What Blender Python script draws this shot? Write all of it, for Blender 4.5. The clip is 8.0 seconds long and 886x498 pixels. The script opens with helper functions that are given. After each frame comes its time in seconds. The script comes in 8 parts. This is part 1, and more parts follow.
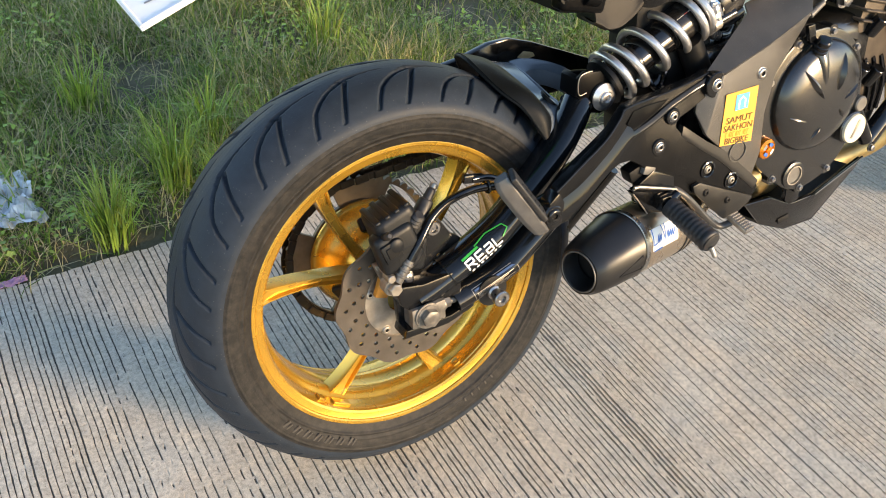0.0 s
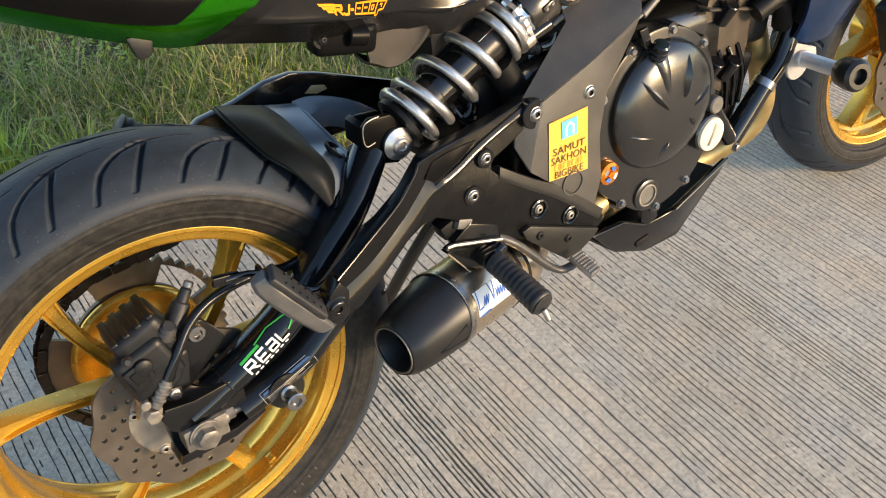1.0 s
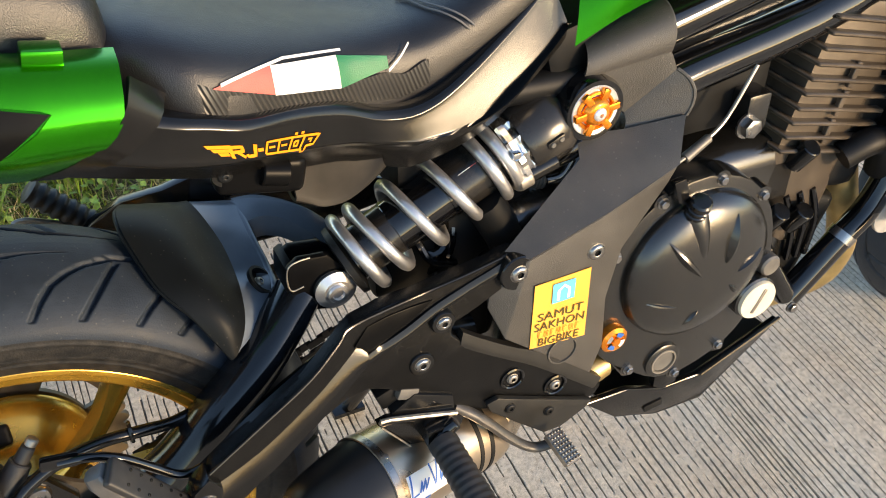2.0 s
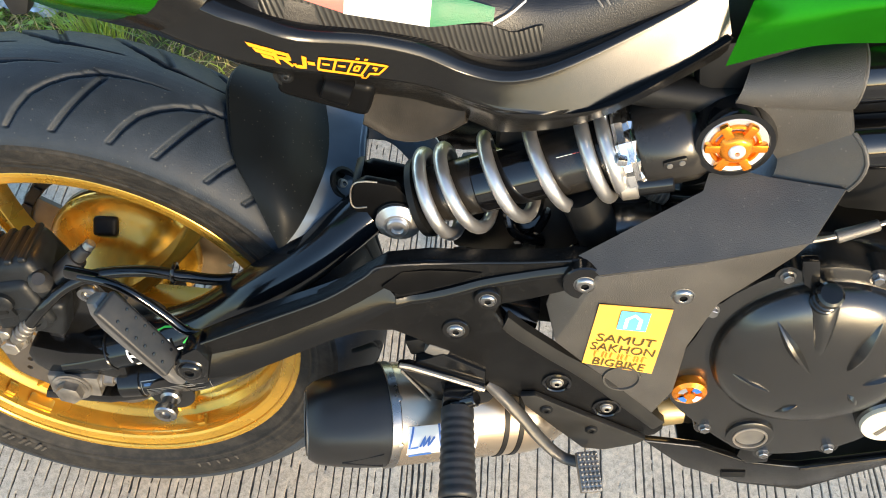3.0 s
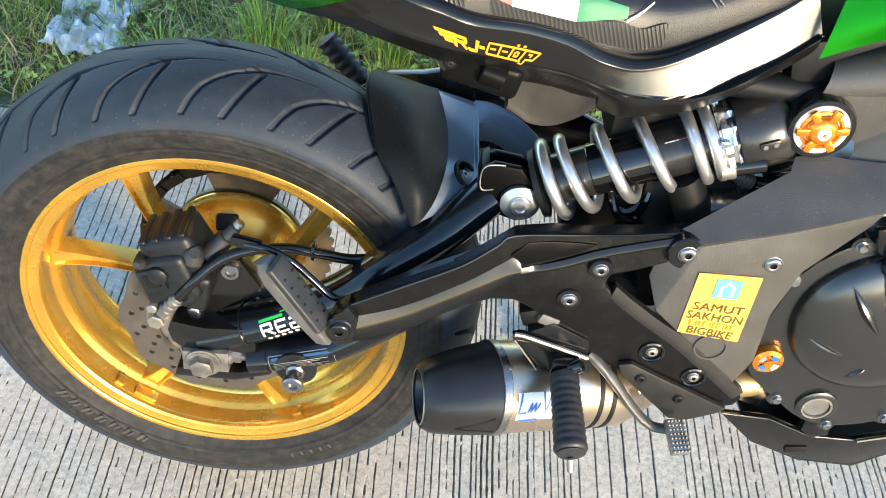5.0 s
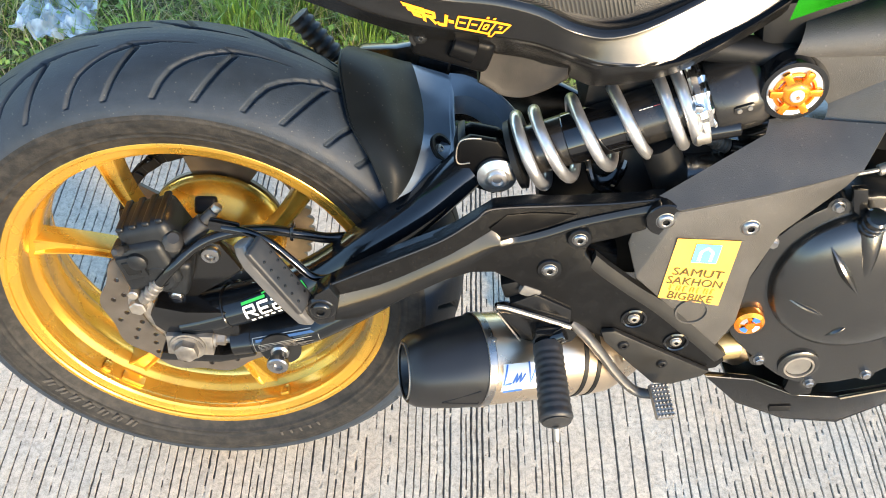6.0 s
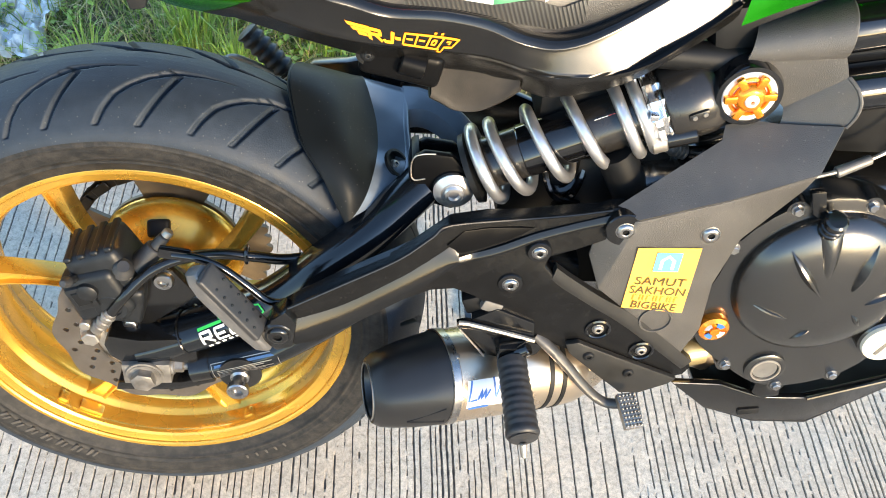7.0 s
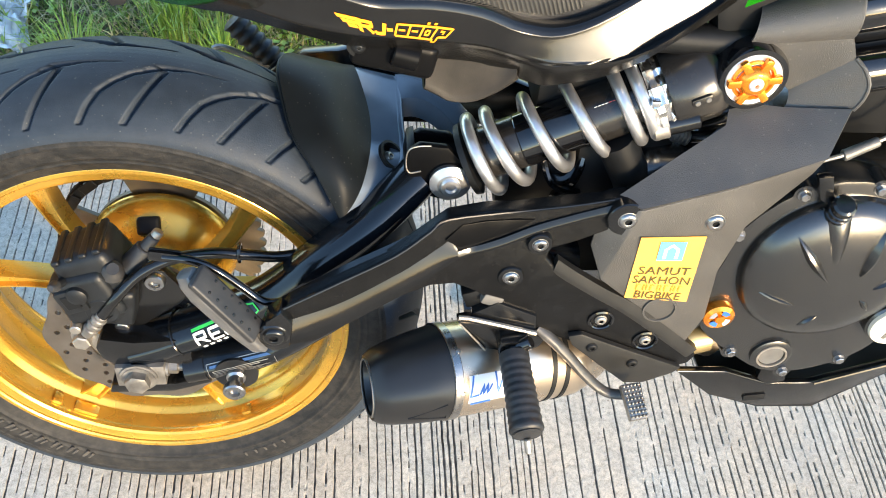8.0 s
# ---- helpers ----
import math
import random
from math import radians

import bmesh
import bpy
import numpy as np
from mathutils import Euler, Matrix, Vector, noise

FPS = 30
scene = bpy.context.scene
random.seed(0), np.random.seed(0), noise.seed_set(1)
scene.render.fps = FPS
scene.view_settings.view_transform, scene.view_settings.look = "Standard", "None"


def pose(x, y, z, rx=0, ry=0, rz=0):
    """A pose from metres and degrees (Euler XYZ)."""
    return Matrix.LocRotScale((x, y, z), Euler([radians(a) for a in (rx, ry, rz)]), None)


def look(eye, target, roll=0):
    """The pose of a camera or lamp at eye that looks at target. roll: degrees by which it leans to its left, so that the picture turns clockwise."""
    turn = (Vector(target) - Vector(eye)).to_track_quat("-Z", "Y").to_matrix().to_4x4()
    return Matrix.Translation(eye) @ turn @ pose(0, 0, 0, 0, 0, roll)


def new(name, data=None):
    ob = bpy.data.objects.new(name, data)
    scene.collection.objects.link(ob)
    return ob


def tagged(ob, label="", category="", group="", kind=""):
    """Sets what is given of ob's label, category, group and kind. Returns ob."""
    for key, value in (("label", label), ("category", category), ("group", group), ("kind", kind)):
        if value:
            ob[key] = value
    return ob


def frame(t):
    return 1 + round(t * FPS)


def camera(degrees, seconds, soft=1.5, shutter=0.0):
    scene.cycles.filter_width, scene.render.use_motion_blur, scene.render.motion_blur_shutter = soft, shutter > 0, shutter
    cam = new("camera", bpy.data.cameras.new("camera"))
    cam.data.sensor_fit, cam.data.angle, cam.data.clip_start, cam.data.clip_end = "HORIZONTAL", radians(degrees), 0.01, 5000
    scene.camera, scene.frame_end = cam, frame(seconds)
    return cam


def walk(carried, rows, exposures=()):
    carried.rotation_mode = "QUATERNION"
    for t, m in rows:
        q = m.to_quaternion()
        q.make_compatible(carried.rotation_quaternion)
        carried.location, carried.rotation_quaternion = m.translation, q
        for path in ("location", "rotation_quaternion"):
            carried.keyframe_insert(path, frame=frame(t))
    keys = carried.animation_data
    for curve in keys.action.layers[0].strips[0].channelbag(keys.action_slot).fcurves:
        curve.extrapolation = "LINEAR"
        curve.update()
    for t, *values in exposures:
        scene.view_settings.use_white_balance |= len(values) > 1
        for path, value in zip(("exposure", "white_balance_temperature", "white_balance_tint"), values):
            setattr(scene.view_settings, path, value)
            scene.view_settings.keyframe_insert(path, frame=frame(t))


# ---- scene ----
cam = camera(49.9, 8.0, 1.0)
METRES, EYE, TILT, LEAN, TURN = 8.0, 1.5, 0.0, 0.0, 0.0
PATH = [
    (0, (-0.501, -0.905, 1.218), (0.331, 0.427, -0.02), 3.9),
    (0.2, (-0.499, -0.895, 1.252), (0.467, 0.334, 0.005), 6.2),
    (0.5, (-0.454, -0.867, 1.229), (0.485, 0.362, -0.04), 1.0),
    (0.7, (-0.354, -0.837, 1.238), (0.504, 0.428, -0.052), -1.4),
    (1, (-0.18, -0.764, 1.215), (0.708, 0.437, -0.116), 1.2),
    (1.2, (-0.102, -0.733, 1.212), (0.791, 0.455, -0.126), 1.5),
    (1.5, (-0.021, -0.702, 1.217), (0.833, 0.5, -0.134), 0.5),
    (1.7, (0.027, -0.636, 1.215), (0.854, 0.572, -0.147), 2.7),
    (2.8, (0.342, -0.49, 1.243), (0.444, 0.7, -0.361), 6.5),
    (3, (0.364, -0.504, 1.238), (0.373, 0.666, -0.384), 6.1),
    (3.5, (0.369, -0.523, 1.235), (0.393, 0.649, -0.385), 5.2),
    (4, (0.26, -0.582, 1.241), (0.374, 0.62, -0.354), 8.5),
    (4.5, (0.232, -0.665, 1.241), (0.299, 0.625, -0.286), 7.6),
    (4.7, (0.213, -0.671, 1.248), (0.28, 0.649, -0.253), 8.4),
    (5.8, (0.222, -0.669, 1.252), (0.327, 0.642, -0.254), 8.2),
    (6, (0.224, -0.666, 1.255), (0.33, 0.605, -0.285), 7.6),
    (6.5, (0.236, -0.663, 1.253), (0.341, 0.632, -0.268), 5.8),
    (7, (0.238, -0.639, 1.255), (0.403, 0.628, -0.284), 7.5),
    (7.5, (0.233, -0.615, 1.25), (0.359, 0.62, -0.318), 6.5),
    (8, (0.236, -0.609, 1.247), (0.414, 0.617, -0.323), 6.8),
]
walk(cam, [(t, look(eye, target, roll)) for t, eye, target, roll in PATH], [(0.0, 1.75, 7600, 14), (1.0, 1.60, 7600, 14), (1.7, 1.58, 7600, 14), (3.0, 1.90, 7000, 9), (3.5, 2.12, 6700, 8), (4.0, 2.45, 6650, 9), (4.5, 2.10, 6350, 6), (6.0, 2.36, 6750, 10), (8.0, 2.30, 6650, 9)])
from mathutils.bvhtree import BVHTree

# gentle low evening sun from the right-hand side of the motorcycle, clear sky
SUN_ELEVATION, SUN_AZIMUTH = radians(15), radians(150)
world = bpy.data.worlds.new("evening_sky")
scene.world = world
world.use_nodes = True
wn = world.node_tree.nodes
sky = wn.new("ShaderNodeTexSky")
sky.sky_type, sky.sun_disc = "NISHITA", False
sky.sun_elevation, sky.sun_rotation = SUN_ELEVATION, SUN_AZIMUTH
sky.air_density, sky.dust_density, sky.ozone_density = 1.0, 0.4, 2.5
wn["Background"].inputs["Strength"].default_value = 0.15
world.node_tree.links.new(sky.outputs["Color"], wn["Background"].inputs["Color"])
sun = new("sun", bpy.data.lights.new("sun", "SUN"))
sun.data.energy, sun.data.angle, sun.data.color = 1.8, radians(10), (1.0, 0.78, 0.52)
sun_from = Vector((math.sin(SUN_AZIMUTH) * math.cos(SUN_ELEVATION), math.cos(SUN_AZIMUTH) * math.cos(SUN_ELEVATION), math.sin(SUN_ELEVATION)))
sun.matrix_world = look(sun_from * 20, (0, 0, 0))


# ---- materials ----
def material(name, base, rough=0.5, metal=0.0, vary=0.15, scale=30.0, bump=0.0, bump_scale=400.0, coat=0.0, dust=0.0, dust_colour=(0.30, 0.25, 0.19), flecks=0.0, spec=0.5, specks=0.0):
    """A surface with two scales of tone, fine relief and, where dust is given, dust in patches."""
    m = bpy.data.materials.new(name)
    m.use_nodes = True
    n, l = m.node_tree.nodes, m.node_tree.links
    p = n["Principled BSDF"]
    co = n.new("ShaderNodeTexCoord")
    big, fine = n.new("ShaderNodeTexNoise"), n.new("ShaderNodeTexNoise")
    big.inputs["Scale"].default_value, big.inputs["Detail"].default_value = scale, 6.0
    fine.inputs["Scale"].default_value, fine.inputs["Detail"].default_value = bump_scale, 4.0
    for t in (big, fine):
        l.new(co.outputs["Object"], t.inputs["Vector"])
    ramp = n.new("ShaderNodeValToRGB")
    ramp.color_ramp.elements[0].position, ramp.color_ramp.elements[1].position = 0.3, 0.7
    ramp.color_ramp.elements[0].color = (*[c * (1 - vary) for c in base], 1)
    ramp.color_ramp.elements[1].color = (*[min(1, c * (1 + vary)) for c in base], 1)
    l.new(big.outputs["Fac"], ramp.inputs["Fac"])
    colour = ramp.outputs["Color"]
    if flecks:
        mix = n.new("ShaderNodeMix")
        mix.data_type, mix.blend_type = "RGBA", "MULTIPLY"
        mix.inputs["Factor"].default_value = flecks
        l.new(colour, mix.inputs["A"])
        l.new(fine.outputs["Color"], mix.inputs["B"])
        colour = mix.outputs["Result"]
    if dust:
        patch, span, mix = n.new("ShaderNodeTexNoise"), n.new("ShaderNodeMapRange"), n.new("ShaderNodeMix")
        patch.inputs["Scale"].default_value, patch.inputs["Detail"].default_value, patch.inputs["Roughness"].default_value = scale * 0.6 + 5, 8.0, 0.65
        l.new(co.outputs["Object"], patch.inputs["Vector"])
        span.inputs["From Min"].default_value, span.inputs["From Max"].default_value = 0.42, 0.72
        span.inputs["To Max"].default_value = dust
        l.new(patch.outputs["Fac"], span.inputs["Value"])
        mix.data_type = "RGBA"
        l.new(span.outputs["Result"], mix.inputs["Factor"])
        l.new(colour, mix.inputs["A"])
        mix.inputs["B"].default_value = (*dust_colour, 1)
        colour = mix.outputs["Result"]
    if specks:
        cells, near, mix = n.new("ShaderNodeTexVoronoi"), n.new("ShaderNodeMapRange"), n.new("ShaderNodeMix")
        cells.inputs["Scale"].default_value, cells.inputs["Randomness"].default_value = 150, 1.0
        l.new(co.outputs["Object"], cells.inputs["Vector"])
        near.inputs["From Min"].default_value, near.inputs["From Max"].default_value = 0.15, 0.05
        near.inputs["To Min"].default_value, near.inputs["To Max"].default_value = 0.0, specks
        l.new(cells.outputs["Distance"], near.inputs["Value"])
        mix.data_type = "RGBA"
        l.new(near.outputs["Result"], mix.inputs["Factor"])
        l.new(colour, mix.inputs["A"])
        mix.inputs["B"].default_value = (0.24, 0.22, 0.18, 1)
        colour = mix.outputs["Result"]
    l.new(colour, p.inputs["Base Color"])
    rr = n.new("ShaderNodeMapRange")
    rr.inputs["To Min"].default_value, rr.inputs["To Max"].default_value = max(0.02, rough * 0.8), min(1, rough * 1.2)
    l.new(big.outputs["Fac"], rr.inputs["Value"])
    l.new(rr.outputs["Result"], p.inputs["Roughness"])
    p.inputs["Metallic"].default_value = metal
    p.inputs["Specular IOR Level"].default_value = spec
    if coat:
        p.inputs["Coat Weight"].default_value, p.inputs["Coat Roughness"].default_value = coat, 0.06
    if bump:
        b = n.new("ShaderNodeBump")
        b.inputs["Strength"].default_value, b.inputs["Distance"].default_value = 1.0, bump
        l.new(fine.outputs["Fac"], b.inputs["Height"])
        l.new(b.outputs["Normal"], p.inputs["Normal"])
    return m


gold = material("gold_wheel_paint", (0.66, 0.372, 0.055), 0.27, 0.75, 0.10, 18, coat=0.3, dust=0.10, dust_colour=(0.28, 0.17, 0.06))
# blue in the base and dust colours imitates sky sheen on the tread
rubber = material("tyre_rubber", (0.0200, 0.0275, 0.0385), 0.52, 0, 0.15, 60, 0.00025, 700, dust=0.25, dust_colour=(0.034, 0.043, 0.055), spec=0.24, specks=0.20)
wall_rubber = material("dusty_sidewall_rubber", (0.0095, 0.0095, 0.0095), 0.62, 0, 0.25, 120, 0.0004, 500, dust=0.50, dust_colour=(0.056, 0.049, 0.041), spec=0.28)
letter_rubber = material("scuffed_raised_rubber", (0.048, 0.042, 0.035), 0.7, 0, 0.3, 60)
black_gloss = material("black_gloss_paint", (0.004, 0.004, 0.0045), 0.10, 0, 0.2, 40, coat=0.3)
black_satin = material("black_satin_paint", (0.0055, 0.0055, 0.0056), 0.17, 0, 0.2, 60, 0.00003, 1500)
damper_grey = material("satin_damper_paint", (0.017, 0.0155, 0.014), 0.23, 0.1, 0.15, 50, 0.00003, 1500, spec=0.55)
black_matt = material("black_moulded_plastic", (0.0085, 0.0085, 0.0085), 0.33, 0, 0.2, 50, 0.00005, 1200)
rib_black = material("satin_black_casting", (0.006, 0.0063, 0.0068), 0.13, 0, 0.15, 40, 0.00002, 1200, spec=0.26)
swing_black = material("satin_black_swingarm", (0.0050, 0.0062, 0.0078), 0.11, 0, 0.15, 40, 0.00003, 1500, spec=0.5)
arm_black = material("gloss_black_arm", (0.0055, 0.0055, 0.0056), 0.24, 0, 0.25, 60, 0.00025, 1100, spec=0.18, specks=0.03)
strut_black = material("scuffed_black_casting", (0.016, 0.015, 0.013), 0.36, 0, 0.2, 40, 0.00008, 1200)
black_panel = material("polished_black_panel", (0.006, 0.0058, 0.0056), 0.22, 0, 0.15, 40, 0.00002, 1500, spec=0.44)
# for black inner parts, and as painted shade in holes and sockets
dark_inner = material("black_metal_and_hollow_shade", (0.0045, 0.0048, 0.0052), 0.5, 0.0, 0.3, 40, 0.0001, 600, spec=0.25)
# black plastic; the blue-grey base colour imitates reflected sky
hugger_plastic = material("sky_sheen_hugger_plastic", (0.135, 0.162, 0.190), 0.22, 0, 0.1, 30, 0.00003, 1800, dust=0.06, dust_colour=(0.08, 0.085, 0.09), spec=1.0)
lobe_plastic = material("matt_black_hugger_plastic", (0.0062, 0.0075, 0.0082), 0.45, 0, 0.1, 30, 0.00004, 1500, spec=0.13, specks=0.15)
grey_plastic = material("grey_textured_plastic", (0.056, 0.051, 0.044), 0.42, 0.12, 0.16, 30, 0.00050, 1100, specks=0.30, spec=0.8)
tray_plastic = material("grey_undertray_plastic", (0.017, 0.0140, 0.0110), 0.50, 0, 0.25, 30, 0.0001, 900, spec=0.18, dust=0.10, dust_colour=(0.10, 0.085, 0.065))
engine_black = material("engine_case_paint", (0.011, 0.0105, 0.0095), 0.23, 0.05, 0.12, 30, 0.00005, 1200, spec=1.0)
engine_bare = material("engine_block_bronze_grey", (0.075, 0.058, 0.042), 0.40, 0.3, 0.25, 40, 0.0002, 700, dust=0.08)
steel = material("bright_steel", (0.33, 0.32, 0.31), 0.28, 1.0, 0.15, 60, 0.00005, 900)
spring_steel = material("silver_spring_paint", (0.55, 0.54, 0.53), 0.30, 0.85, 0.10, 50, 0.00005, 900, dust=0.08)
worn_steel = material("dull_worn_steel", (0.36, 0.33, 0.29), 0.42, 0.85, 0.25, 60, 0.0002, 700, dust=0.3)
disc_steel = material("brown_dusted_disc_steel", (0.115, 0.10, 0.085), 0.45, 0.65, 0.2, 40, 0.0001, 900, dust=0.4, dust_colour=(0.09, 0.068, 0.048))
sprocket_steel = material("greasy_sprocket_steel", (0.13, 0.105, 0.075), 0.5, 0.5, 0.25, 40, dust=0.35, dust_colour=(0.22, 0.16, 0.10))
chain_black = material("oily_chain_links", (0.02, 0.018, 0.016), 0.4, 0.6, 0.3, 80)
caliper_grey = material("weathered_black_caliper", (0.006, 0.0068, 0.0078), 0.42, 0.0, 0.3, 60, 0.00012, 700, dust=0.25, dust_colour=(0.032, 0.037, 0.043), spec=0.3)
alloy_bar = material("pale_satin_alloy", (0.60, 0.61, 0.63), 0.38, 0.35, 0.06, 40)
lever_alloy = material("worn_lever_alloy", (0.055, 0.053, 0.050), 0.42, 0.2, 0.2, 60, 0.0001, 700, dust=0.15)
inset_black = material("matt_black_inset", (0.004, 0.004, 0.0042), 0.30, 0, 0.1, 40, spec=0.07)
dish_silver = material("matt_silver_dish", (0.80, 0.80, 0.80), 0.30, 0.6, 0.04, 40)
zinc = material("dirty_zinc_plate", (0.20, 0.185, 0.165), 0.45, 0.6, 0.35, 70, 0.0002, 500, dust=0.5, dust_colour=(0.075, 0.066, 0.055))
brass = material("brassy_casting", (0.42, 0.31, 0.14), 0.4, 0.8, 0.2, 50)
orange = material("orange_anodised", (0.90, 0.28, 0.02), 0.24, 0.75, 0.1, 40, coat=0.4)
titanium = material("brushed_titanium", (0.56, 0.46, 0.35), 0.28, 0.95, 0.10, 12, 0.00006, 1200, dust=0.08)
stay_white = material("pale_cast_stay", (0.42, 0.405, 0.385), 0.42, 0.25, 0.12, 60, 0.0001, 700)
fitting_grey = material("dull_grey_fitting", (0.075, 0.072, 0.068), 0.45, 0.4, 0.2, 60, 0.0001, 700, dust=0.2)
cap_black = material("black_muffler_cap", (0.010, 0.010, 0.0105), 0.36, 0.0, 0.1, 40, 0.00003, 1500)
peg_alloy = material("scuffed_peg_alloy", (0.135, 0.131, 0.126), 0.40, 0.4, 0.15, 60, 0.0002, 700, dust=0.15)
cast_alloy = material("cast_alloy_peg", (0.15, 0.145, 0.135), 0.5, 0.5, 0.2, 60, 0.0002, 700, dust=0.2)
peg_rubber = material("ribbed_peg_rubber", (0.014, 0.0145, 0.016), 0.5, 0, 0.2, 60, 0.0001, 800, dust=0.06)
green_paint = material("green_metallic_paint", (0.012, 0.26, 0.004), 0.20, 0.85, 0.05, 20, coat=0.12)
shroud_blue = material("dark_navy_plastic", (0.006, 0.018, 0.052), 0.22, 0, 0.15, 30, 0.00004, 1200, spec=0.30)
seat_vinyl = material("black_seat_vinyl", (0.012, 0.012, 0.013), 0.38, 0, 0.15, 60, 0.0003, 900)
stitch = material("grey_stitching", (0.16, 0.15, 0.14), 0.8)
plate_white = material("white_painted_plate", (0.80, 0.80, 0.79), 0.35, 0, 0.03, 20)
plate_ink = material("grey_plate_ink", (0.20, 0.20, 0.21), 0.5)
blue_ink = material("blue_ink", (0.02, 0.12, 0.42), 0.5)
faded_blue = material("faded_blue_print", (0.02, 0.065, 0.17), 0.5)
white_print = material("white_print", (0.78, 0.78, 0.76), 0.4)
green_print = material("green_print", (0.02, 0.38, 0.06), 0.4)
flag_green = material("green_vinyl_patch", (0.012, 0.17, 0.07), 0.45, 0, 0.1, 60, 0.0003, 900)
flag_white = material("white_vinyl_patch", (0.76, 0.74, 0.70), 0.45, 0, 0.05, 60, 0.0003, 900)
flag_red = material("red_vinyl_patch", (0.62, 0.10, 0.08), 0.45, 0, 0.1, 60, 0.0003, 900)
yellow_sticker = material("yellow_sticker", (0.95, 0.44, 0.070), 0.35, 0, 0.06, 30, coat=0.2)
yellow_decal = material("yellow_decal", (0.90, 0.30, 0.012), 0.35, 0, 0.04, 30)
ochre_ink = material("ochre_ink", (0.42, 0.22, 0.01), 0.5)
black_ink = material("black_ink", (0.075, 0.055, 0.012), 0.5)
pale_foil = material("pale_blue_foil", (0.12, 0.46, 0.76), 0.25, 0, 0.05, 60, coat=0.5)
cream_cap = material("cream_filler_cap", (0.70, 0.64, 0.50), 0.4, 0.1, 0.08, 60)
backing_tan = material("tan_plate_backing", (0.24, 0.16, 0.09), 0.6, 0, 0.2, 30)
collar_alloy = material("crumpled_bright_collar", (0.72, 0.71, 0.70), 0.18, 1.0, 0.1, 60)
rust_orange = material("brake_pad_orange", (0.55, 0.22, 0.03), 0.6, 0, 0.3, 60)


def carbon_material():
    """Carbon-look vinyl with fine slanted ribs."""
    m = bpy.data.materials.new("carbon_weave_vinyl")
    m.use_nodes = True
    n, l = m.node_tree.nodes, m.node_tree.links
    p, co = n["Principled BSDF"], n.new("ShaderNodeTexCoord")
    mp, ch, ramp = n.new("ShaderNodeMapping"), n.new("ShaderNodeTexWave"), n.new("ShaderNodeBump")
    mp.inputs["Rotation"].default_value = (0.0, 0.35, 0.0)
    l.new(co.outputs["Object"], mp.inputs["Vector"])
    l.new(mp.outputs["Vector"], ch.inputs["Vector"])
    ch.inputs["Scale"].default_value, ch.inputs["Distortion"].default_value = 85, 0.6
    tone = n.new("ShaderNodeValToRGB")
    tone.color_ramp.elements[0].color, tone.color_ramp.elements[1].color = (0.010, 0.010, 0.010, 1), (0.040, 0.037, 0.032, 1)
    l.new(ch.outputs["Fac"], tone.inputs["Fac"])
    ramp.inputs["Strength"].default_value, ramp.inputs["Distance"].default_value = 1.0, 0.0006
    l.new(ch.outputs["Fac"], ramp.inputs["Height"])
    l.new(tone.outputs["Color"], p.inputs["Base Color"])
    l.new(ramp.outputs["Normal"], p.inputs["Normal"])
    p.inputs["Roughness"].default_value = 0.33
    return m


carbon = carbon_material()


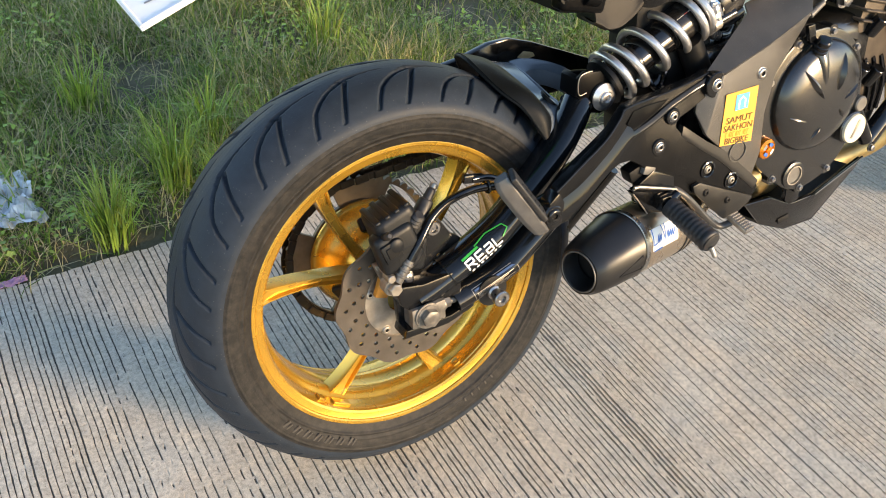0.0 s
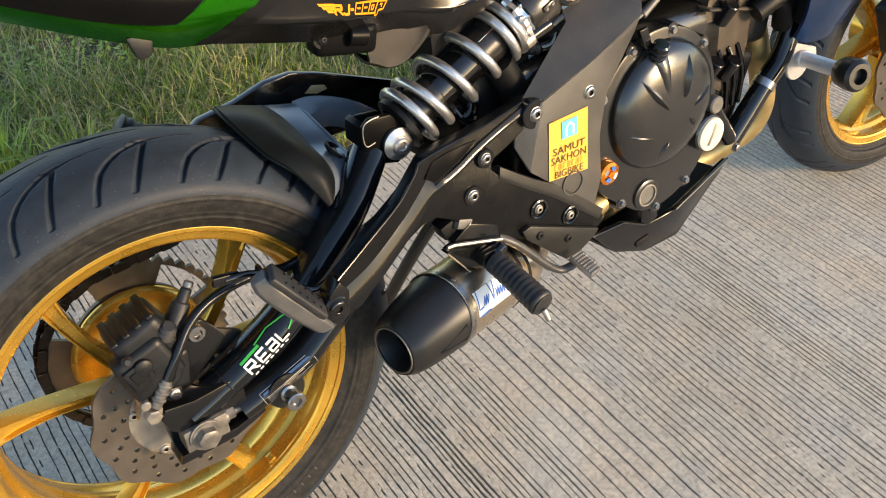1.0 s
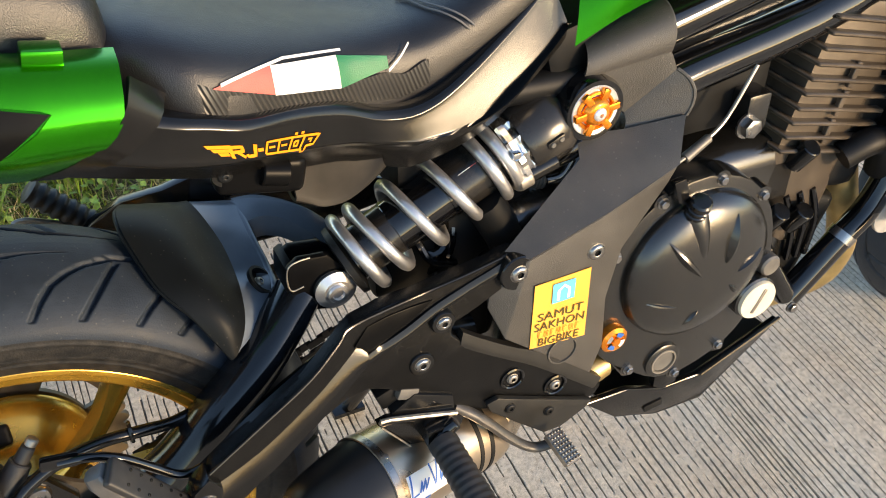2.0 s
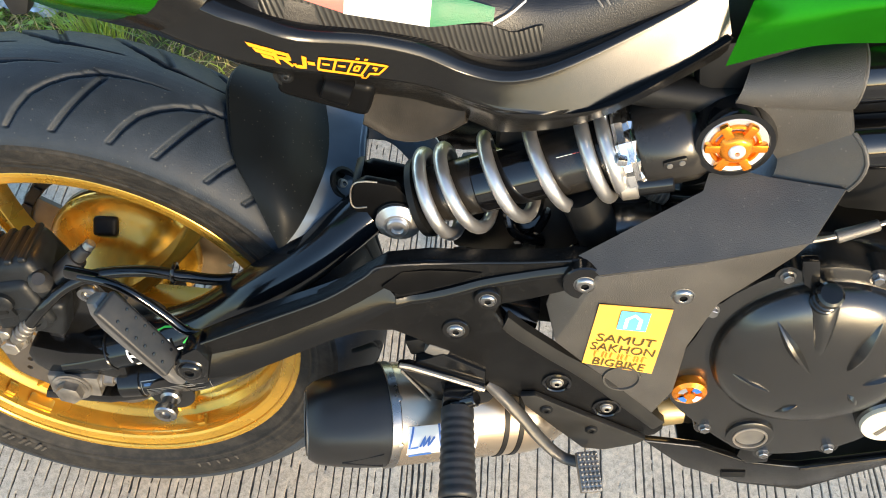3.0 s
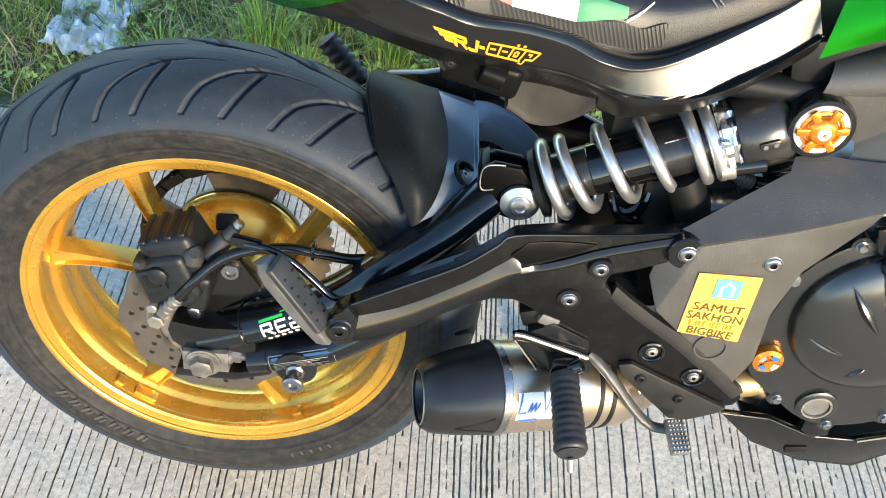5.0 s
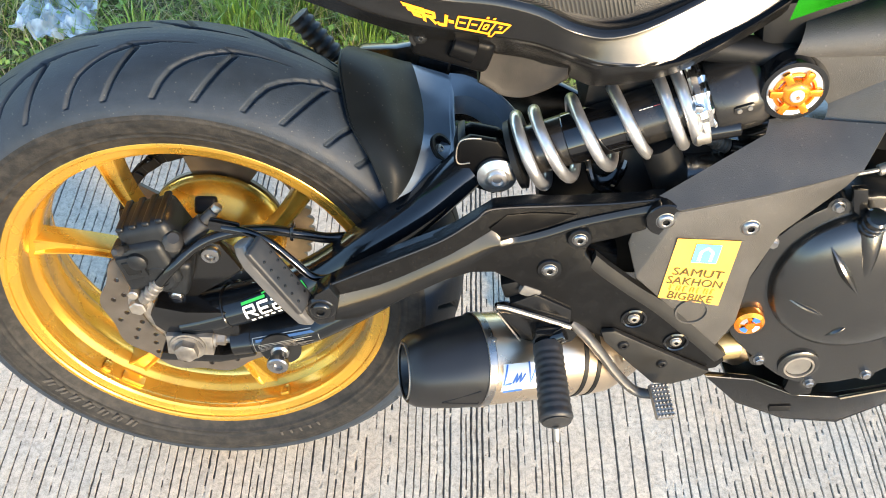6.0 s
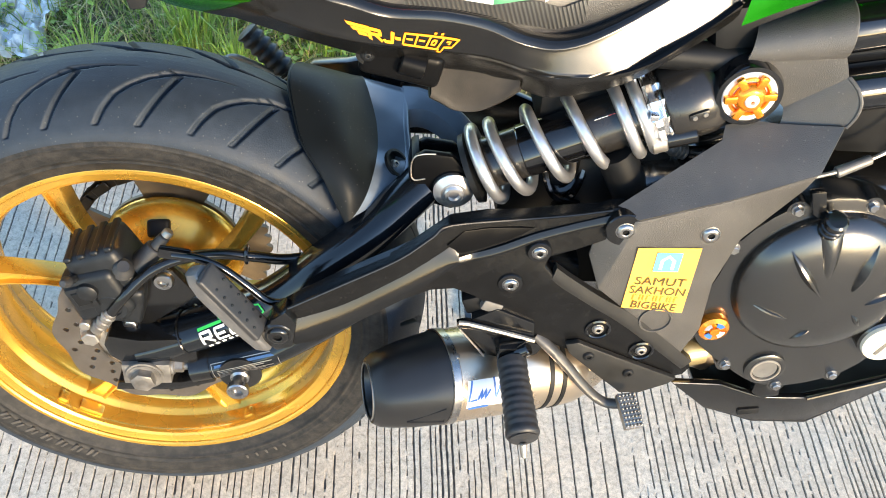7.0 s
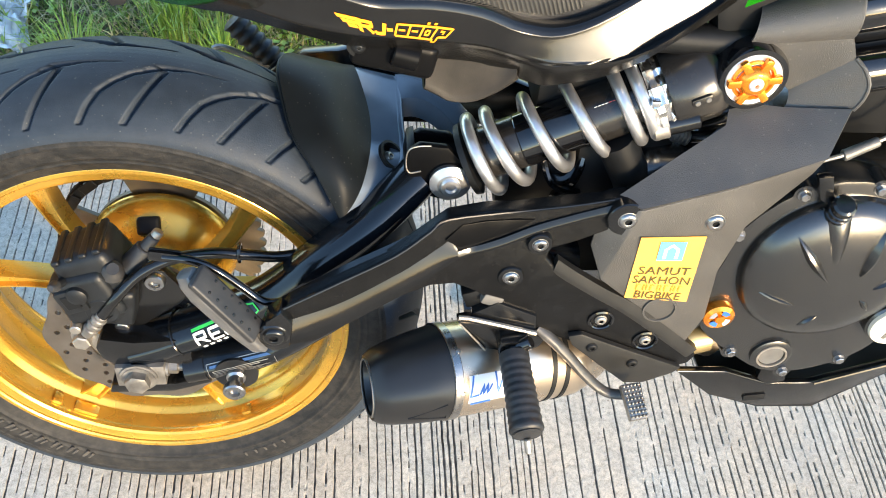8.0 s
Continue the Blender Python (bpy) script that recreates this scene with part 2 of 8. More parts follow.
def concrete_material(name, tone, dark):
    m = bpy.data.materials.new(name)
    m.use_nodes = True
    n, l = m.node_tree.nodes, m.node_tree.links
    p, co = n["Principled BSDF"], n.new("ShaderNodeTexCoord")

    def noise_at(scale, detail=8.0, rough=0.6):
        t = n.new("ShaderNodeTexNoise")
        t.inputs["Scale"].default_value, t.inputs["Detail"].default_value, t.inputs["Roughness"].default_value = scale, detail, rough
        l.new(co.outputs["Object"], t.inputs["Vector"])
        return t.outputs["Fac"]

    def ramp_of(fac, a, ca, b, cb):
        r = n.new("ShaderNodeValToRGB")
        r.color_ramp.elements[0].position, r.color_ramp.elements[1].position = a, b
        r.color_ramp.elements[0].color, r.color_ramp.elements[1].color = (*ca, 1), (*cb, 1)
        l.new(fac, r.inputs["Fac"])
        return r.outputs["Color"]

    def times(a, b):
        x = n.new("ShaderNodeMix")
        x.data_type, x.blend_type = "RGBA", "MULTIPLY"
        x.inputs["Factor"].default_value = 1
        l.new(a, x.inputs["A"])
        l.new(b, x.inputs["B"])
        return x.outputs["Result"]

    broad = ramp_of(noise_at(2.6), 0.32, [c * dark for c in tone], 0.68, tone)
    warm = ramp_of(noise_at(7.0, 5.0), 0.35, (0.93, 0.97, 1.0), 0.65, (1.0, 0.955, 0.90))
    grain = ramp_of(noise_at(120, 6.0, 0.75), 0.30, (0.56, 0.55, 0.54), 0.58, (1.08, 1.08, 1.08))
    mottle = ramp_of(noise_at(28, 5.0, 0.6), 0.33, (0.86, 0.85, 0.84), 0.66, (1.06, 1.06, 1.05))
    sand = ramp_of(noise_at(700, 3.0, 0.8), 0.33, (0.72, 0.71, 0.70), 0.55, (1.04, 1.04, 1.04))
    pits = n.new("ShaderNodeTexVoronoi")
    pits.inputs["Scale"].default_value = 55
    l.new(co.outputs["Object"], pits.inputs["Vector"])
    specks = ramp_of(pits.outputs["Distance"], 0.045, (0.42, 0.40, 0.38), 0.085, (1, 1, 1))
    l.new(times(times(times(broad, warm), times(times(grain, mottle), sand)), specks), p.inputs["Base Color"])
    p.inputs["Roughness"].default_value = 0.85
    b, b2 = n.new("ShaderNodeBump"), n.new("ShaderNodeBump")
    b.inputs["Strength"].default_value, b.inputs["Distance"].default_value = 1.0, 0.0016
    b2.inputs["Strength"].default_value, b2.inputs["Distance"].default_value = 1.0, 0.0007
    l.new(noise_at(120, 6.0, 0.7), b.inputs["Height"])
    l.new(noise_at(600, 3.0, 0.8), b2.inputs["Height"])
    l.new(b2.outputs["Normal"], b.inputs["Normal"])
    l.new(b.outputs["Normal"], p.inputs["Normal"])
    return m


concrete = concrete_material("tined_concrete", (0.69, 0.600, 0.485), 0.82)
groove_dirt = material("dirt_in_grooves", (0.100, 0.088, 0.073), 0.95, 0, 0.5, 60, 0.0005, 500)
soil = material("dry_verge_soil", (0.095, 0.086, 0.045), 0.95, 0, 0.45, 8, 0.004, 90, dust=0.5, dust_colour=(0.20, 0.16, 0.10))


def grass_material():
    """Green to straw-coloured blades, each with its own tone, lighter towards the tip."""
    m = bpy.data.materials.new("verge_grass")
    m.use_nodes = True
    n, l = m.node_tree.nodes, m.node_tree.links
    p, geo = n["Principled BSDF"], n.new("ShaderNodeNewGeometry")
    r = n.new("ShaderNodeValToRGB")
    e = r.color_ramp.elements
    e[0].position, e[0].color = 0.0, (0.070, 0.128, 0.020, 1)
    e[1].position, e[1].color = 1.0, (0.640, 0.540, 0.290, 1)
    for pos, col in ((0.30, (0.150, 0.255, 0.034, 1)), (0.50, (0.260, 0.370, 0.060, 1)), (0.66, (0.345, 0.390, 0.095, 1)), (0.82, (0.480, 0.415, 0.190, 1))):
        x = e.new(pos)
        x.color = col
    l.new(geo.outputs["Random Per Island"], r.inputs["Fac"])
    l.new(r.outputs["Color"], p.inputs["Base Color"])
    p.inputs["Roughness"].default_value = 0.5
    p.inputs["Transmission Weight"].default_value = 0.0
    p.inputs["Subsurface Weight"].default_value = 0.0
    tr, mix = n.new("ShaderNodeBsdfTranslucent"), n.new("ShaderNodeMixShader")
    l.new(r.outputs["Color"], tr.inputs["Color"])
    mix.inputs["Fac"].default_value = 0.30
    l.new(p.outputs["BSDF"], mix.inputs[1])
    l.new(tr.outputs["BSDF"], mix.inputs[2])
    l.new(mix.outputs["Shader"], n["Material Output"].inputs["Surface"])
    return m


grass_blade = grass_material()
straw = material("dry_straw", (0.48, 0.39, 0.22), 0.7, 0, 0.3, 40)
fresh_grass = material("fresh_tuft_grass", (0.25, 0.38, 0.050), 0.5, 0, 0.45, 25, dust=0.55, dust_colour=(0.34, 0.30, 0.10))


def film_plastic():
    m = bpy.data.materials.new("crumpled_clear_film")
    m.use_nodes = True
    n, l = m.node_tree.nodes, m.node_tree.links
    p = n["Principled BSDF"]
    p.inputs["Base Color"].default_value = (0.80, 0.84, 0.88, 1)
    p.inputs["Roughness"].default_value = 0.25
    tr, mix, no, co = n.new("ShaderNodeBsdfTransparent"), n.new("ShaderNodeMixShader"), n.new("ShaderNodeTexNoise"), n.new("ShaderNodeTexCoord")
    no.inputs["Scale"].default_value = 30
    l.new(co.outputs["Object"], no.inputs["Vector"])
    rr = n.new("ShaderNodeMapRange")
    rr.inputs["From Min"].default_value, rr.inputs["From Max"].default_value = 0.35, 0.65
    rr.inputs["To Min"].default_value, rr.inputs["To Max"].default_value = 0.35, 0.95
    l.new(no.outputs["Fac"], rr.inputs["Value"])
    l.new(rr.outputs["Result"], mix.inputs["Fac"])
    l.new(tr.outputs["BSDF"], mix.inputs[1])
    l.new(p.outputs["BSDF"], mix.inputs[2])
    l.new(mix.outputs["Shader"], n["Material Output"].inputs["Surface"])
    return m


film = film_plastic()


# ---- mesh helpers ----
def finish(bm, mesh_name, mats, sharp=38):
    """A mesh of the bmesh, smooth but for edges sharper than the angle."""
    bmesh.ops.recalc_face_normals(bm, faces=bm.faces)
    lim = radians(sharp)
    for f in bm.faces:
        f.smooth = True
    for e in bm.edges:
        if len(e.link_faces) == 2 and e.calc_face_angle(0) > lim:
            e.smooth = False
    me = bpy.data.meshes.new(mesh_name)
    bm.to_mesh(me)
    bm.free()
    for m in (mats if isinstance(mats, (list, tuple)) else [mats]):
        me.materials.append(m)
    return me


def part(name, bm, mats, parent=None, label="", sharp=38):
    """One mesh object under a thing or under a part."""
    if not isinstance(mats, (list, tuple)) and any(f.material_index for f in bm.faces):
        mats = [mats, dark_inner]
    ob = new(name, finish(bm, name, mats, sharp))
    ob.parent = parent
    return tagged(ob, label)


def soften(bm, width, angle=30, segments=2):
    """Rounds the edges that are sharper than the angle."""
    edges = [e for e in bm.edges if len(e.link_faces) == 2 and e.calc_face_angle(0) > radians(angle)]
    if edges and width:
        bmesh.ops.bevel(bm, geom=edges, offset=width, segments=segments, profile=0.6, affect="EDGES", clamp_overlap=True)
    return bm


def spline(pts, steps=6, closed=False):
    """Points of a Catmull-Rom curve through pts."""
    p = [Vector(q) for q in pts]
    n, out = len(p), []
    for i in range(n if closed else n - 1):
        a, b, c, d = (p[(i + k) % n] if closed else p[min(max(i + k, 0), n - 1)] for k in (-1, 0, 1, 2))
        for s in range(steps):
            t = s / steps
            out.append(0.5 * (2 * b + (c - a) * t + (2 * a - 5 * b + 4 * c - d) * t * t + (3 * b - a - 3 * c + d) * t ** 3))
    if not closed:
        out.append(p[-1])
    return out


def slab(outline, y0, y1, edge=0.002, bend=None, segments=2, into=None):
    """A plate with an outline in x and z, from y0 to y1, its edges rounded, bent sideways by bend(x, z)."""
    bm = bmesh.new()
    a = [bm.verts.new((x, y0, z)) for x, z in outline]
    b = [bm.verts.new((x, y1, z)) for x, z in outline]
    bm.faces.new(a)
    bm.faces.new(b[::-1])
    n = len(a)
    for i in range(n):
        bm.faces.new((a[i], b[i], b[(i + 1) % n], a[(i + 1) % n]))
    bmesh.ops.recalc_face_normals(bm, faces=bm.faces)
    soften(bm, edge, 25, segments)
    if bend:
        bmesh.ops.triangulate(bm, faces=bm.faces)
        bmesh.ops.subdivide_edges(bm, edges=[e for e in bm.edges if e.calc_length() > 0.03], cuts=1)
        bmesh.ops.triangulate(bm, faces=bm.faces)
        for v in bm.verts:
            v.co.y += bend(v.co.x, v.co.z)
    return merge(into, bm)


def merge(into, bm):
    if into is None:
        return bm
    me = bpy.data.meshes.new("joint")
    bm.to_mesh(me)
    bm.free()
    into.from_mesh(me)
    bpy.data.meshes.remove(me)
    return into


def frame_of(axis):
    w = Vector(axis).normalized()
    u = w.orthogonal().normalized()
    return u, w.cross(u), w


def lathe(profile, at, axis, segments=32, into=None, closed=False, wave=None):
    """A turned body: profile of (radius, height along the axis)."""
    bm = bmesh.new()
    u, v, w = frame_of(axis)
    rings = []
    for k in range(segments):
        a = 2 * math.pi * k / segments
        d = math.cos(a) * u + math.sin(a) * v
        rings.append([bm.verts.new(Vector(at) + d * (r + (wave(a, r, h) if wave else 0)) + w * h) for r, h in profile])
    m = len(profile)
    for k in range(segments):
        a, b = rings[k], rings[(k + 1) % segments]
        for i in range(m if closed else m - 1):
            bm.faces.new((a[i], b[i], b[(i + 1) % m], a[(i + 1) % m]))
    bmesh.ops.remove_doubles(bm, verts=bm.verts, dist=1e-6)
    return merge(into, bm)


def rod(p0, p1, r, r1=None, segments=16, edge=0.0012, into=None):
    """A round bar with rounded ends."""
    p0, p1 = Vector(p0), Vector(p1)
    h, r1 = (p1 - p0).length, r if r1 is None else r1
    e = min(edge, h * 0.3, r * 0.5)
    return lathe([(0, 0), (r - e, 0), (r, e), (r1, h - e), (r1 - e, h), (0, h)], p0, p1 - p0, segments, into)


def tube(pts, radius, segments=12, steps=6, into=None, flat=1.0, caps=True):
    """A tube swept along a curve through pts; radius may be a number or a function of 0..1; flat squeezes it sideways."""
    path = spline(pts, steps) if steps else [Vector(p) for p in pts]
    bm = bmesh.new()
    rings, u = [], None
    for i, p in enumerate(path):
        w = (path[min(i + 1, len(path) - 1)] - path[max(i - 1, 0)]).normalized()
        u = (u - w * u.dot(w)).normalized() if u else w.orthogonal().normalized()
        v = w.cross(u)
        r = radius(i / (len(path) - 1)) if callable(radius) else radius
        ring = []
        for k in range(segments):
            a = 2 * math.pi * k / segments
            q = (math.cos(a) * u + math.sin(a) * v) * r
            q.y *= flat
            ring.append(bm.verts.new(p + q))
        rings.append(ring)
    for a, b in zip(rings, rings[1:]):
        for k in range(segments):
            bm.faces.new((a[k], a[(k + 1) % segments], b[(k + 1) % segments], b[k]))
    if caps:
        bm.faces.new(rings[0][::-1])
        bm.faces.new(rings[-1])
    return merge(into, bm)


def block(size, m, edge=0.003, segments=2, into=None, taper=1.0):
    """A box with rounded edges at the pose m; taper narrows its top."""
    bm = bmesh.new()
    bmesh.ops.create_cube(bm, size=1)
    for v in bm.verts:
        v.co = Vector((v.co.x * size[0], v.co.y * size[1], v.co.z * size[2]))
        if v.co.z > 0:
            v.co.x *= taper
            v.co.y *= taper
    soften(bm, edge, 30, segments)
    bm.transform(m)
    return merge(into, bm)


def loft(rows, closed_rows=False, thick=0.0):
    """A skin through rows of points, thickened inwards where thick is given."""
    bm = bmesh.new()
    grid = [[bm.verts.new(p) for p in row] for row in rows]
    for a, b in zip(grid, grid[1:]):
        n = len(a)
        for i in range(n if closed_rows else n - 1):
            bm.faces.new((a[i], a[(i + 1) % n], b[(i + 1) % n], b[i]))
    bmesh.ops.recalc_face_normals(bm, faces=bm.faces)
    if thick:
        bmesh.ops.solidify(bm, geom=bm.faces[:], thickness=thick)
    return bm


def smooth_rows(rows, along=4, across=4):
    """A finer net of points through a coarse one."""
    fine = [spline(r, across) for r in rows]
    cols = [spline(c, along) for c in zip(*fine)]
    return [list(r) for r in zip(*cols)]


def button_bolt(at, r, axis=(0, -1, 0), h=None, into=None):
    """A button-head bolt on a thin washer, its hexagon socket coloured black as shade."""
    h = h or r * 0.42
    bm = lathe([(r * 1.12, -0.001), (r * 1.12, h * 0.14), (r * 1.02, h * 0.20), (r * 0.97, h * 0.62), (r * 0.80, h * 0.92), (r * 0.62, h), (r * 0.44, h), (r * 0.40, h * 0.94), (r * 0.38, h * 0.30), (0, h * 0.30)], at, axis, 24)
    w = Vector(axis).normalized()
    for f in bm.faces:
        d = f.calc_center_median() - Vector(at)
        if (d - w * d.dot(w)).length < r * 0.395:
            f.material_index = 1
    return merge(into, bm)


def hex_bolt(at, r, axis=(0, -1, 0), h=None, into=None):
    h = h or r
    bm = lathe([(r * 1.3, -0.001), (r * 1.3, h * 0.15), (0, h * 0.15)], at, axis, 18)
    return merge(into, lathe([(r, h * 0.1), (r, h * 0.9), (r * 0.85, h), (r * 0.4, h), (0, h * 0.95)], at, axis, 6, bm))


def text_mesh(words, size, m, depth=0.0002, shear=0.0, squeeze=1.0):
    """Words in the built-in font as a mesh, lying in the plane of m's x and y axes, their origin at the middle."""
    cu = bpy.data.curves.new("lettering", "FONT")
    cu.body, cu.size, cu.align_x, cu.align_y, cu.extrude, cu.shear, cu.resolution_u = words, size, "CENTER", "CENTER", depth, shear, 3
    ob = bpy.data.objects.new("lettering", cu)
    scene.collection.objects.link(ob)
    me = bpy.data.meshes.new_from_object(ob.evaluated_get(bpy.context.evaluated_depsgraph_get()))
    bpy.data.objects.remove(ob)
    bm = bmesh.new()
    bm.from_mesh(me)
    bpy.data.meshes.remove(me)
    bm.transform(m @ Matrix.Diagonal((squeeze, 1, 1, 1)))
    return bm


def stroke(pts, width, m, thick=0.0003, into=None):
    """A flat painted stroke along pts (x, y) in the plane of m."""
    bm = bmesh.new()
    p = [Vector((*q, 0)) for q in pts]
    prev = None
    for i, q in enumerate(p):
        t = (p[min(i + 1, len(p) - 1)] - p[max(i - 1, 0)]).normalized()
        s = Vector((-t.y, t.x, 0)) * width / 2
        pair = (bm.verts.new(q + s + Vector((0, 0, thick))), bm.verts.new(q - s + Vector((0, 0, thick))))
        if prev:
            bm.faces.new((prev[0], prev[1], pair[1], pair[0]))
        prev = pair
    bm.transform(m)
    return merge(into, bm)


# ---- the road and the verge ----
ROAD_EDGE = 0.665


def edge_line(x):
    return ROAD_EDGE + 0.012 * math.sin(x * 2.3 + 1) + 0.010 * noise.noise((x * 6, 0, 3)) + 0.006 * noise.noise((x * 25, 0, 7))


def groove_lines():
    """Places across the road of the tined grooves: uneven gaps, two tight bundles, a sparse strip and a worn strip."""
    rnd, x, lines = random.Random(5), -1.6, []
    while x < 3.0:
        gap, deep, broken = rnd.uniform(0.0085, 0.0165), rnd.uniform(0.55, 1.0), 0.31
        if abs(x - 0.355) < 0.022 or abs(x - 0.985) < 0.03:
            gap, deep, broken = rnd.uniform(0.0070, 0.0105), rnd.uniform(0.7, 1.15), 0.24
        elif 0.50 < x < 0.62:
            gap, deep, broken = rnd.uniform(0.021, 0.026), 0.85, 0.15
        elif 0.62 <= x < 0.94:
            gap, deep, broken = rnd.uniform(0.010, 0.016), 0.80, 0.32
        if rnd.random() < 0.07:
            broken = 0.7
        lines.append((x, deep, broken))
        x += gap
    rnd, x = random.Random(8), -1.612
    while x > -2.3:
        lines.append((x, rnd.uniform(0.55, 1.0), 0.28))
        x -= rnd.uniform(0.0085, 0.0165)
    return lines


def build_road():
    """The slab of tined concrete: each groove is cut in, with ragged edges, and breaks off here and there."""
    lines = groove_lines()
    xs, kinds, sides = [-2.45], [None], [0]
    for n in sorted(range(len(lines)), key=lambda k: lines[k][0]):
        x, deep, broken = lines[n]
        w = 0.0014 * deep * (0.8 + 0.5 * noise.noise((n * 1.7, 0.3, 8)))
        xs += [x - w - 0.0006, x - w, x + w, x + w + 0.0006]
        kinds += [None, n, n, None]
        sides += [-1, -1, 1, 1]
    xs.append(3.15)
    kinds.append(None)
    sides.append(0)
    ys = [-2.2 + 0.1 * k for k in range(12)] + [-1.0 + 0.05 * k for k in range(11)] + [-0.46 + (edge_line(0) + 0.46) * k / 215 for k in range(216)]
    verts, cut = [], []
    for y in ys:
        far = max(0, (y + 1.0) / (1.0 + ROAD_EDGE)) ** 6
        for x, kind, side in zip(xs, kinds, sides):
            z, depth, rag = 0.0006 * noise.noise((x * 12, y * 12, 0)), 0.0, 0.0
            if side:
                rag = 0.0008 * noise.noise((x * 40, y * 80, 2 + side)) + 0.0006 * noise.noise((x * 40, y * 190, 5 + side))
            if kind is not None:
                _, deep, broken = lines[kind]
                wear = 0.5 + 0.5 * noise.noise((kind * 7.31, y * 6.0, 1)) + 0.30 * noise.noise((kind * 3.7, y * 26, 9)) + 0.48 * noise.noise((kind * 5.9, y * 75, 4))
                worn = noise.noise((x * 3.1 + 4, y * 2.6, 12)) * 0.30
                depth = max(0.0, min(1.0, (wear - broken * 0.85 - worn + 0.12) * 5)) * 0.0028 * deep
            swing = 0.0012 * noise.noise((x * 3, y * 14, 5)) - 0.0315 * min(x, 2.4) * max(0.0, min(x, 2.4) - 0.2) * max(-1.3, y - 0.3)
            verts.append((x + swing + rag, y + (edge_line(x) - edge_line(0)) * far, z - depth))
            cut.append(depth)
    nx, ny = len(xs), len(ys)
    idx = np.arange(nx * ny).reshape(ny, nx)
    quads = np.stack([idx[:-1, :-1], idx[:-1, 1:], idx[1:, 1:], idx[1:, :-1]], -1)
    cut = np.array(cut).reshape(ny, nx)
    inner = np.array([kinds[c] is not None and kinds[c] == kinds[c + 1] for c in range(nx - 1)])
    dirty = inner[None, :] & (cut[:-1, :-1] + cut[1:, :-1] > 0.0018)
    # the slab's broken outer edge goes down into the soil
    base = len(verts)
    verts += [(v[0], v[1] + 0.004, -0.12) for v in verts[-nx:]]
    rim = [(idx[-1, c], idx[-1, c + 1], base + c + 1, base + c) for c in range(nx - 1)]
    me = bpy.data.meshes.new("road")
    me.from_pydata(verts, [], quads.reshape(-1, 4).tolist() + [tuple(int(i) for i in f) for f in rim])
    me.polygons.foreach_set("material_index", np.concatenate([dirty.reshape(-1).astype(np.int32), np.zeros(nx - 1, np.int32)]))
    me.materials.append(concrete)
    me.materials.append(groove_dirt)
    return tagged(new("road", me), "grey concrete road slab with tined grooves, worn in strips", "road", kind="structure")


build_road()


def build_road_beyond():
    """The rest of the carriageway, out of sight round the finely cut stretch."""
    bm = bmesh.new()
    for x0, x1, y0, y1 in ((-60, 60, -9, -2.15), (-60, -2.40, -2.15, ROAD_EDGE), (2.60, 60, -2.15, ROAD_EDGE)):
        bm.faces.new([bm.verts.new((x, y, -0.0050)) for x, y in ((x0, y0), (x1, y0), (x1, y1), (x0, y1))])
    me = bpy.data.meshes.new("road_beyond")
    bm.to_mesh(me)
    bm.free()
    me.materials.append(concrete)
    return tagged(new("road_beyond", me), "plain grey concrete carriageway beyond", "road", kind="structure")


build_road_beyond()


def verge_height(x, y):
    d = y - ROAD_EDGE
    return -0.018 + 0.03 * min(1, max(0, d) / 0.3) + 0.022 * noise.noise((x * 2.2, y * 2.2, 0)) * min(1, max(0, d) * 4) + 0.008 * noise.noise((x * 11, y * 11, 4)) * min(1, max(0, d) * 6)


def build_ground():
    """One sheet of soil out to the horizon, finely shaped beside the road and sunk below the slab."""
    bm = bmesh.new()
    xs = [-3000, -400, -60, -12, -4] + [-2.0 + 0.05 * k for k in range(97)] + [4, 12, 60, 400, 3000]
    ys = [-3000, -400, -60, -9.05, -1.0, 0.45, 0.60] + [0.64 + 0.03 * k for k in range(70)] + [3.2, 5, 10, 40, 300, 3000]
    grid = [[bm.verts.new((x, y, -0.10 if -9.05 < y < 0.61 else verge_height(x, max(y, 0.64)) if abs(x) < 4 and 0 < y < 4 else 0.0 if y > 0 else -0.05)) for x in xs] for y in ys]
    for a, b in zip(grid, grid[1:]):
        for i in range(len(a) - 1):
            bm.faces.new((a[i], a[i + 1], b[i + 1], b[i]))
    for f in bm.faces:
        f.smooth = True
    me = bpy.data.meshes.new("ground")
    bm.to_mesh(me)
    bm.free()
    me.materials.append(soil)
    return tagged(new("ground", me), "dry brown verge soil under grass", "ground", kind="structure")


build_ground()


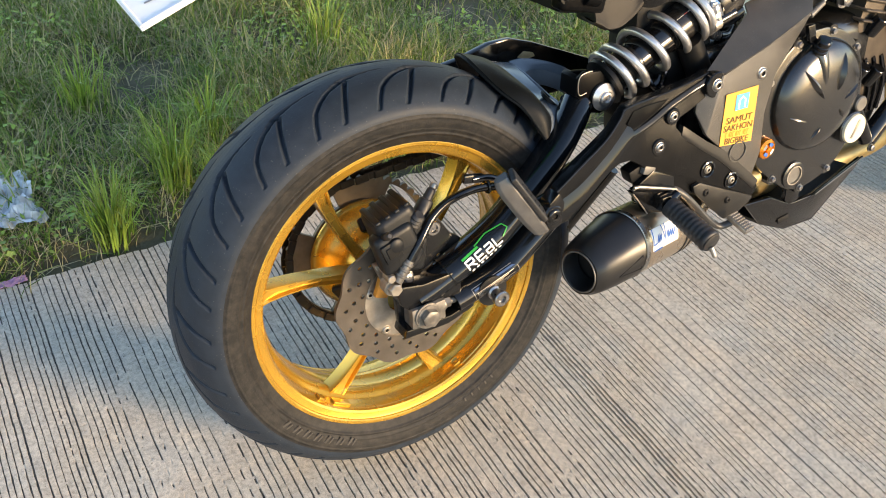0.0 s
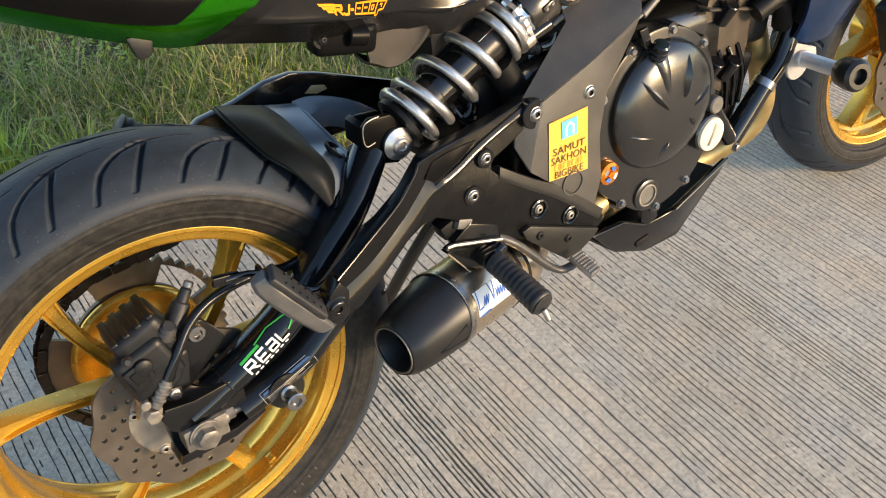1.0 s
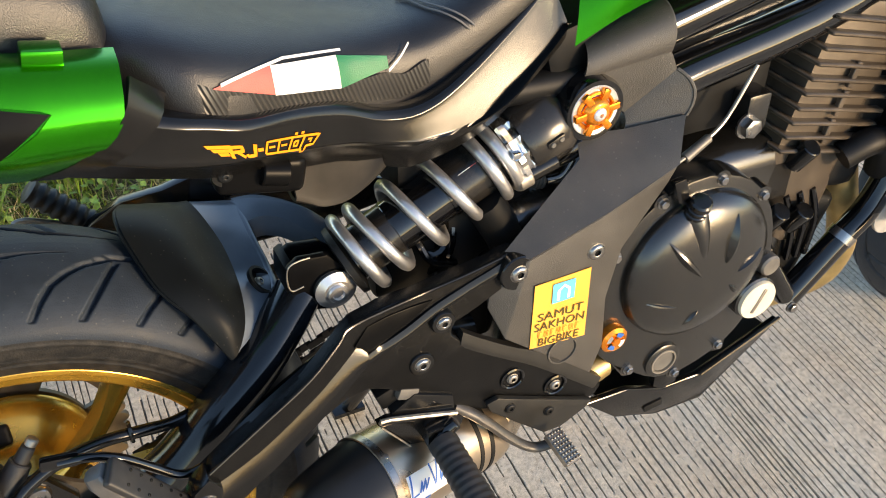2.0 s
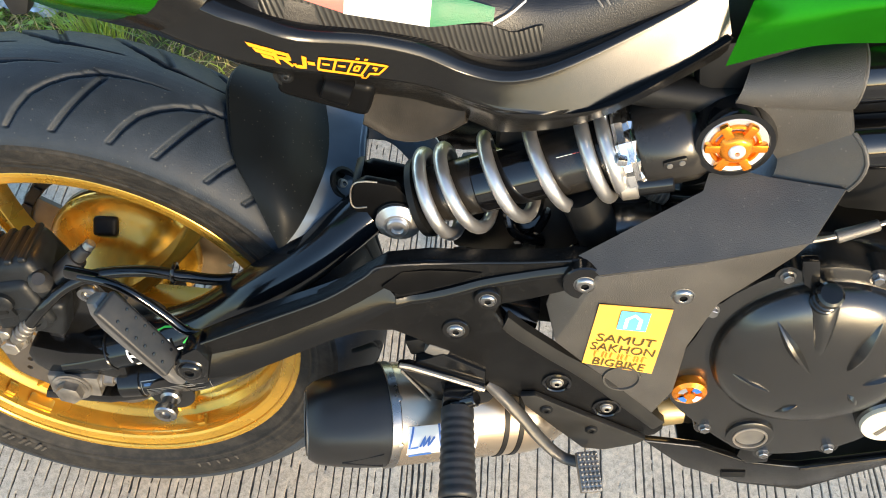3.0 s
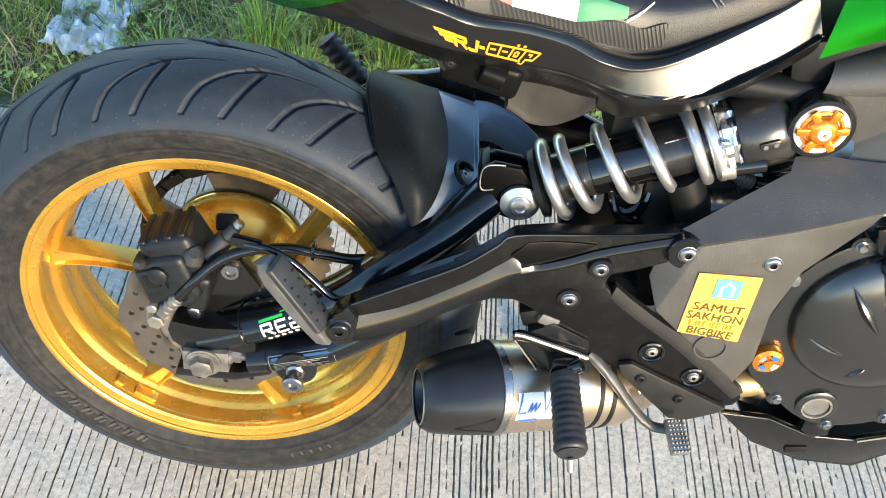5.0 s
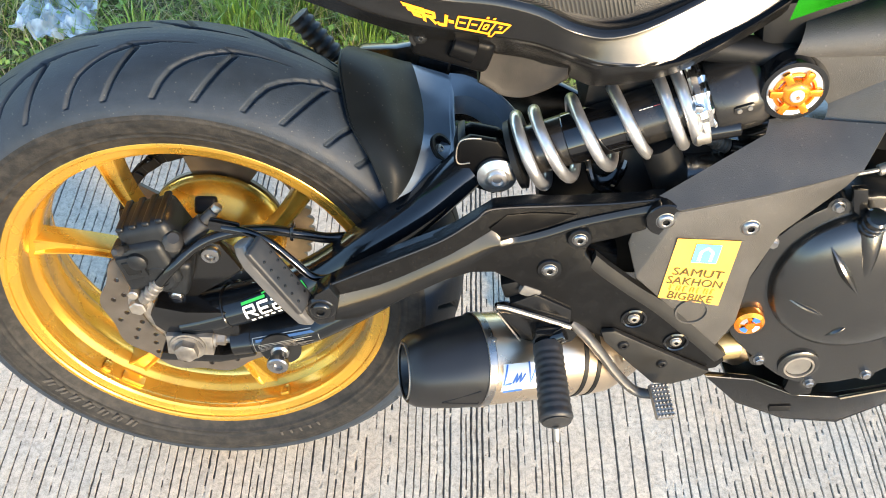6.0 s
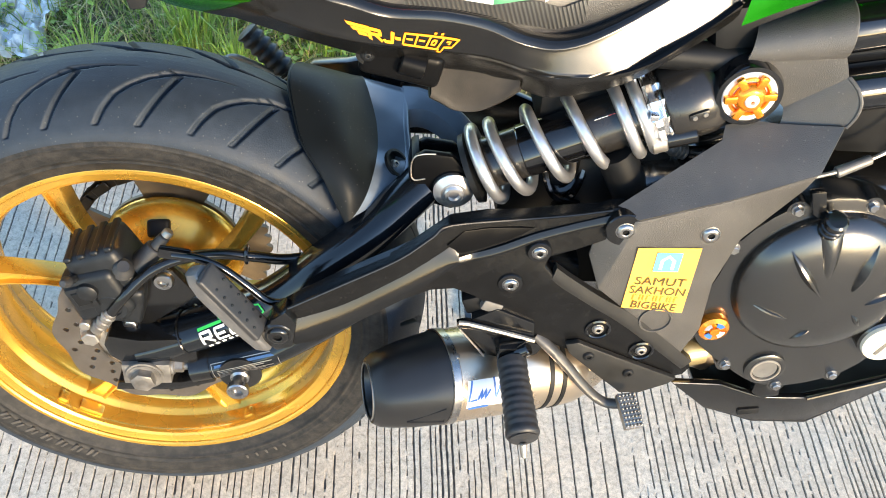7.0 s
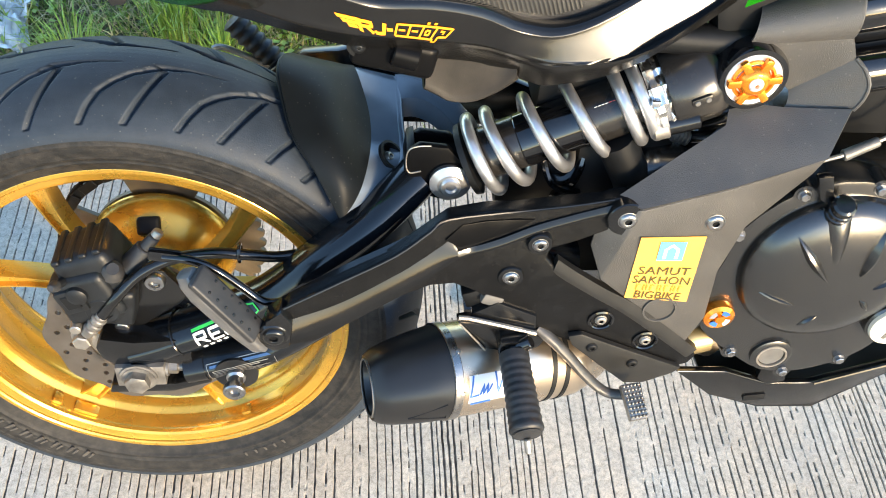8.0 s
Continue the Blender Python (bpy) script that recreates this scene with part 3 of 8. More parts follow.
def blades(count, box, length, width, seed, lean=0.9, where=None):
    """Many bent grass blades as vertices and faces."""
    rnd, verts, faces = random.Random(seed), [], []
    x0, x1, y0, y1 = box
    made = 0
    while made < count:
        x, y = rnd.uniform(x0, x1), rnd.uniform(y0, y1)
        if where and not where(x, y, rnd):
            continue
        made += 1
        l, w = rnd.uniform(*length) * (0.75 + 0.5 * (noise.noise((x * 3, y * 3, 8)) + 0.5)), rnd.uniform(*width)
        a, tip = rnd.uniform(0, 2 * math.pi), rnd.uniform(0.15, lean)
        dx, dy = math.cos(a), math.sin(a)
        side = rnd.uniform(0, 2 * math.pi)
        sx, sy = math.cos(side) * w / 2, math.sin(side) * w / 2
        z = verge_height(x, y) - 0.006
        base = len(verts)
        for k, (up, out, ww) in enumerate(((0, 0, 1), (0.45, 0.18, 0.85), (0.8, 0.55, 0.55))):
            px, py, pz = x + dx * l * tip * out, y + dy * l * tip * out, z + l * up * (1 - 0.35 * tip)
            verts += [(px - sx * ww, py - sy * ww, pz), (px + sx * ww, py + sy * ww, pz)]
        verts.append((x + dx * l * tip, y + dy * l * tip, z + l * (1 - 0.45 * tip * tip)))
        faces += [(base, base + 1, base + 3, base + 2), (base + 2, base + 3, base + 5, base + 4), (base + 4, base + 5, base + 6)]
    return verts, faces


def patchy(x, y, rnd):
    d = y - edge_line(x)
    if d < 0.02:
        return False
    thick = 0.55 + 0.9 * noise.noise((x * 2.6, y * 2.6, 30))
    return rnd.random() < max(0.10, min(1, thick)) * min(1, 0.25 + d * 3)


def grass_sheet(name, count, box, length, width, seed, lean, mat, label, where=patchy):
    me = bpy.data.meshes.new(name)
    v, f = blades(count, box, length, width, seed, lean, where)
    me.from_pydata(v, [], f)
    me.materials.append(mat)
    return tagged(new(name, me), label, "grass", kind="stuff")


grass_sheet("grass", 84000, (-1.3, 1.9, 0.66, 2.9), (0.035, 0.115), (0.0022, 0.0046), 1, 1.7, grass_blade, "rough green and straw-coloured verge grass beside the road")
grass_sheet("dry_grass", 36000, (-1.3, 1.9, 0.67, 2.7), (0.03, 0.11), (0.0012, 0.0028), 2, 2.2, straw, "dry pale straw lying among the grass")
grass_sheet("verge_grass", 15000, (-7, -1.2, 0.66, 3.0), (0.05, 0.16), (0.008, 0.020), 5, 1.6, grass_blade, "rough green verge grass along the road")
grass_sheet("verge_grass", 15000, (1.8, 8, 0.66, 3.0), (0.05, 0.16), (0.008, 0.020), 6, 1.6, grass_blade, "rough green verge grass along the road")
grass_sheet("far_grass", 30000, (-8, 9, 2.6, 10), (0.08, 0.2), (0.015, 0.035), 3, 1.3, grass_blade, "rough green verge grass further off", None)


def weed_leaves(count, box, seed):
    """Small broad leaves in low patches, each a folded oval."""
    rnd, verts, faces = random.Random(seed), [], []
    x0, x1, y0, y1 = box
    while len(faces) < count * 4:
        x, y = rnd.uniform(x0, x1), rnd.uniform(y0, y1)
        if noise.noise((x * 3.3, y * 3.3, 60)) < 0.12 or y < edge_line(x) + 0.05:
            continue
        z = verge_height(x, y) + rnd.uniform(0.01, 0.06)
        l, w, a, tip = rnd.uniform(0.009, 0.020), rnd.uniform(0.004, 0.008), rnd.uniform(0, 6.283), rnd.uniform(-0.5, 0.7)
        dx, dy = math.cos(a), math.sin(a)
        base = len(verts)
        for s, side, up in ((0, 0, 0), (0.5, -1, 0.15), (0.5, 0, -0.05), (0.5, 1, 0.15), (1, 0, 0)):
            verts.append((x + dx * l * s - dy * w * side, y + dy * l * s + dx * w * side, z + l * s * tip + w * up))
        faces += [(base, base + 2, base + 1), (base, base + 3, base + 2), (base + 2, base + 4, base + 1), (base + 3, base + 4, base + 2)]
    me = bpy.data.meshes.new("weeds")
    me.from_pydata(verts, [], faces)
    me.materials.append(fresh_grass)
    return tagged(new("weeds", me), "low patches of small-leaved green weeds", "weeds", kind="stuff")


weed_leaves(7000, (-1.3, 1.9, 0.70, 2.4), 41)


def tuft(x, y, count, spread, length, seed, mat):
    """A tuft: blades that spring from one spot and fan out."""
    rnd, verts, faces = random.Random(seed), [], []
    for _ in range(count):
        a, r = rnd.uniform(0, 2 * math.pi), rnd.uniform(0, spread)
        bx, by = x + math.cos(a) * r, y + math.sin(a) * r
        l, w, out = rnd.uniform(*length), rnd.uniform(0.0022, 0.0045), rnd.uniform(0.1, 0.75)
        a += rnd.uniform(-0.6, 0.6)
        z, base = verge_height(bx, max(by, 0.67)), len(verts)
        s = a + math.pi / 2 + rnd.uniform(-0.8, 0.8)
        for up, o, ww in ((0, 0, 1), (0.4, 0.12, 0.9), (0.75, 0.45, 0.6)):
            px, py, pz = bx + math.cos(a) * l * out * o, by + math.sin(a) * l * out * o, z + l * up
            verts += [(px - math.cos(s) * w * ww / 2, py - math.sin(s) * w * ww / 2, pz), (px + math.cos(s) * w * ww / 2, py + math.sin(s) * w * ww / 2, pz)]
        verts.append((bx + math.cos(a) * l * out, by + math.sin(a) * l * out, z + l * (1 - 0.4 * out)))
        faces += [(base, base + 1, base + 3, base + 2), (base + 2, base + 3, base + 5, base + 4), (base + 4, base + 5, base + 6)]
    me = bpy.data.meshes.new("grass_tuft")
    me.from_pydata(verts, [], faces)
    me.materials.append(mat)
    return tagged(new("grass_tuft", me), "bright green grass tuft at the road's edge", "grass tuft", "tufts at the road's edge")


for k, (x, y, count, spread, tall) in enumerate(((-0.27, 0.73, 150, 0.045, 0.20), (-0.10, 0.85, 120, 0.05, 0.22), (0.02, 0.98, 90, 0.05, 0.20), (-0.20, 1.25, 90, 0.06, 0.18), (0.14, 0.90, 90, 0.05, 0.17), (0.45, 1.30, 80, 0.06, 0.20), (-0.02, 0.80, 70, 0.04, 0.15))):
    tuft(x, y, count, spread, (tall * 0.55, tall), 20 + k, fresh_grass)


def crumpled(name, at, size, seed, mat, label, category, lift=0.03):
    """A crumpled sheet that lies on the grass."""
    bm, n = bmesh.new(), 22
    grid = []
    for j in range(n + 1):
        row = []
        for i in range(n + 1):
            u, v = i / n - 0.5, j / n - 0.5
            k = noise.noise((u * 5 + seed, v * 5, 1)) + 0.6 * noise.noise((u * 12, v * 12 + seed, 2)) + 0.35 * noise.noise((u * 26, v * 26, seed))
            edge = 1 + 0.25 * noise.noise((u * 4 + seed * 3, v * 4, 4))
            row.append(bm.verts.new((at[0] + u * size[0] * edge, at[1] + v * size[1] * edge, at[2] + lift * (k + 0.9))))
        grid.append(row)
    for a, b in zip(grid, grid[1:]):
        for i in range(n):
            bm.faces.new((a[i], a[i + 1], b[i + 1], b[i]))
    ob = part(name, bm, mat, None, label, sharp=25)
    return tagged(ob, category=category)


crumpled("plastic_bag", (-0.46, 0.90, 0.012), (0.15, 0.20), 3, film, "crumpled clear plastic bag lying in the grass", "plastic bag", 0.035)
pink = material("faded_pink_wrapper", (0.45, 0.26, 0.40), 0.6)
crumpled("wrapper", (-0.485, 0.672, -0.004), (0.07, 0.02), 9, pink, "faded pink wrapper at the road's edge", "wrapper", 0.006)


# ---- the motorcycle: x forwards, y to its left, z up; it leans on its side stand ----
bike = tagged(new("motorcycle"), "black and green motorcycle with gold wheels leaning on its stand", "motorcycle")
bike.matrix_world = Matrix.Translation((0, 0.0148, 0.0033)) @ pose(0, 0, 0, -8.98, 0, 0)
RIGHT = (0, -1, 0)


def tyre_mesh(R, half, bead, centre, turns, pitch_count, tread=0.0055, phase=94.3):
    """A tyre with curved long and short grooves cut into its tread, and smooth sidewalls."""
    k = half / 0.080
    drop = R - 0.315
    sec = [(bead - 0.006, -0.066 * k), (bead + 0.003, -0.0705 * k), (0.250 + drop, -0.0785 * k), (0.266 + drop, -0.0805 * k), (0.280 + drop, -0.0765 * k), (0.2965 + drop, -0.0605 * k), (0.3085 + drop, -0.036 * k), (0.3150 + drop, 0)]
    sec = [(r, y) for r, y in sec] + [(r, -y) for r, y in sec[-2::-1]]
    path = spline([(r, y, 0) for r, y in sec], 5)
    path = [(p.x, p.y) for p in path]
    mid = len(path) // 2
    arc = [0.0] * len(path)
    for i in range(mid + 1, len(path)):
        arc[i] = arc[i - 1] + math.dist(path[i], path[i - 1])
    for i in range(mid - 1, -1, -1):
        arc[i] = arc[i + 1] - math.dist(path[i], path[i + 1])
    # resampled across, finer in the tread
    tread_half, fine_cols, wall_cols = 0.088 * k, 150, 44
    places = [arc[0] + (-tread_half - arc[0]) * c / wall_cols for c in range(wall_cols)]
    places += [-tread_half + 2 * tread_half * c / fine_cols for c in range(fine_cols)]
    places += [tread_half + (arc[-1] - tread_half) * c / wall_cols for c in range(wall_cols + 1)]
    cols = len(places) - 1
    samples = []
    for s in places:
        j = max(1, min(len(arc) - 1, next((q for q, a in enumerate(arc) if a >= s), len(arc) - 1)))
        f = (s - arc[j - 1]) / (arc[j] - arc[j - 1] + 1e-9)
        samples.append((s, path[j - 1][0] * (1 - f) + path[j][0] * f, path[j - 1][1] * (1 - f) + path[j][1] * f))
    P, edge = 2 * math.pi * R / pitch_count, 0.083 * k
    th = np.arange(turns) * 2 * math.pi / turns
    reach = ([0.0135, 0.0148, 0.020, 0.029, 0.039, 0.050, 0.065, 0.083], [20.0, 16.5, 12.3, 8.5, 5.7, 3.4, 1.6, 0.0])
    around = lambda w: math.radians(float(np.interp(w / k, *reach))) * R
    verts, rr = np.zeros((turns, cols + 1, 3)), np.zeros((turns, cols + 1))
    for c, (s, r, y) in enumerate(samples):
        v = abs(s)
        u = np.mod(-(th - math.radians(phase)) * R + (P / 2 if s > 0 else 0), P)
        cut = np.zeros(turns)
        if 0.0134 * k < v < edge:
            lead = around(v)
            slope = abs(around(v + 0.001) - around(v - 0.001)) / 0.002
            for shift in (-2 * P, -P, 0, P):
                d = np.abs(u - lead - shift) / math.sqrt(1 + slope * slope)
                cut = np.maximum(cut, np.clip((0.0034 - d) / 0.0018, 0, 1))
        if 0.022 * k < v < edge:
            lead, slope = math.radians(8.1 + 5.9 * (edge - v) / (edge - 0.022 * k)) * R, 0.55
            for shift in (-2 * P, -P, 0, P):
                d = np.abs(u - lead - shift) / math.sqrt(1 + slope * slope)
                cut = np.maximum(cut, np.clip((0.0036 - d) / 0.0018, 0, 1))
        if v > edge * 1.15:
            for ring, broad, tall in ((0.2395, 0.0022, 0.0016), (0.2470, 0.0012, 0.0008), (0.2640, 0.0014, 0.0010)):
                y += math.copysign(tall * max(0, 1 - ((r - ring - drop) / broad) ** 2), y)
        rad = r - cut * tread * min(1, max(0.35, (edge - v) / (0.3 * edge) + 0.35))
        verts[:, c, 0], verts[:, c, 1], verts[:, c, 2] = np.cos(th) * rad, y * (1 - cut * tread / 0.2), np.sin(th) * rad
    idx = np.arange(turns * (cols + 1)).reshape(turns, cols + 1)
    nxt = np.roll(idx, -1, axis=0)
    quads = np.stack([idx[:, :-1], idx[:, 1:], nxt[:, 1:], nxt[:, :-1]], -1).reshape(-1, 4)
    me = bpy.data.meshes.new("tyre")
    me.from_pydata((verts.reshape(-1, 3) + np.array(centre)).tolist(), [], quads.tolist())
    side = np.abs([(samples[c][0] + samples[c + 1][0]) / 2 for c in range(cols)]) > edge * 1.20
    me.polygons.foreach_set("material_index", np.tile(side.astype(np.int32), turns))
    me.polygons.foreach_set("use_smooth", np.ones(len(me.polygons), bool))
    me.materials.append(rubber)
    me.materials.append(wall_rubber)
    return me


def wheel_rim(centre, half, name, parent):
    """A cast rim: rolled outer lip, stepped well, both sides alike."""
    prof = [(0.2215, -0.052), (0.2270, -0.058), (0.2285, -0.063), (0.2280, -0.0668), (0.2255, -0.0684), (0.2215, -0.0682), (0.2197, -0.0666), (0.2190, -0.0646), (0.2180, -0.0642), (0.2105, -0.0624), (0.2075, -0.0602), (0.2062, -0.0560), (0.2066, -0.0540), (0.2058, -0.0520), (0.2048, -0.0420), (0.2040, -0.0345), (0.2026, -0.0325), (0.1990, -0.0290), (0.1966, -0.0255), (0.1952, -0.0210), (0.1948, -0.0150), (0.1962, -0.0110), (0.1968, -0.0060), (0.1968, 0.0)]
    k = half / 0.066
    prof = [(r, y * k) for r, y in prof]
    full = prof + [(r, -y) for r, y in prof[-2::-1]] + [(0.210, 0.03 * k), (0.206, 0.0), (0.210, -0.03 * k)]
    return part(name, lathe(full, centre, (0, 1, 0), 96, closed=True), gold, parent, "gold-painted cast rim with a rolled lip", 18)


def spoke(centre, a_in, a_out, r_in, r_out, width, y_face, depth):
    """A cast spoke with a channel down its face, flared at the rim and at the hub."""
    rows = []
    for s in [i / 10 for i in range(11)]:
        a = radians(a_in + (a_out - a_in) * s)
        r = r_in + (r_out - r_in) * s
        out = Vector((math.cos(a), 0, math.sin(a)))
        across = Vector((-math.sin(a), 0, math.cos(a)))
        w = width * (1.25 - 0.45 * math.sin(math.pi * min(1, s * 1.15)) + 0.45 * max(0, s - 0.88) / 0.12)
        c = 0.006 * min(1, max(0, (s - 0.04) * 8)) * min(1, max(0, (0.97 - s) * 8))
        sect = [(-0.5, depth), (-0.5, 0.005), (-0.44, 0.0), (-0.34, 0.0), (-0.25, c), (0.25, c), (0.34, 0.0), (0.44, 0.0), (0.5, 0.005), (0.5, depth)]
        rows.append([Vector(centre) + out * r + across * (w * f) + Vector((0, y_face + d - 0.004 * (1 - s), 0)) for f, d in sect])
    bm = loft(rows, closed_rows=True)
    bm.verts.ensure_lookup_table()
    n = len(rows[0])
    bm.faces.new(bm.verts[:n])
    bm.faces.new(bm.verts[-n:][::-1])
    return bm


# rear wheel
RC = (0, 0, 0.315)
rear_wheel = wheel_rim(RC, 0.066, "rear_wheel", bike)
tyre = tagged(new("tyre", tyre_mesh(0.315, 0.080, 0.2285, RC, 1400, 20)), "wide black tyre with curved tread grooves and dusty sidewalls")
tyre.parent = rear_wheel
for pair in range(3):
    for sgn in (-1, 1):
        mid = 25 + 120 * pair
        part("spoke", spoke(RC, mid + sgn * 13, mid + sgn * 26, 0.047, 0.2035, 0.0185, -0.030, 0.026), gold, rear_wheel, sharp=30)
bm = lathe([(0.030, -0.066), (0.046, -0.064), (0.049, -0.030), (0.051, 0.010), (0.058, 0.026), (0.072, 0.037), (0.083, 0.048), (0.088, 0.057), (0.0875, 0.063), (0.080, 0.068), (0.030, 0.069)], RC, (0, 1, 0), 72)
part("hub", bm, gold, rear_wheel, "gold cast hub dish", 40)
for a in (94, 214, 334):
    c, s = math.cos(radians(a)), math.sin(radians(a))
    # a dark block stands in for the shade inside the opening
    part("hub_opening", block((0.027, 0.012, 0.022), Matrix.Translation((c * 0.066, 0.0300, 0.315 + s * 0.066)) @ pose(0, 0, 0, 0, 90 - a, 0) @ pose(0, 0, 0, -38, 0, 0), 0.005, 3), dark_inner, rear_wheel, "hub opening, its shade drawn as a dark block")
# balance and valve pads on the well
for a, w in ((-120.5, 0.030), (-131, 0.012), (-62, 0.012)):
    c, s = math.cos(radians(a)), math.sin(radians(a))
    part("rim_boss", block((w, 0.014, 0.006), Matrix.Translation((c * 0.2035, -0.046, 0.315 + s * 0.2035)) @ pose(0, 0, 0, 0, 90 - a + 180, 0), 0.002), gold, rear_wheel)


def disc_plate(centre, y, r0, r1, r2, columns, thick, petals):
    """A wave brake disc with rows of real holes."""
    bm = bmesh.new()
    cx, _, cz = centre
    rows = 3
    keep = {}

    def vert(r, a, yy):
        key = (round(r, 5), round(a % (2 * math.pi), 5), yy)
        if key not in keep:
            keep[key] = bm.verts.new((cx + math.cos(a) * r, yy, cz + math.sin(a) * r))
        return keep[key]

    step = 2 * math.pi / columns
    rads = [r0 + (r1 - r0) * i / rows for i in range(rows + 1)]
    for yy in (y, y + thick):
        for c in range(columns):
            for i in range(rows):
                a0, a1 = c * step, (c + 1) * step
                corner = [vert(rads[i], a0, yy), vert(rads[i + 1], a0, yy), vert(rads[i + 1], a1, yy), vert(rads[i], a1, yy)]
                if (c + i * 2) % 3 == 0:
                    am, rm, hr = (a0 + a1) / 2, (rads[i] + rads[i + 1]) / 2, 0.0034
                    ring = []
                    for q in range(8):
                        t = math.radians(-135 + 45 * q)
                        ring.append(bm.verts.new((cx + math.cos(am) * rm + (math.cos(am) * math.sin(-t - math.pi / 2) * -1 + 0) * 0 + hr * math.cos(am - t + math.pi), yy, cz + math.sin(am) * rm + hr * math.sin(am - t + math.pi))))
                    # ring order is matched to the corners by the nearest start
                    start = min(range(8), key=lambda q: (ring[q].co - corner[0].co).length)
                    if (ring[(start + 2) % 8].co - corner[1].co).length > (ring[(start - 2) % 8].co - corner[1].co).length:
                        ring = ring[::-1]
                        start = min(range(8), key=lambda q: (ring[q].co - corner[0].co).length)
                    ring = ring[start:] + ring[:start]
                    for q in range(4):
                        bm.faces.new((corner[q], corner[(q + 1) % 4], ring[(2 * q + 2) % 8], ring[2 * q + 1], ring[2 * q]))
                    keep[("hole", c, i, yy)] = ring
                else:
                    bm.faces.new(corner)
            # outer wavy band, two steps
            a0, a1 = c * step, (c + 1) * step
            for h in range(2):
                b0, b1 = a0 + step * h / 2, a0 + step * (h + 1) / 2
                o0, o1 = r2 + 0.0032 * math.cos(petals * b0), r2 + 0.0032 * math.cos(petals * b1)
                if h == 0:
                    bm.faces.new((vert(rads[-1], a0, yy), vert(o0, b0, yy), vert(o1, b1, yy), vert(rads[-1], a1, yy)))
                else:
                    bm.faces.new((vert(rads[-1], a1, yy), vert(r2 + 0.0032 * math.cos(petals * b0), b0, yy), vert(o1, b1, yy)))
    for key, ring in list(keep.items()):
        if key[0] == "hole" and key[3] == y:
            back = keep[("hole", key[1], key[2], y + thick)]
            for q in range(8):
                near = min(back, key=lambda v: (v.co - ring[q].co).length)
                near2 = min(back, key=lambda v: (v.co - ring[(q + 1) % 8].co).length)
                bm.faces.new((ring[q], ring[(q + 1) % 8], near2, near))
    for c in range(columns * 2):
        a0, a1 = c * step / 2, (c + 1) * step / 2
        o0, o1 = r2 + 0.0032 * math.cos(petals * a0), r2 + 0.0032 * math.cos(petals * a1)
        bm.faces.new((vert(o0, a0, y), vert(o1, a1, y), vert(o1, a1, y + thick), vert(o0, a0, y + thick)))
        if c % 2 == 0:
            bm.faces.new((vert(r0, a0, y), vert(r0, a0 + step, y), vert(r0, a0 + step, y + thick), vert(r0, a0, y + thick)))
    return bm


rear_disc = part("rear_brake_disc", disc_plate(RC, -0.081, 0.066, 0.101, 0.108, 54, 0.005, 10), disc_steel, bike, "wave-edged brake disc with drilled holes, brown with dust", 40)
part("carrier", lathe([(0.030, -0.079), (0.060, -0.079), (0.070, -0.0775), (0.070, -0.074), (0.030, -0.072)], RC, (0, 1, 0), 40), worn_steel, rear_disc)
for a in range(18, 360, 72):
    part("disc_bolt", button_bolt((math.cos(radians(a)) * 0.060, -0.079, 0.315 + math.sin(radians(a)) * 0.060), 0.0065), worn_steel, rear_disc)


def sprocket(centre, y, teeth, r_out, r_in, thick):
    bm = bmesh.new()
    n = teeth * 4
    rings = []
    for yy in (y, y + thick):
        o = [bm.verts.new((centre[0] + math.cos(2 * math.pi * i / n) * (r_out - (0.0, 0.002, 0.0085, 0.002)[i % 4]), yy, centre[2] + math.sin(2 * math.pi * i / n) * (r_out - (0.0, 0.002, 0.0085, 0.002)[i % 4]))) for i in range(n)]
        k = [bm.verts.new((centre[0] + math.cos(2 * math.pi * i / n) * r_in, yy, centre[2] + math.sin(2 * math.pi * i / n) * r_in)) for i in range(n)]
        rings.append((o, k))
        for i in range(n):
            bm.faces.new((o[i], o[(i + 1) % n], k[(i + 1) % n], k[i]))
    for which in (0, 1):
        a, b = rings[0][which], rings[1][which]
        for i in range(n):
            bm.faces.new((a[i], a[(i + 1) % n], b[(i + 1) % n], b[i]))
    return bm


def sprocket_plate(y, thick):
    """The plate inside the toothed ring, with four long windows cut through it."""
    bm, keep, n = bmesh.new(), {}, 144
    rads = (0.050, 0.085, 0.112)

    def vert(r, k, yy):
        key = (r, k % n, yy)
        if key not in keep:
            a = 2 * math.pi * k / n
            keep[key] = bm.verts.new((math.cos(a) * r, yy, 0.315 + math.sin(a) * r))
        return keep[key]

    solid = lambda k, ring: ring == 0 or not 6 <= (k - 2) % 36 < 22
    for k in range(n):
        for ring in (0, 1):
            if not solid(k, ring):
                continue
            a, b = rads[ring], rads[ring + 1]
            bm.faces.new((vert(a, k, y), vert(a, k + 1, y), vert(b, k + 1, y), vert(b, k, y)))
            bm.faces.new((vert(a, k, y + thick), vert(b, k, y + thick), vert(b, k + 1, y + thick), vert(a, k + 1, y + thick)))
    for e in [e for e in bm.edges if len(e.link_faces) == 1 and all(abs(v.co.y - y) < 1e-6 for v in e.verts)]:
        p, q = e.verts
        up = [next(v for v in bm.verts if (v.co - w.co - Vector((0, thick, 0))).length < 1e-5) for w in (p, q)]
        bm.faces.new((p, q, up[1], up[0]))
    return bm


chain_wheel = part("chain_sprocket", sprocket(RC, 0.072, 46, 0.1225, 0.1118, 0.006), sprocket_steel, bike, "toothed steel chain sprocket, brassy and greasy", 30)
part("sprocket_plate", sprocket_plate(0.0722, 0.0056), sprocket_steel, chain_wheel, "tan dusty plate with four windows", 30)
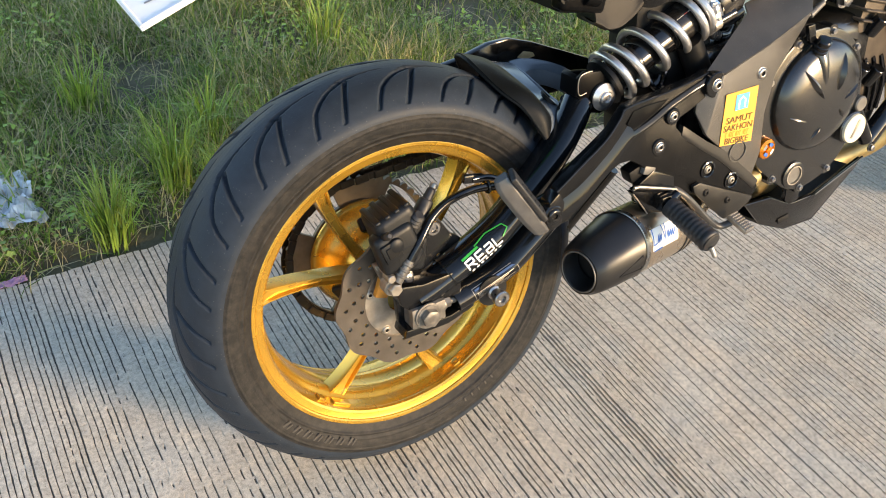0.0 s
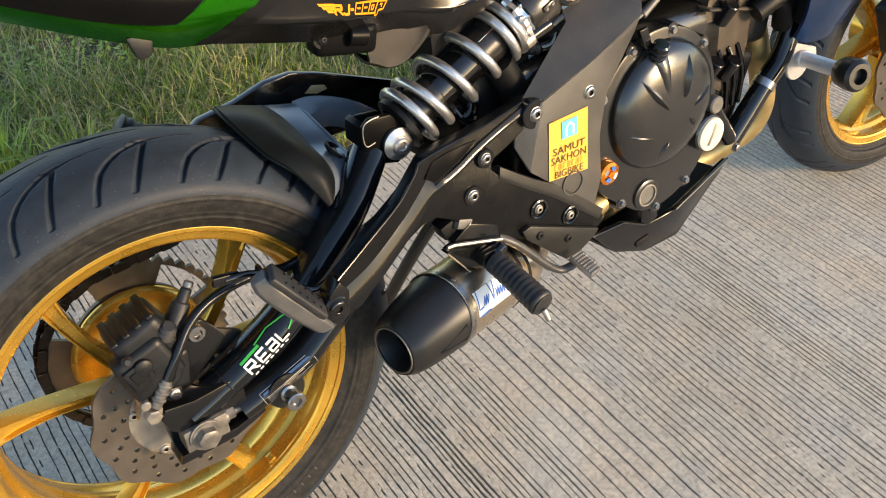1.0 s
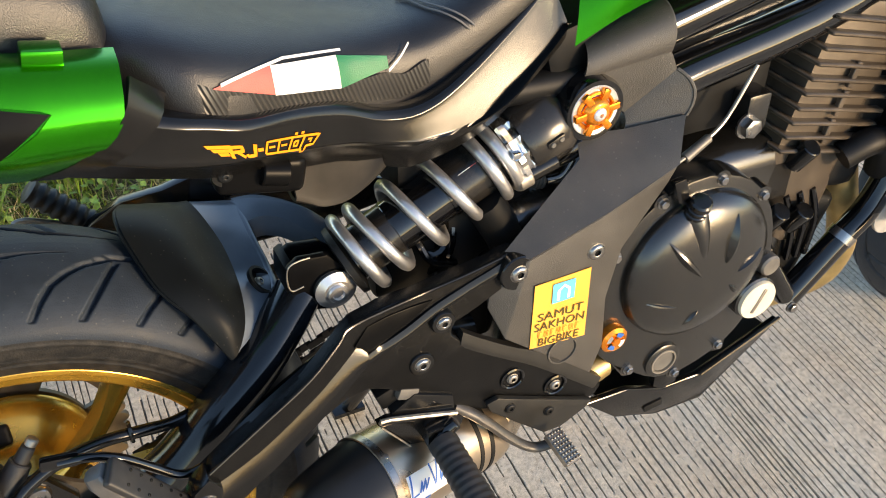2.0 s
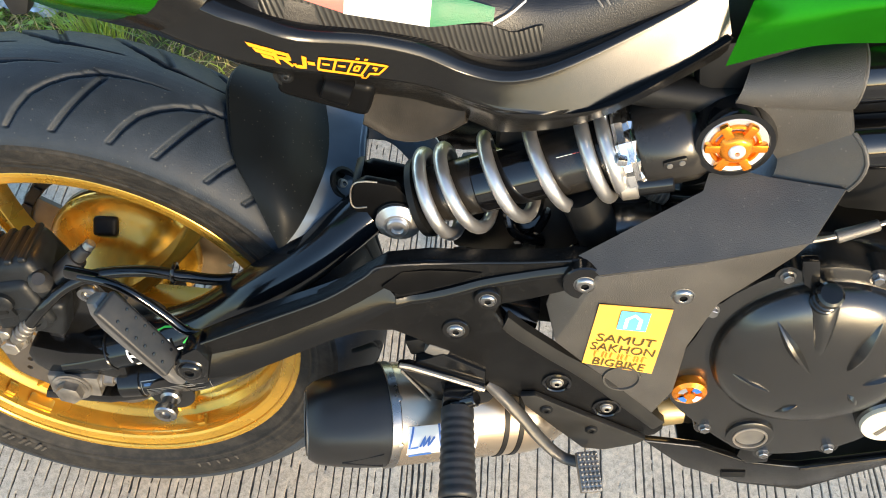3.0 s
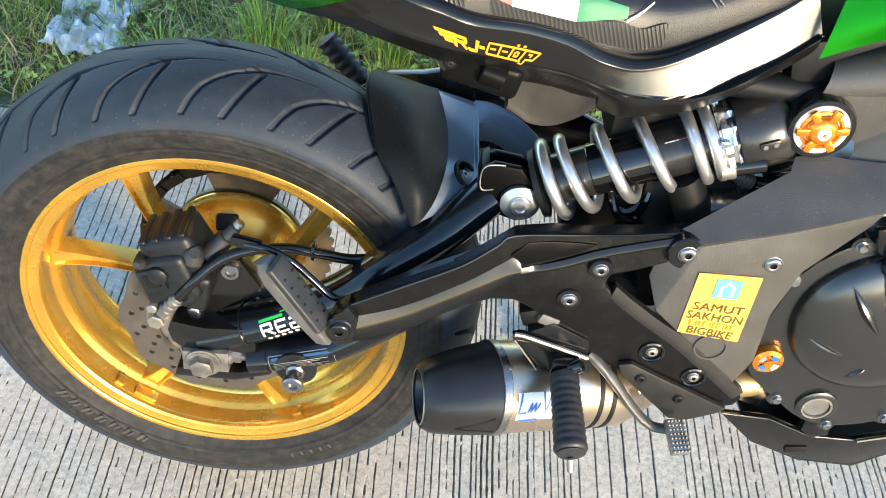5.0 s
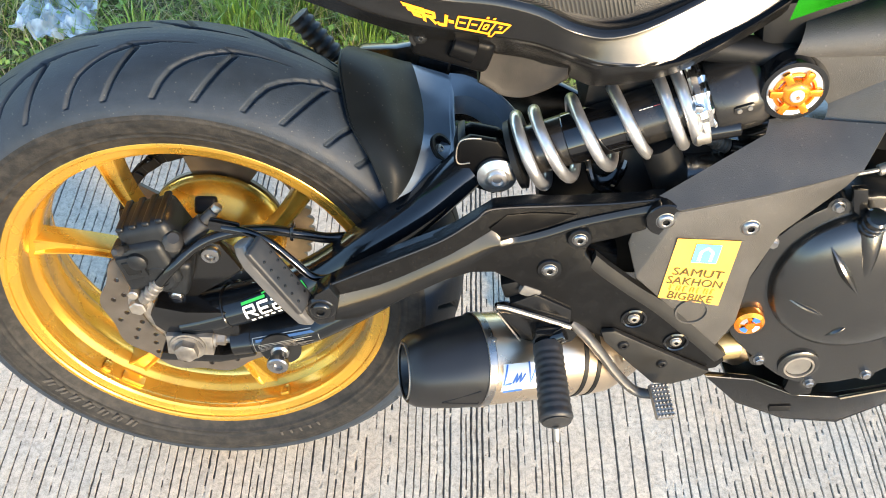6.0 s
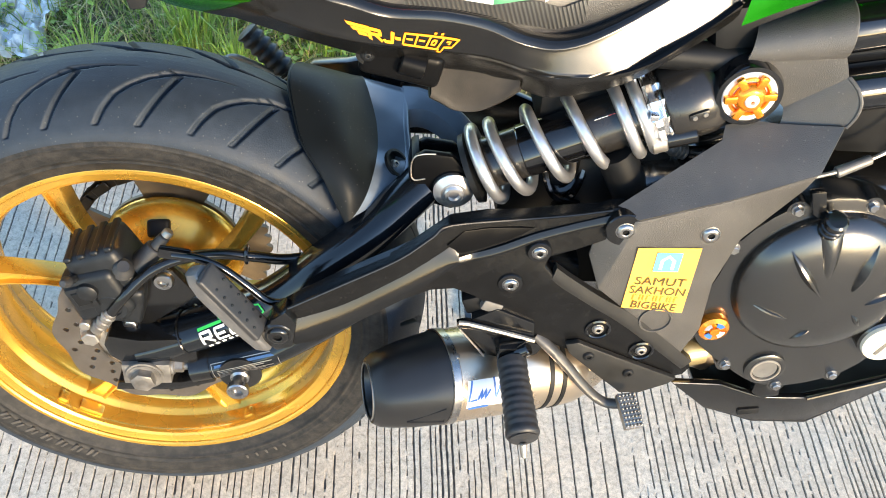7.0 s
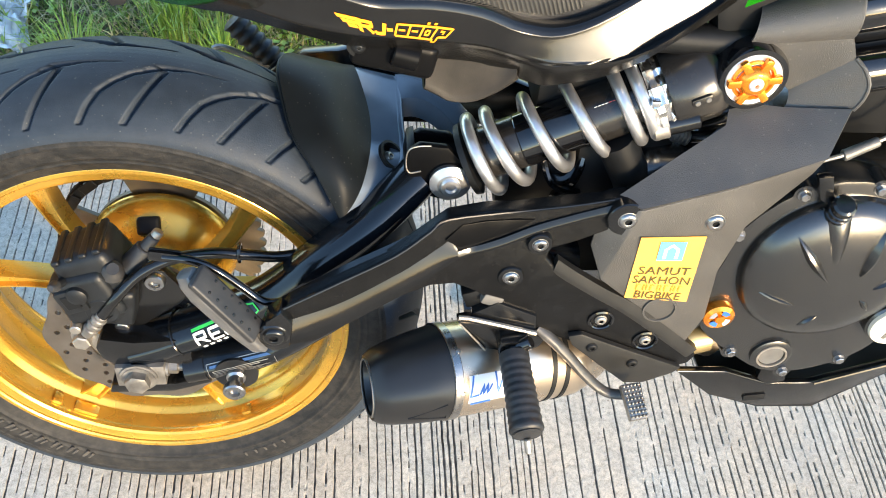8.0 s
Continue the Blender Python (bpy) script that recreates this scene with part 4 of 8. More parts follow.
part("sprocket_carrier", lathe([(0.03, 0.045), (0.066, 0.047), (0.066, 0.071), (0.03, 0.080)], RC, (0, 1, 0), 40), gold, chain_wheel)


def chain_links():
    """Links round the rear sprocket and along both runs to the front."""
    pts, pitch = [], 0.0159
    r, fr, fx, fz = 0.1195, 0.040, 0.50, 0.43
    for i in range(46):
        a = 2 * math.pi * (i + 0.5) / 46
        if not -80 < math.degrees(math.atan2(math.sin(a), math.cos(a))) < 95:
            pts.append((r * math.cos(a), 0.315 + r * math.sin(a), math.degrees(a) + 90))
    for z0, z1 in ((0.315 + 0.1195, fz + fr), (0.315 - 0.1195, fz - fr)):
        run = math.atan2(z1 - z0, fx)
        for i in range(30):
            pts.append((math.cos(run) * pitch * i + 0.008, z0 + math.sin(run) * pitch * i, math.degrees(run)))
    bm = bmesh.new()
    for i, (x, z, a) in enumerate(pts):
        w = 0.0065 if i % 2 else 0.0095
        for y in (0.075 - w, 0.075 + w):
            block((0.0225, 0.0022, 0.0125), Matrix.Translation((x, y, z)) @ pose(0, 0, 0, 0, -a, 0), 0.004, 1, into=bm)
    return bm


part("chain", chain_links(), chain_black, bike, "oily black drive chain")
# raised maker's mark on the tyre's sidewall, as plain bars
bm = bmesh.new()
for i in range(7):
    a = radians(-143 + 4.6 * i)
    for da, w, h in ((0, 0.0042, 0.017), (1.7, 0.0034, 0.012)):
        b = a + radians(da)
        block((w, 0.0022, h), Matrix.Translation((math.cos(b) * 0.2515, -0.0788, 0.315 + math.sin(b) * 0.2515)) @ pose(0, 0, 0, 0, 90 - math.degrees(b), 0) @ pose(0, 0, 0, 0, 18, 0), 0.0006, 1, into=bm)
part("tyre_marking", bm, letter_rubber, rear_wheel, "raised worn marking on the sidewall")
bm = bmesh.new()
for i in range(5):
    a = radians(-68 + 3.2 * i)
    block((0.0030, 0.0016, 0.009), Matrix.Translation((math.cos(a) * 0.2505, -0.0785, 0.315 + math.sin(a) * 0.2505)) @ pose(0, 0, 0, 0, 90 - math.degrees(a), 0), 0.0005, 1, into=bm)
part("tyre_marking", bm, letter_rubber, rear_wheel, "raised worn marking on the sidewall")

# ---- front wheel ----
FC = (1.532, 0.030, 0.302)
front_wheel = wheel_rim(FC, 0.050, "front_wheel", bike)
ft = tagged(new("tyre", tyre_mesh(0.302, 0.064, 0.2285, FC, 900, 15)), "narrower black front tyre with curved grooves")
ft.parent = front_wheel
for pair in range(3):
    for sgn in (-1, 1):
        mid = 45 + 120 * pair
        part("spoke", spoke(FC, mid + sgn * 17, mid + sgn * 30, 0.050, 0.2035, 0.028, -0.022, 0.038), gold, front_wheel, sharp=30)
part("hub", lathe([(0.02, -0.05), (0.045, -0.048), (0.05, 0.048), (0.02, 0.05)], FC, (0, 1, 0), 40), gold, front_wheel)
front_disc = part("front_brake_disc", disc_plate(FC, -0.068, 0.095, 0.138, 0.145, 60, 0.005, 12), disc_steel, bike, "drilled wave-edged front brake disc", 40)
part("carrier", lathe([(0.03, -0.066), (0.098, -0.064), (0.098, -0.060), (0.03, -0.058)], FC, (0, 1, 0), 40), gold, front_disc)
front_wheel_turn = Matrix.Translation(FC) @ pose(0, 0, 0, 4, 0, -4) @ Matrix.Translation(Vector(FC) * -1)
for ob in (front_wheel, front_disc):
    ob.matrix_basis = front_wheel_turn
fork = part("front_fork", rod((1.50, -0.095, 0.25), (1.31, -0.095, 0.74), 0.027, 0.027, 24, 0.002), black_satin, bike, "black fork leg")
cal = block((0.075, 0.05, 0.11), Matrix.Translation((1.375, -0.085, 0.40)) @ pose(0, 0, 0, 0, -25, 0), 0.010, 3)
for z in (-0.03, 0.03):
    cal = merge(cal, lathe([(0, -0.004), (0.020, -0.003), (0.022, 0.004), (0, 0.006)], (1.370 - z * 0.45, -0.112, 0.40 + z), RIGHT, 20))
front_caliper = part("front_caliper", cal, caliper_grey, bike, "dark front brake caliper on the fork")
part("pad_pin", rod((1.39, -0.12, 0.385), (1.40, -0.12, 0.35), 0.008), orange, front_caliper)
for x, z in ((1.40, 0.44), (1.43, 0.345)):
    part("bolt", hex_bolt((x, -0.112, z), 0.009), steel, front_caliper)

# ---- swingarm ----
sw = tube([(-0.004, -0.107, 0.330), (0.030, -0.107, 0.343), (0.085, -0.107, 0.369), (0.140, -0.105, 0.401), (0.195, -0.102, 0.452), (0.240, -0.094, 0.490), (0.274, -0.079, 0.519), (0.296, -0.064, 0.535)], 0.0215, 24, 6, flat=1.30)
lower_tube = tube([(0.055, -0.112, 0.312), (0.125, -0.112, 0.331), (0.185, -0.111, 0.372), (0.27, -0.108, 0.440), (0.36, -0.100, 0.470), (0.46, -0.09, 0.45)], 0.0195, 24, 5, flat=1.45)
swingarm = part("swingarm", sw, swing_black, bike, "gloss black tubular swingarm with a raised brace")
part("lower_tube", lower_tube, swing_black, swingarm, "gloss black lower tube of the swingarm")
part("end_bracket", slab([(-0.038, 0.352), (-0.032, 0.366), (0.002, 0.360), (0.048, 0.364), (0.060, 0.345), (0.060, 0.322), (0.028, 0.328), (-0.020, 0.322), (-0.034, 0.335)], -0.132, -0.100, 0.004), black_satin, swingarm)
part("lower_bracket", slab([(-0.030, 0.296), (0.040, 0.298), (0.078, 0.310), (0.078, 0.300), (0.036, 0.285), (-0.034, 0.283)], -0.136, -0.100, 0.003), black_satin, swingarm)
part("bracket_back", slab([(-0.03, 0.29), (-0.034, 0.35), (0.05, 0.35), (0.07, 0.305)], -0.112, -0.100, 0.003), black_satin, swingarm)
part("axle_block", slab([(-0.022, 0.297), (-0.022, 0.327), (0.030, 0.329), (0.030, 0.299)], -0.138, -0.112, 0.0018), zinc, swingarm, "dirty zinc axle adjuster block")
nut = lathe([(0.020, 0), (0.020, 0.0025), (0.017, 0.003), (0, 0.003)], (0.002, -0.138, 0.313), RIGHT, 28)
hex_bolt((0.002, -0.140, 0.313), 0.0135, RIGHT, 0.012, into=nut)
part("axle_nut", nut, zinc, swingarm, "worn steel axle nut")
part("adjuster_bolt", hex_bolt((0.031, -0.126, 0.316), 0.008, (1, 0, 0), 0.012, into=rod((0.03, -0.126, 0.316), (0.058, -0.126, 0.316), 0.005)), zinc, swingarm)
part("tube_end", tube([(0.052, -0.112, 0.311), (0.063, -0.112, 0.314), (0.074, -0.112, 0.317)], 0.0206, 24, 2, flat=1.45), black_satin, swingarm)
part("seam", tube([(0.047 - 0.010 * math.sin(a), -0.107 + 0.0212 * 1.36 * math.cos(a), 0.3515 + 0.0195 * math.sin(a)) for a in [2 * math.pi * i / 16 for i in range(17)]], 0.0013, 6, 1), black_satin, swingarm)
bob = lathe([(0.0235, 0.0), (0.0235, 0.0035), (0.010, 0.0045), (0.0085, 0.006)], (0.106, -0.136, 0.318), RIGHT, 28)
spool = part("stand_spool", bob, black_matt, swingarm, "black washer under a steel stand bobbin")
part("bobbin", lathe([(0.0075, 0.003), (0.0105, 0.006), (0.0105, 0.009), (0.0080, 0.011), (0.0080, 0.019), (0.0120, 0.022), (0.0120, 0.0285), (0.0105, 0.030), (0.0060, 0.030), (0.0055, 0.026), (0, 0.026)], (0.106, -0.136, 0.318), RIGHT, 24), steel, spool, "bright steel bobbin")
part("spool_stem", rod((0.106, -0.137, 0.318), (0.106, -0.118, 0.324), 0.010), black_satin, spool)


def on_tube(p0, p1, r, up, pts, width, into=None, lift=0.0006, oval=1.0):
    """A painted stroke wrapped on a tube from p0 to p1: pts are (0..1 along, degrees round)."""
    p0, p1 = Vector(p0), Vector(p1)
    w = (p1 - p0).normalized()
    s = Vector(RIGHT)
    s = (s - w * s.dot(w)).normalized()
    u = (Vector(up) - w * Vector(up).dot(w)).normalized()
    bm, prev = bmesh.new(), None
    L = (p1 - p0).length
    flat = [(a * L, radians(d) * r) for a, d in pts]
    fine = [(Vector((*flat[i], 0)).lerp(Vector((*flat[i + 1], 0)), k / 4)) for i in range(len(flat) - 1) for k in range(4)] + [Vector((*flat[-1], 0))]
    for i, q in enumerate(fine):
        t = (fine[min(i + 1, len(fine) - 1)] - fine[max(i - 1, 0)]).normalized()
        n = Vector((-t.y, t.x, 0)) * width / 2
        pair = []
        for e in (q + n, q - n):
            a = e.y / r
            o = (s * math.cos(a) + u * math.sin(a)) * (r + lift)
            o.y *= oval
            pair.append(bm.verts.new(p0 + w * e.x + o))
        if prev:
            bm.faces.new((prev[0], prev[1], pair[1], pair[0]))
        prev = pair
    return merge(into, bm)


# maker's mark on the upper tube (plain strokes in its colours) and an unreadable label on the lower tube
A0, A1 = (0.070, -0.107, 0.3615), (0.128, -0.1053, 0.3935)
mark = bmesh.new()
SHAPES = ([(0.02, 0), (0.02, 34), (0.20, 34), (0.20, 18), (0.04, 18)], [(0.10, 18), (0.22, 0)], [(0.48, 34), (0.29, 34), (0.29, 1), (0.48, 1)], [(0.30, 17), (0.45, 17)], [(0.54, 32), (0.70, 32), (0.70, 1), (0.54, 1), (0.54, 17), (0.69, 17)], [(0.78, 34), (0.78, 1), (0.95, 1)])
for shape in SHAPES:
    on_tube(A0, A1, 0.0215, (0, 0, 1), shape, 0.0027, into=mark, oval=1.36)
part("white_marking", mark, white_print, swingarm, "white sticker marking")
mark = bmesh.new()
for i in range(7):
    on_tube(A0, A1, 0.0215, (0, 0, 1), [(0.05 + i * 0.125, -12), (0.12 + i * 0.125, -12)], 0.0030, into=mark, oval=1.36)
part("white_marking", mark, white_print, swingarm, "white sticker marking")
mark = on_tube(A0, A1, 0.0215, (0, 0, 1), [(0.0, 45), (0.45, 46)], 0.0030, oval=1.36)
on_tube(A0, A1, 0.0215, (0, 0, 1), [(0.40, 54), (0.75, 62), (1.15, 50), (1.2, 30), (1.0, 14)], 0.0016, into=mark, oval=1.36)
part("green_marking", mark, green_print, swingarm, "green sticker marking")
B0, B1 = (0.078, -0.112, 0.3165), (0.150, -0.1118, 0.3425)
mark = on_tube(B0, B1, 0.0195, (0, 0, 1), [(0, 38), (1, 38)], 0.0008, oval=1.45)
on_tube(B0, B1, 0.0195, (0, 0, 1), [(0, -18), (1, -18), (1, 38)], 0.0006, into=mark, oval=1.45)
on_tube(B0, B1, 0.0195, (0, 0, 1), [(0, 38), (0, -18)], 0.0006, into=mark, oval=1.45)
for i in range(6):
    on_tube(B0, B1, 0.0195, (0, 0, 1), [(0.06, 13 - 5.5 * i), (0.9 - 0.13 * (i % 3), 13 - 5.5 * i)], 0.0008, into=mark, oval=1.45)
part("label_print", mark, worn_steel, swingarm, "small grey printed label")
part("label_print", on_tube(B0, B1, 0.0195, (0, 0, 1), [(0.04, 28), (0.96, 28)], 0.0026, oval=1.45), faded_blue, swingarm, "blue head of the printed label")

# ---- rear caliper and its hose ----
CT = Matrix.Translation((-0.026, -0.100, 0.448)) @ pose(0, 0, 0, 0, -22, 0)
caliper = part("rear_caliper", block((0.066, 0.060, 0.060), CT, 0.013, 4, taper=0.90), caliper_grey, bike, "weathered black rear brake caliper", 50)
part("outer_half", block((0.064, 0.030, 0.060), Matrix.Translation((-0.033, -0.121, 0.426)) @ pose(0, 0, 0, 0, -18, 0), 0.010, 3, taper=0.92), caliper_grey, caliper, "outer half of the caliper")
part("lower_lug", block((0.045, 0.034, 0.050), Matrix.Translation((-0.012, -0.112, 0.408)) @ pose(0, 0, 0, 0, 10, 0), 0.008, 3), caliper_grey, caliper)
for i in range(4):
    part("bridge_ridge", block((0.0085, 0.050, 0.006), CT @ Matrix.Translation((-0.0225 + 0.0150 * i, 0.0, 0.0285)), 0.0028, 3), caliper_grey, caliper)
part("face_boss", lathe([(0, -0.004), (0.0115, -0.004), (0.0105, 0.004), (0.0085, 0.0055), (0, 0.006)], (-0.040, -0.135, 0.436), RIGHT, 24), caliper_grey, caliper)
part("piston_cap", lathe([(0, 0.0), (0.020, 0.0), (0.021, 0.008), (0.016, 0.012), (0.011, 0.012), (0.010, 0.0105), (0, 0.0105)], (-0.020, -0.124, 0.412), RIGHT, 28), caliper_grey, caliper, "dusty round piston cap")
part("lug_frame", block((0.026, 0.010, 0.030), Matrix.Translation((-0.046, -0.134, 0.428)) @ pose(0, 0, 0, 0, -20, 0), 0.003, 2), caliper_grey, caliper)
# black block painted in as the pocket's shade
part("lug_pocket", block((0.016, 0.004, 0.018), Matrix.Translation((-0.046, -0.1385, 0.429)) @ pose(0, 0, 0, 0, -20, 0), 0.001, 1), dark_inner, caliper, "caliper pocket, its shade drawn as a black block")
part("pad_pin", rod((-0.050, -0.122, 0.388), (-0.050, -0.140, 0.388), 0.0062, 0.0058, 16), worn_steel, caliper)
part("guide_boot", lathe([(0.0, -0.002), (0.0105, 0.0), (0.0115, 0.004), (0.0090, 0.007), (0.0105, 0.010), (0.0080, 0.013), (0.0095, 0.016), (0.006, 0.020), (0, 0.020)], (-0.006, -0.120, 0.452), (0.25, -0.55, 0.8), 20), peg_rubber, caliper, "ribbed rubber boot")
part("bracket", slab([(-0.040, 0.372), (-0.018, 0.398), (0.020, 0.446), (0.040, 0.440), (0.062, 0.405), (0.050, 0.392), (0.024, 0.372), (0.0, 0.352), (-0.030, 0.350)], -0.106, -0.094, 0.003), black_satin, caliper)
part("pad_shim", slab([(-0.058, 0.392), (-0.040, 0.345), (-0.028, 0.345), (-0.038, 0.395)], -0.103, -0.092, 0.002), worn_steel, caliper)
part("pad", block((0.020, 0.010, 0.040), Matrix.Translation((-0.040, -0.090, 0.352)) @ pose(0, 0, 0, 0, 20, 0), 0.003), rust_orange, caliper, "orange-brown brake pad edge")
part("bleed_nipple", rod((-0.052, -0.126, 0.446), (-0.054, -0.144, 0.458), 0.0052, 0.0042), caliper_grey, caliper, "rubber-capped bleed nipple")
part("nipple_cap", rod((-0.054, -0.143, 0.457), (-0.0555, -0.153, 0.463), 0.0060, 0.0040), peg_rubber, caliper)
pin = rod((0.006, -0.108, 0.446), (0.026, -0.102, 0.470), 0.0125, 0.010, 20)
rod((0.024, -0.102, 0.468), (0.036, -0.099, 0.482), 0.0070, 0.0062, 16, into=pin)
part("slide_pin", pin, peg_rubber, caliper, "ribbed rubber slide pin boot")
part("pin_tip", rod((0.036, -0.099, 0.482), (0.041, -0.0975, 0.488), 0.0055), worn_steel, caliper)
part("bracket_bolt", lathe([(0.011, 0), (0.011, 0.004), (0.0095, 0.006), (0.0060, 0.006), (0.0050, 0.003), (0, 0.003)], (0.030, -0.106, 0.428), RIGHT, 24), steel, caliper, "bright ringed bolt")
part("bracket_bolt", hex_bolt((-0.012, -0.107, 0.364), 0.0075), steel, caliper)
part("banjo_bolt", hex_bolt((-0.046, -0.132, 0.372), 0.0095, RIGHT, 0.012, into=lathe([(0, -0.012), (0.013, -0.012), (0.013, 0.002), (0, 0.002)], (-0.046, -0.130, 0.372), RIGHT, 20)), worn_steel, caliper, "worn banjo bolt")
sleeve = rod((-0.041, -0.136, 0.380), (-0.020, -0.136, 0.408), 0.0068, 0.0062, 16)
for s in (0.25, 0.5, 0.75):
    q = Vector((-0.041, -0.136, 0.380)).lerp(Vector((-0.020, -0.136, 0.408)), s)
    rod(q, q + Vector((0.0024, 0, 0.0033)), 0.0082, 0.0082, 16, into=sleeve)
part("hose_sleeve", sleeve, zinc, caliper, "crimped steel hose end")
part("brake_hose", tube([(-0.022, -0.136, 0.405), (-0.004, -0.134, 0.430), (0.020, -0.124, 0.453), (0.050, -0.116, 0.466), (0.092, -0.110, 0.470), (0.128, -0.105, 0.463), (0.160, -0.095, 0.452), (0.22, -0.075, 0.45)], 0.0058, 12, 6), black_satin, bike, "black rubber rear brake hose")
clip = tube([(0.118, -0.105 + 0.009 * math.cos(a), 0.466 + 0.009 * math.sin(a)) for a in [2 * math.pi * i / 12 for i in range(13)]], 0.002, 6, 1)
part("hose_clip", clip, black_satin, swingarm)

# ---- footrest bracket with its passenger arm ----
def arm_bend(x, z):
    out = -0.054 * min(1, max(0, (0.345 - x) / 0.185))
    return out + 0.014 * min(1, max(0, (z - 0.478) / 0.066)) * min(1, max(0, (x - 0.27) / 0.13))


arm = slab([(0.160, 0.430), (0.160, 0.468), (0.172, 0.486), (0.219, 0.502), (0.271, 0.522), (0.303, 0.541), (0.320, 0.551), (0.392, 0.549), (0.470, 0.560), (0.478, 0.564), (0.492, 0.566), (0.504, 0.560), (0.508, 0.546), (0.501, 0.535), (0.488, 0.531), (0.450, 0.515), (0.424, 0.506), (0.421, 0.496), (0.434, 0.482), (0.520, 0.424), (0.598, 0.366), (0.606, 0.352), (0.600, 0.340), (0.584, 0.334), (0.520, 0.352), (0.462, 0.377), (0.428, 0.392), (0.391, 0.417), (0.370, 0.440), (0.352, 0.454), (0.330, 0.468), (0.306, 0.472), (0.280, 0.466), (0.240, 0.448), (0.196, 0.428)], -0.1465, -0.128, 0.0035, arm_bend, 3)
hanger = part("footrest_bracket", arm, arm_black, bike, "black footrest bracket with a long passenger arm", 30)
def chamfer(upper, lower, y_base, y_out, slope, bend=None):
    """A raised strip between two edges whose face leans back towards its upper edge."""
    up, lo = spline([(x, z, 0) for x, z in upper], 5), spline([(x, z, 0) for x, z in lower], 5)
    net = []
    for a, b in zip(up, lo):
        d = bend(0.5 * (a.x + b.x), 0.5 * (a.y + b.y)) if bend else 0.0
        deep = slope * (a - b).length
        row = [Vector((b.x, y_base + d, b.y))]
        for k in range(7):
            f = k / 6
            q = b.lerp(a, f)
            row.append(Vector((q.x, y_out + d + deep * f ** 1.15 + 0.0016 * (1 - f) ** 6, q.y)))
        net.append(row + [Vector((a.x, y_base + d, a.y))])
    bm = loft(net, closed_rows=True)
    bm.verts.ensure_lookup_table()
    bm.faces.new(bm.verts[:9])
    bm.faces.new(bm.verts[-9:][::-1])
    return bm


part("raised_rib", chamfer([(0.164, 0.478), (0.213, 0.500), (0.266, 0.520), (0.300, 0.531), (0.318, 0.528), (0.330, 0.517)], [(0.168, 0.442), (0.215, 0.448), (0.262, 0.468), (0.300, 0.487), (0.318, 0.498), (0.332, 0.506)], -0.126, -0.1555, 0.40, arm_bend), rib_black, hanger, "glossy sloping outer face of the arm", 50)
part("lower_lip", chamfer([(0.320, 0.510), (0.345, 0.513), (0.372, 0.521), (0.410, 0.536), (0.450, 0.549), (0.482, 0.560)], [(0.318, 0.500), (0.345, 0.504), (0.374, 0.512), (0.412, 0.527), (0.454, 0.541), (0.486, 0.551)], -0.132, -0.1530, 0.45, arm_bend), rib_black, hanger, "bright sloping lip below the arm's pocket", 40)
part("top_edge", tube([(x, -0.1462 + arm_bend(x, z), z) for x, z in ((0.166, 0.482), (0.219, 0.5015), (0.271, 0.5215), (0.303, 0.5405), (0.320, 0.5500), (0.392, 0.5485), (0.440, 0.5550), (0.478, 0.5630))], 0.0016, 8, 4), rib_black, hanger, "rounded top edge of the arm")
part("strut_rib", chamfer([(0.432, 0.496), (0.482, 0.460), (0.526, 0.431), (0.604, 0.364)], [(0.428, 0.480), (0.474, 0.447), (0.517, 0.417), (0.594, 0.352)], -0.138, -0.1492, 0.14, arm_bend), strut_black, hanger, "grey sloping edge of the bracket's strut", 30)
# dark plate on the face imitates the shaded pocket
part("slot", slab([(0.318, 0.528), (0.334, 0.541), (0.380, 0.541), (0.404, 0.540), (0.384, 0.529), (0.350, 0.517), (0.334, 0.515)], -0.1490, -0.143, 0.0005, arm_bend), inset_black, hanger, "arm pocket, its shade drawn as a dark plate")
for (x, z, r, y, ear) in ((0.492, 0.546, 0.0088, -0.1425, 2.25), (0.4115, 0.515, 0.0072, -0.1440, 1.75), (0.387, 0.474, 0.0076, -0.1475, 1.75)):
    part("bolt_ear", lathe([(0.0, -0.02), (r * ear, -0.02), (r * ear, -0.0012), (r * (ear - 0.13), 0.0002), (r * 1.3, 0.0004), (0, 0.0004)], (x, y, z), RIGHT, 28), black_satin, hanger)
    part("bolt", button_bolt((x, y, z), r), steel, hanger, "bright socket-head bolt")
for (x, z) in ((0.489, 0.412), (0.543, 0.380)):
    part("recess", lathe([(0.0140, -0.002), (0.0140, 0.0018), (0.0120, 0.0026), (0.0108, 0.0016), (0.0100, -0.004), (0, -0.004)], (x, -0.1470, z), RIGHT, 28), black_gloss, hanger, "dark bolt recess")
    part("recessed_bolt", button_bolt((x, -0.1475, z), 0.0058, h=0.003), worn_steel, hanger, "bolt in a dark recess")
# the grey plate below it, behind the brake pedal
lower = part("heel_plate", slab([(0.456, 0.394), (0.470, 0.397), (0.519, 0.374), (0.590, 0.342), (0.582, 0.333), (0.552, 0.317), (0.530, 0.317), (0.517, 0.329), (0.498, 0.346), (0.477, 0.366), (0.462, 0.380)], -0.1545, -0.1475, 0.002), strut_black, bike, "black lower bracket plate behind the brake pedal")
for x, z in ((0.484, 0.377), (0.533, 0.351)):
    part("bolt", button_bolt((x, -0.1550, z), 0.0058), dark_inner, lower)

# ---- passenger footpeg, folded up ----
P0, P1 = Vector((0.148, -0.203, 0.447)), Vector((0.093, -0.199, 0.527))
along = (P1 - P0).normalized()
face = Vector((0.80, -0.40, 0.45))
face = (face - along * face.dot(along)).normalized()
peg_pose = Matrix.Identity(4)
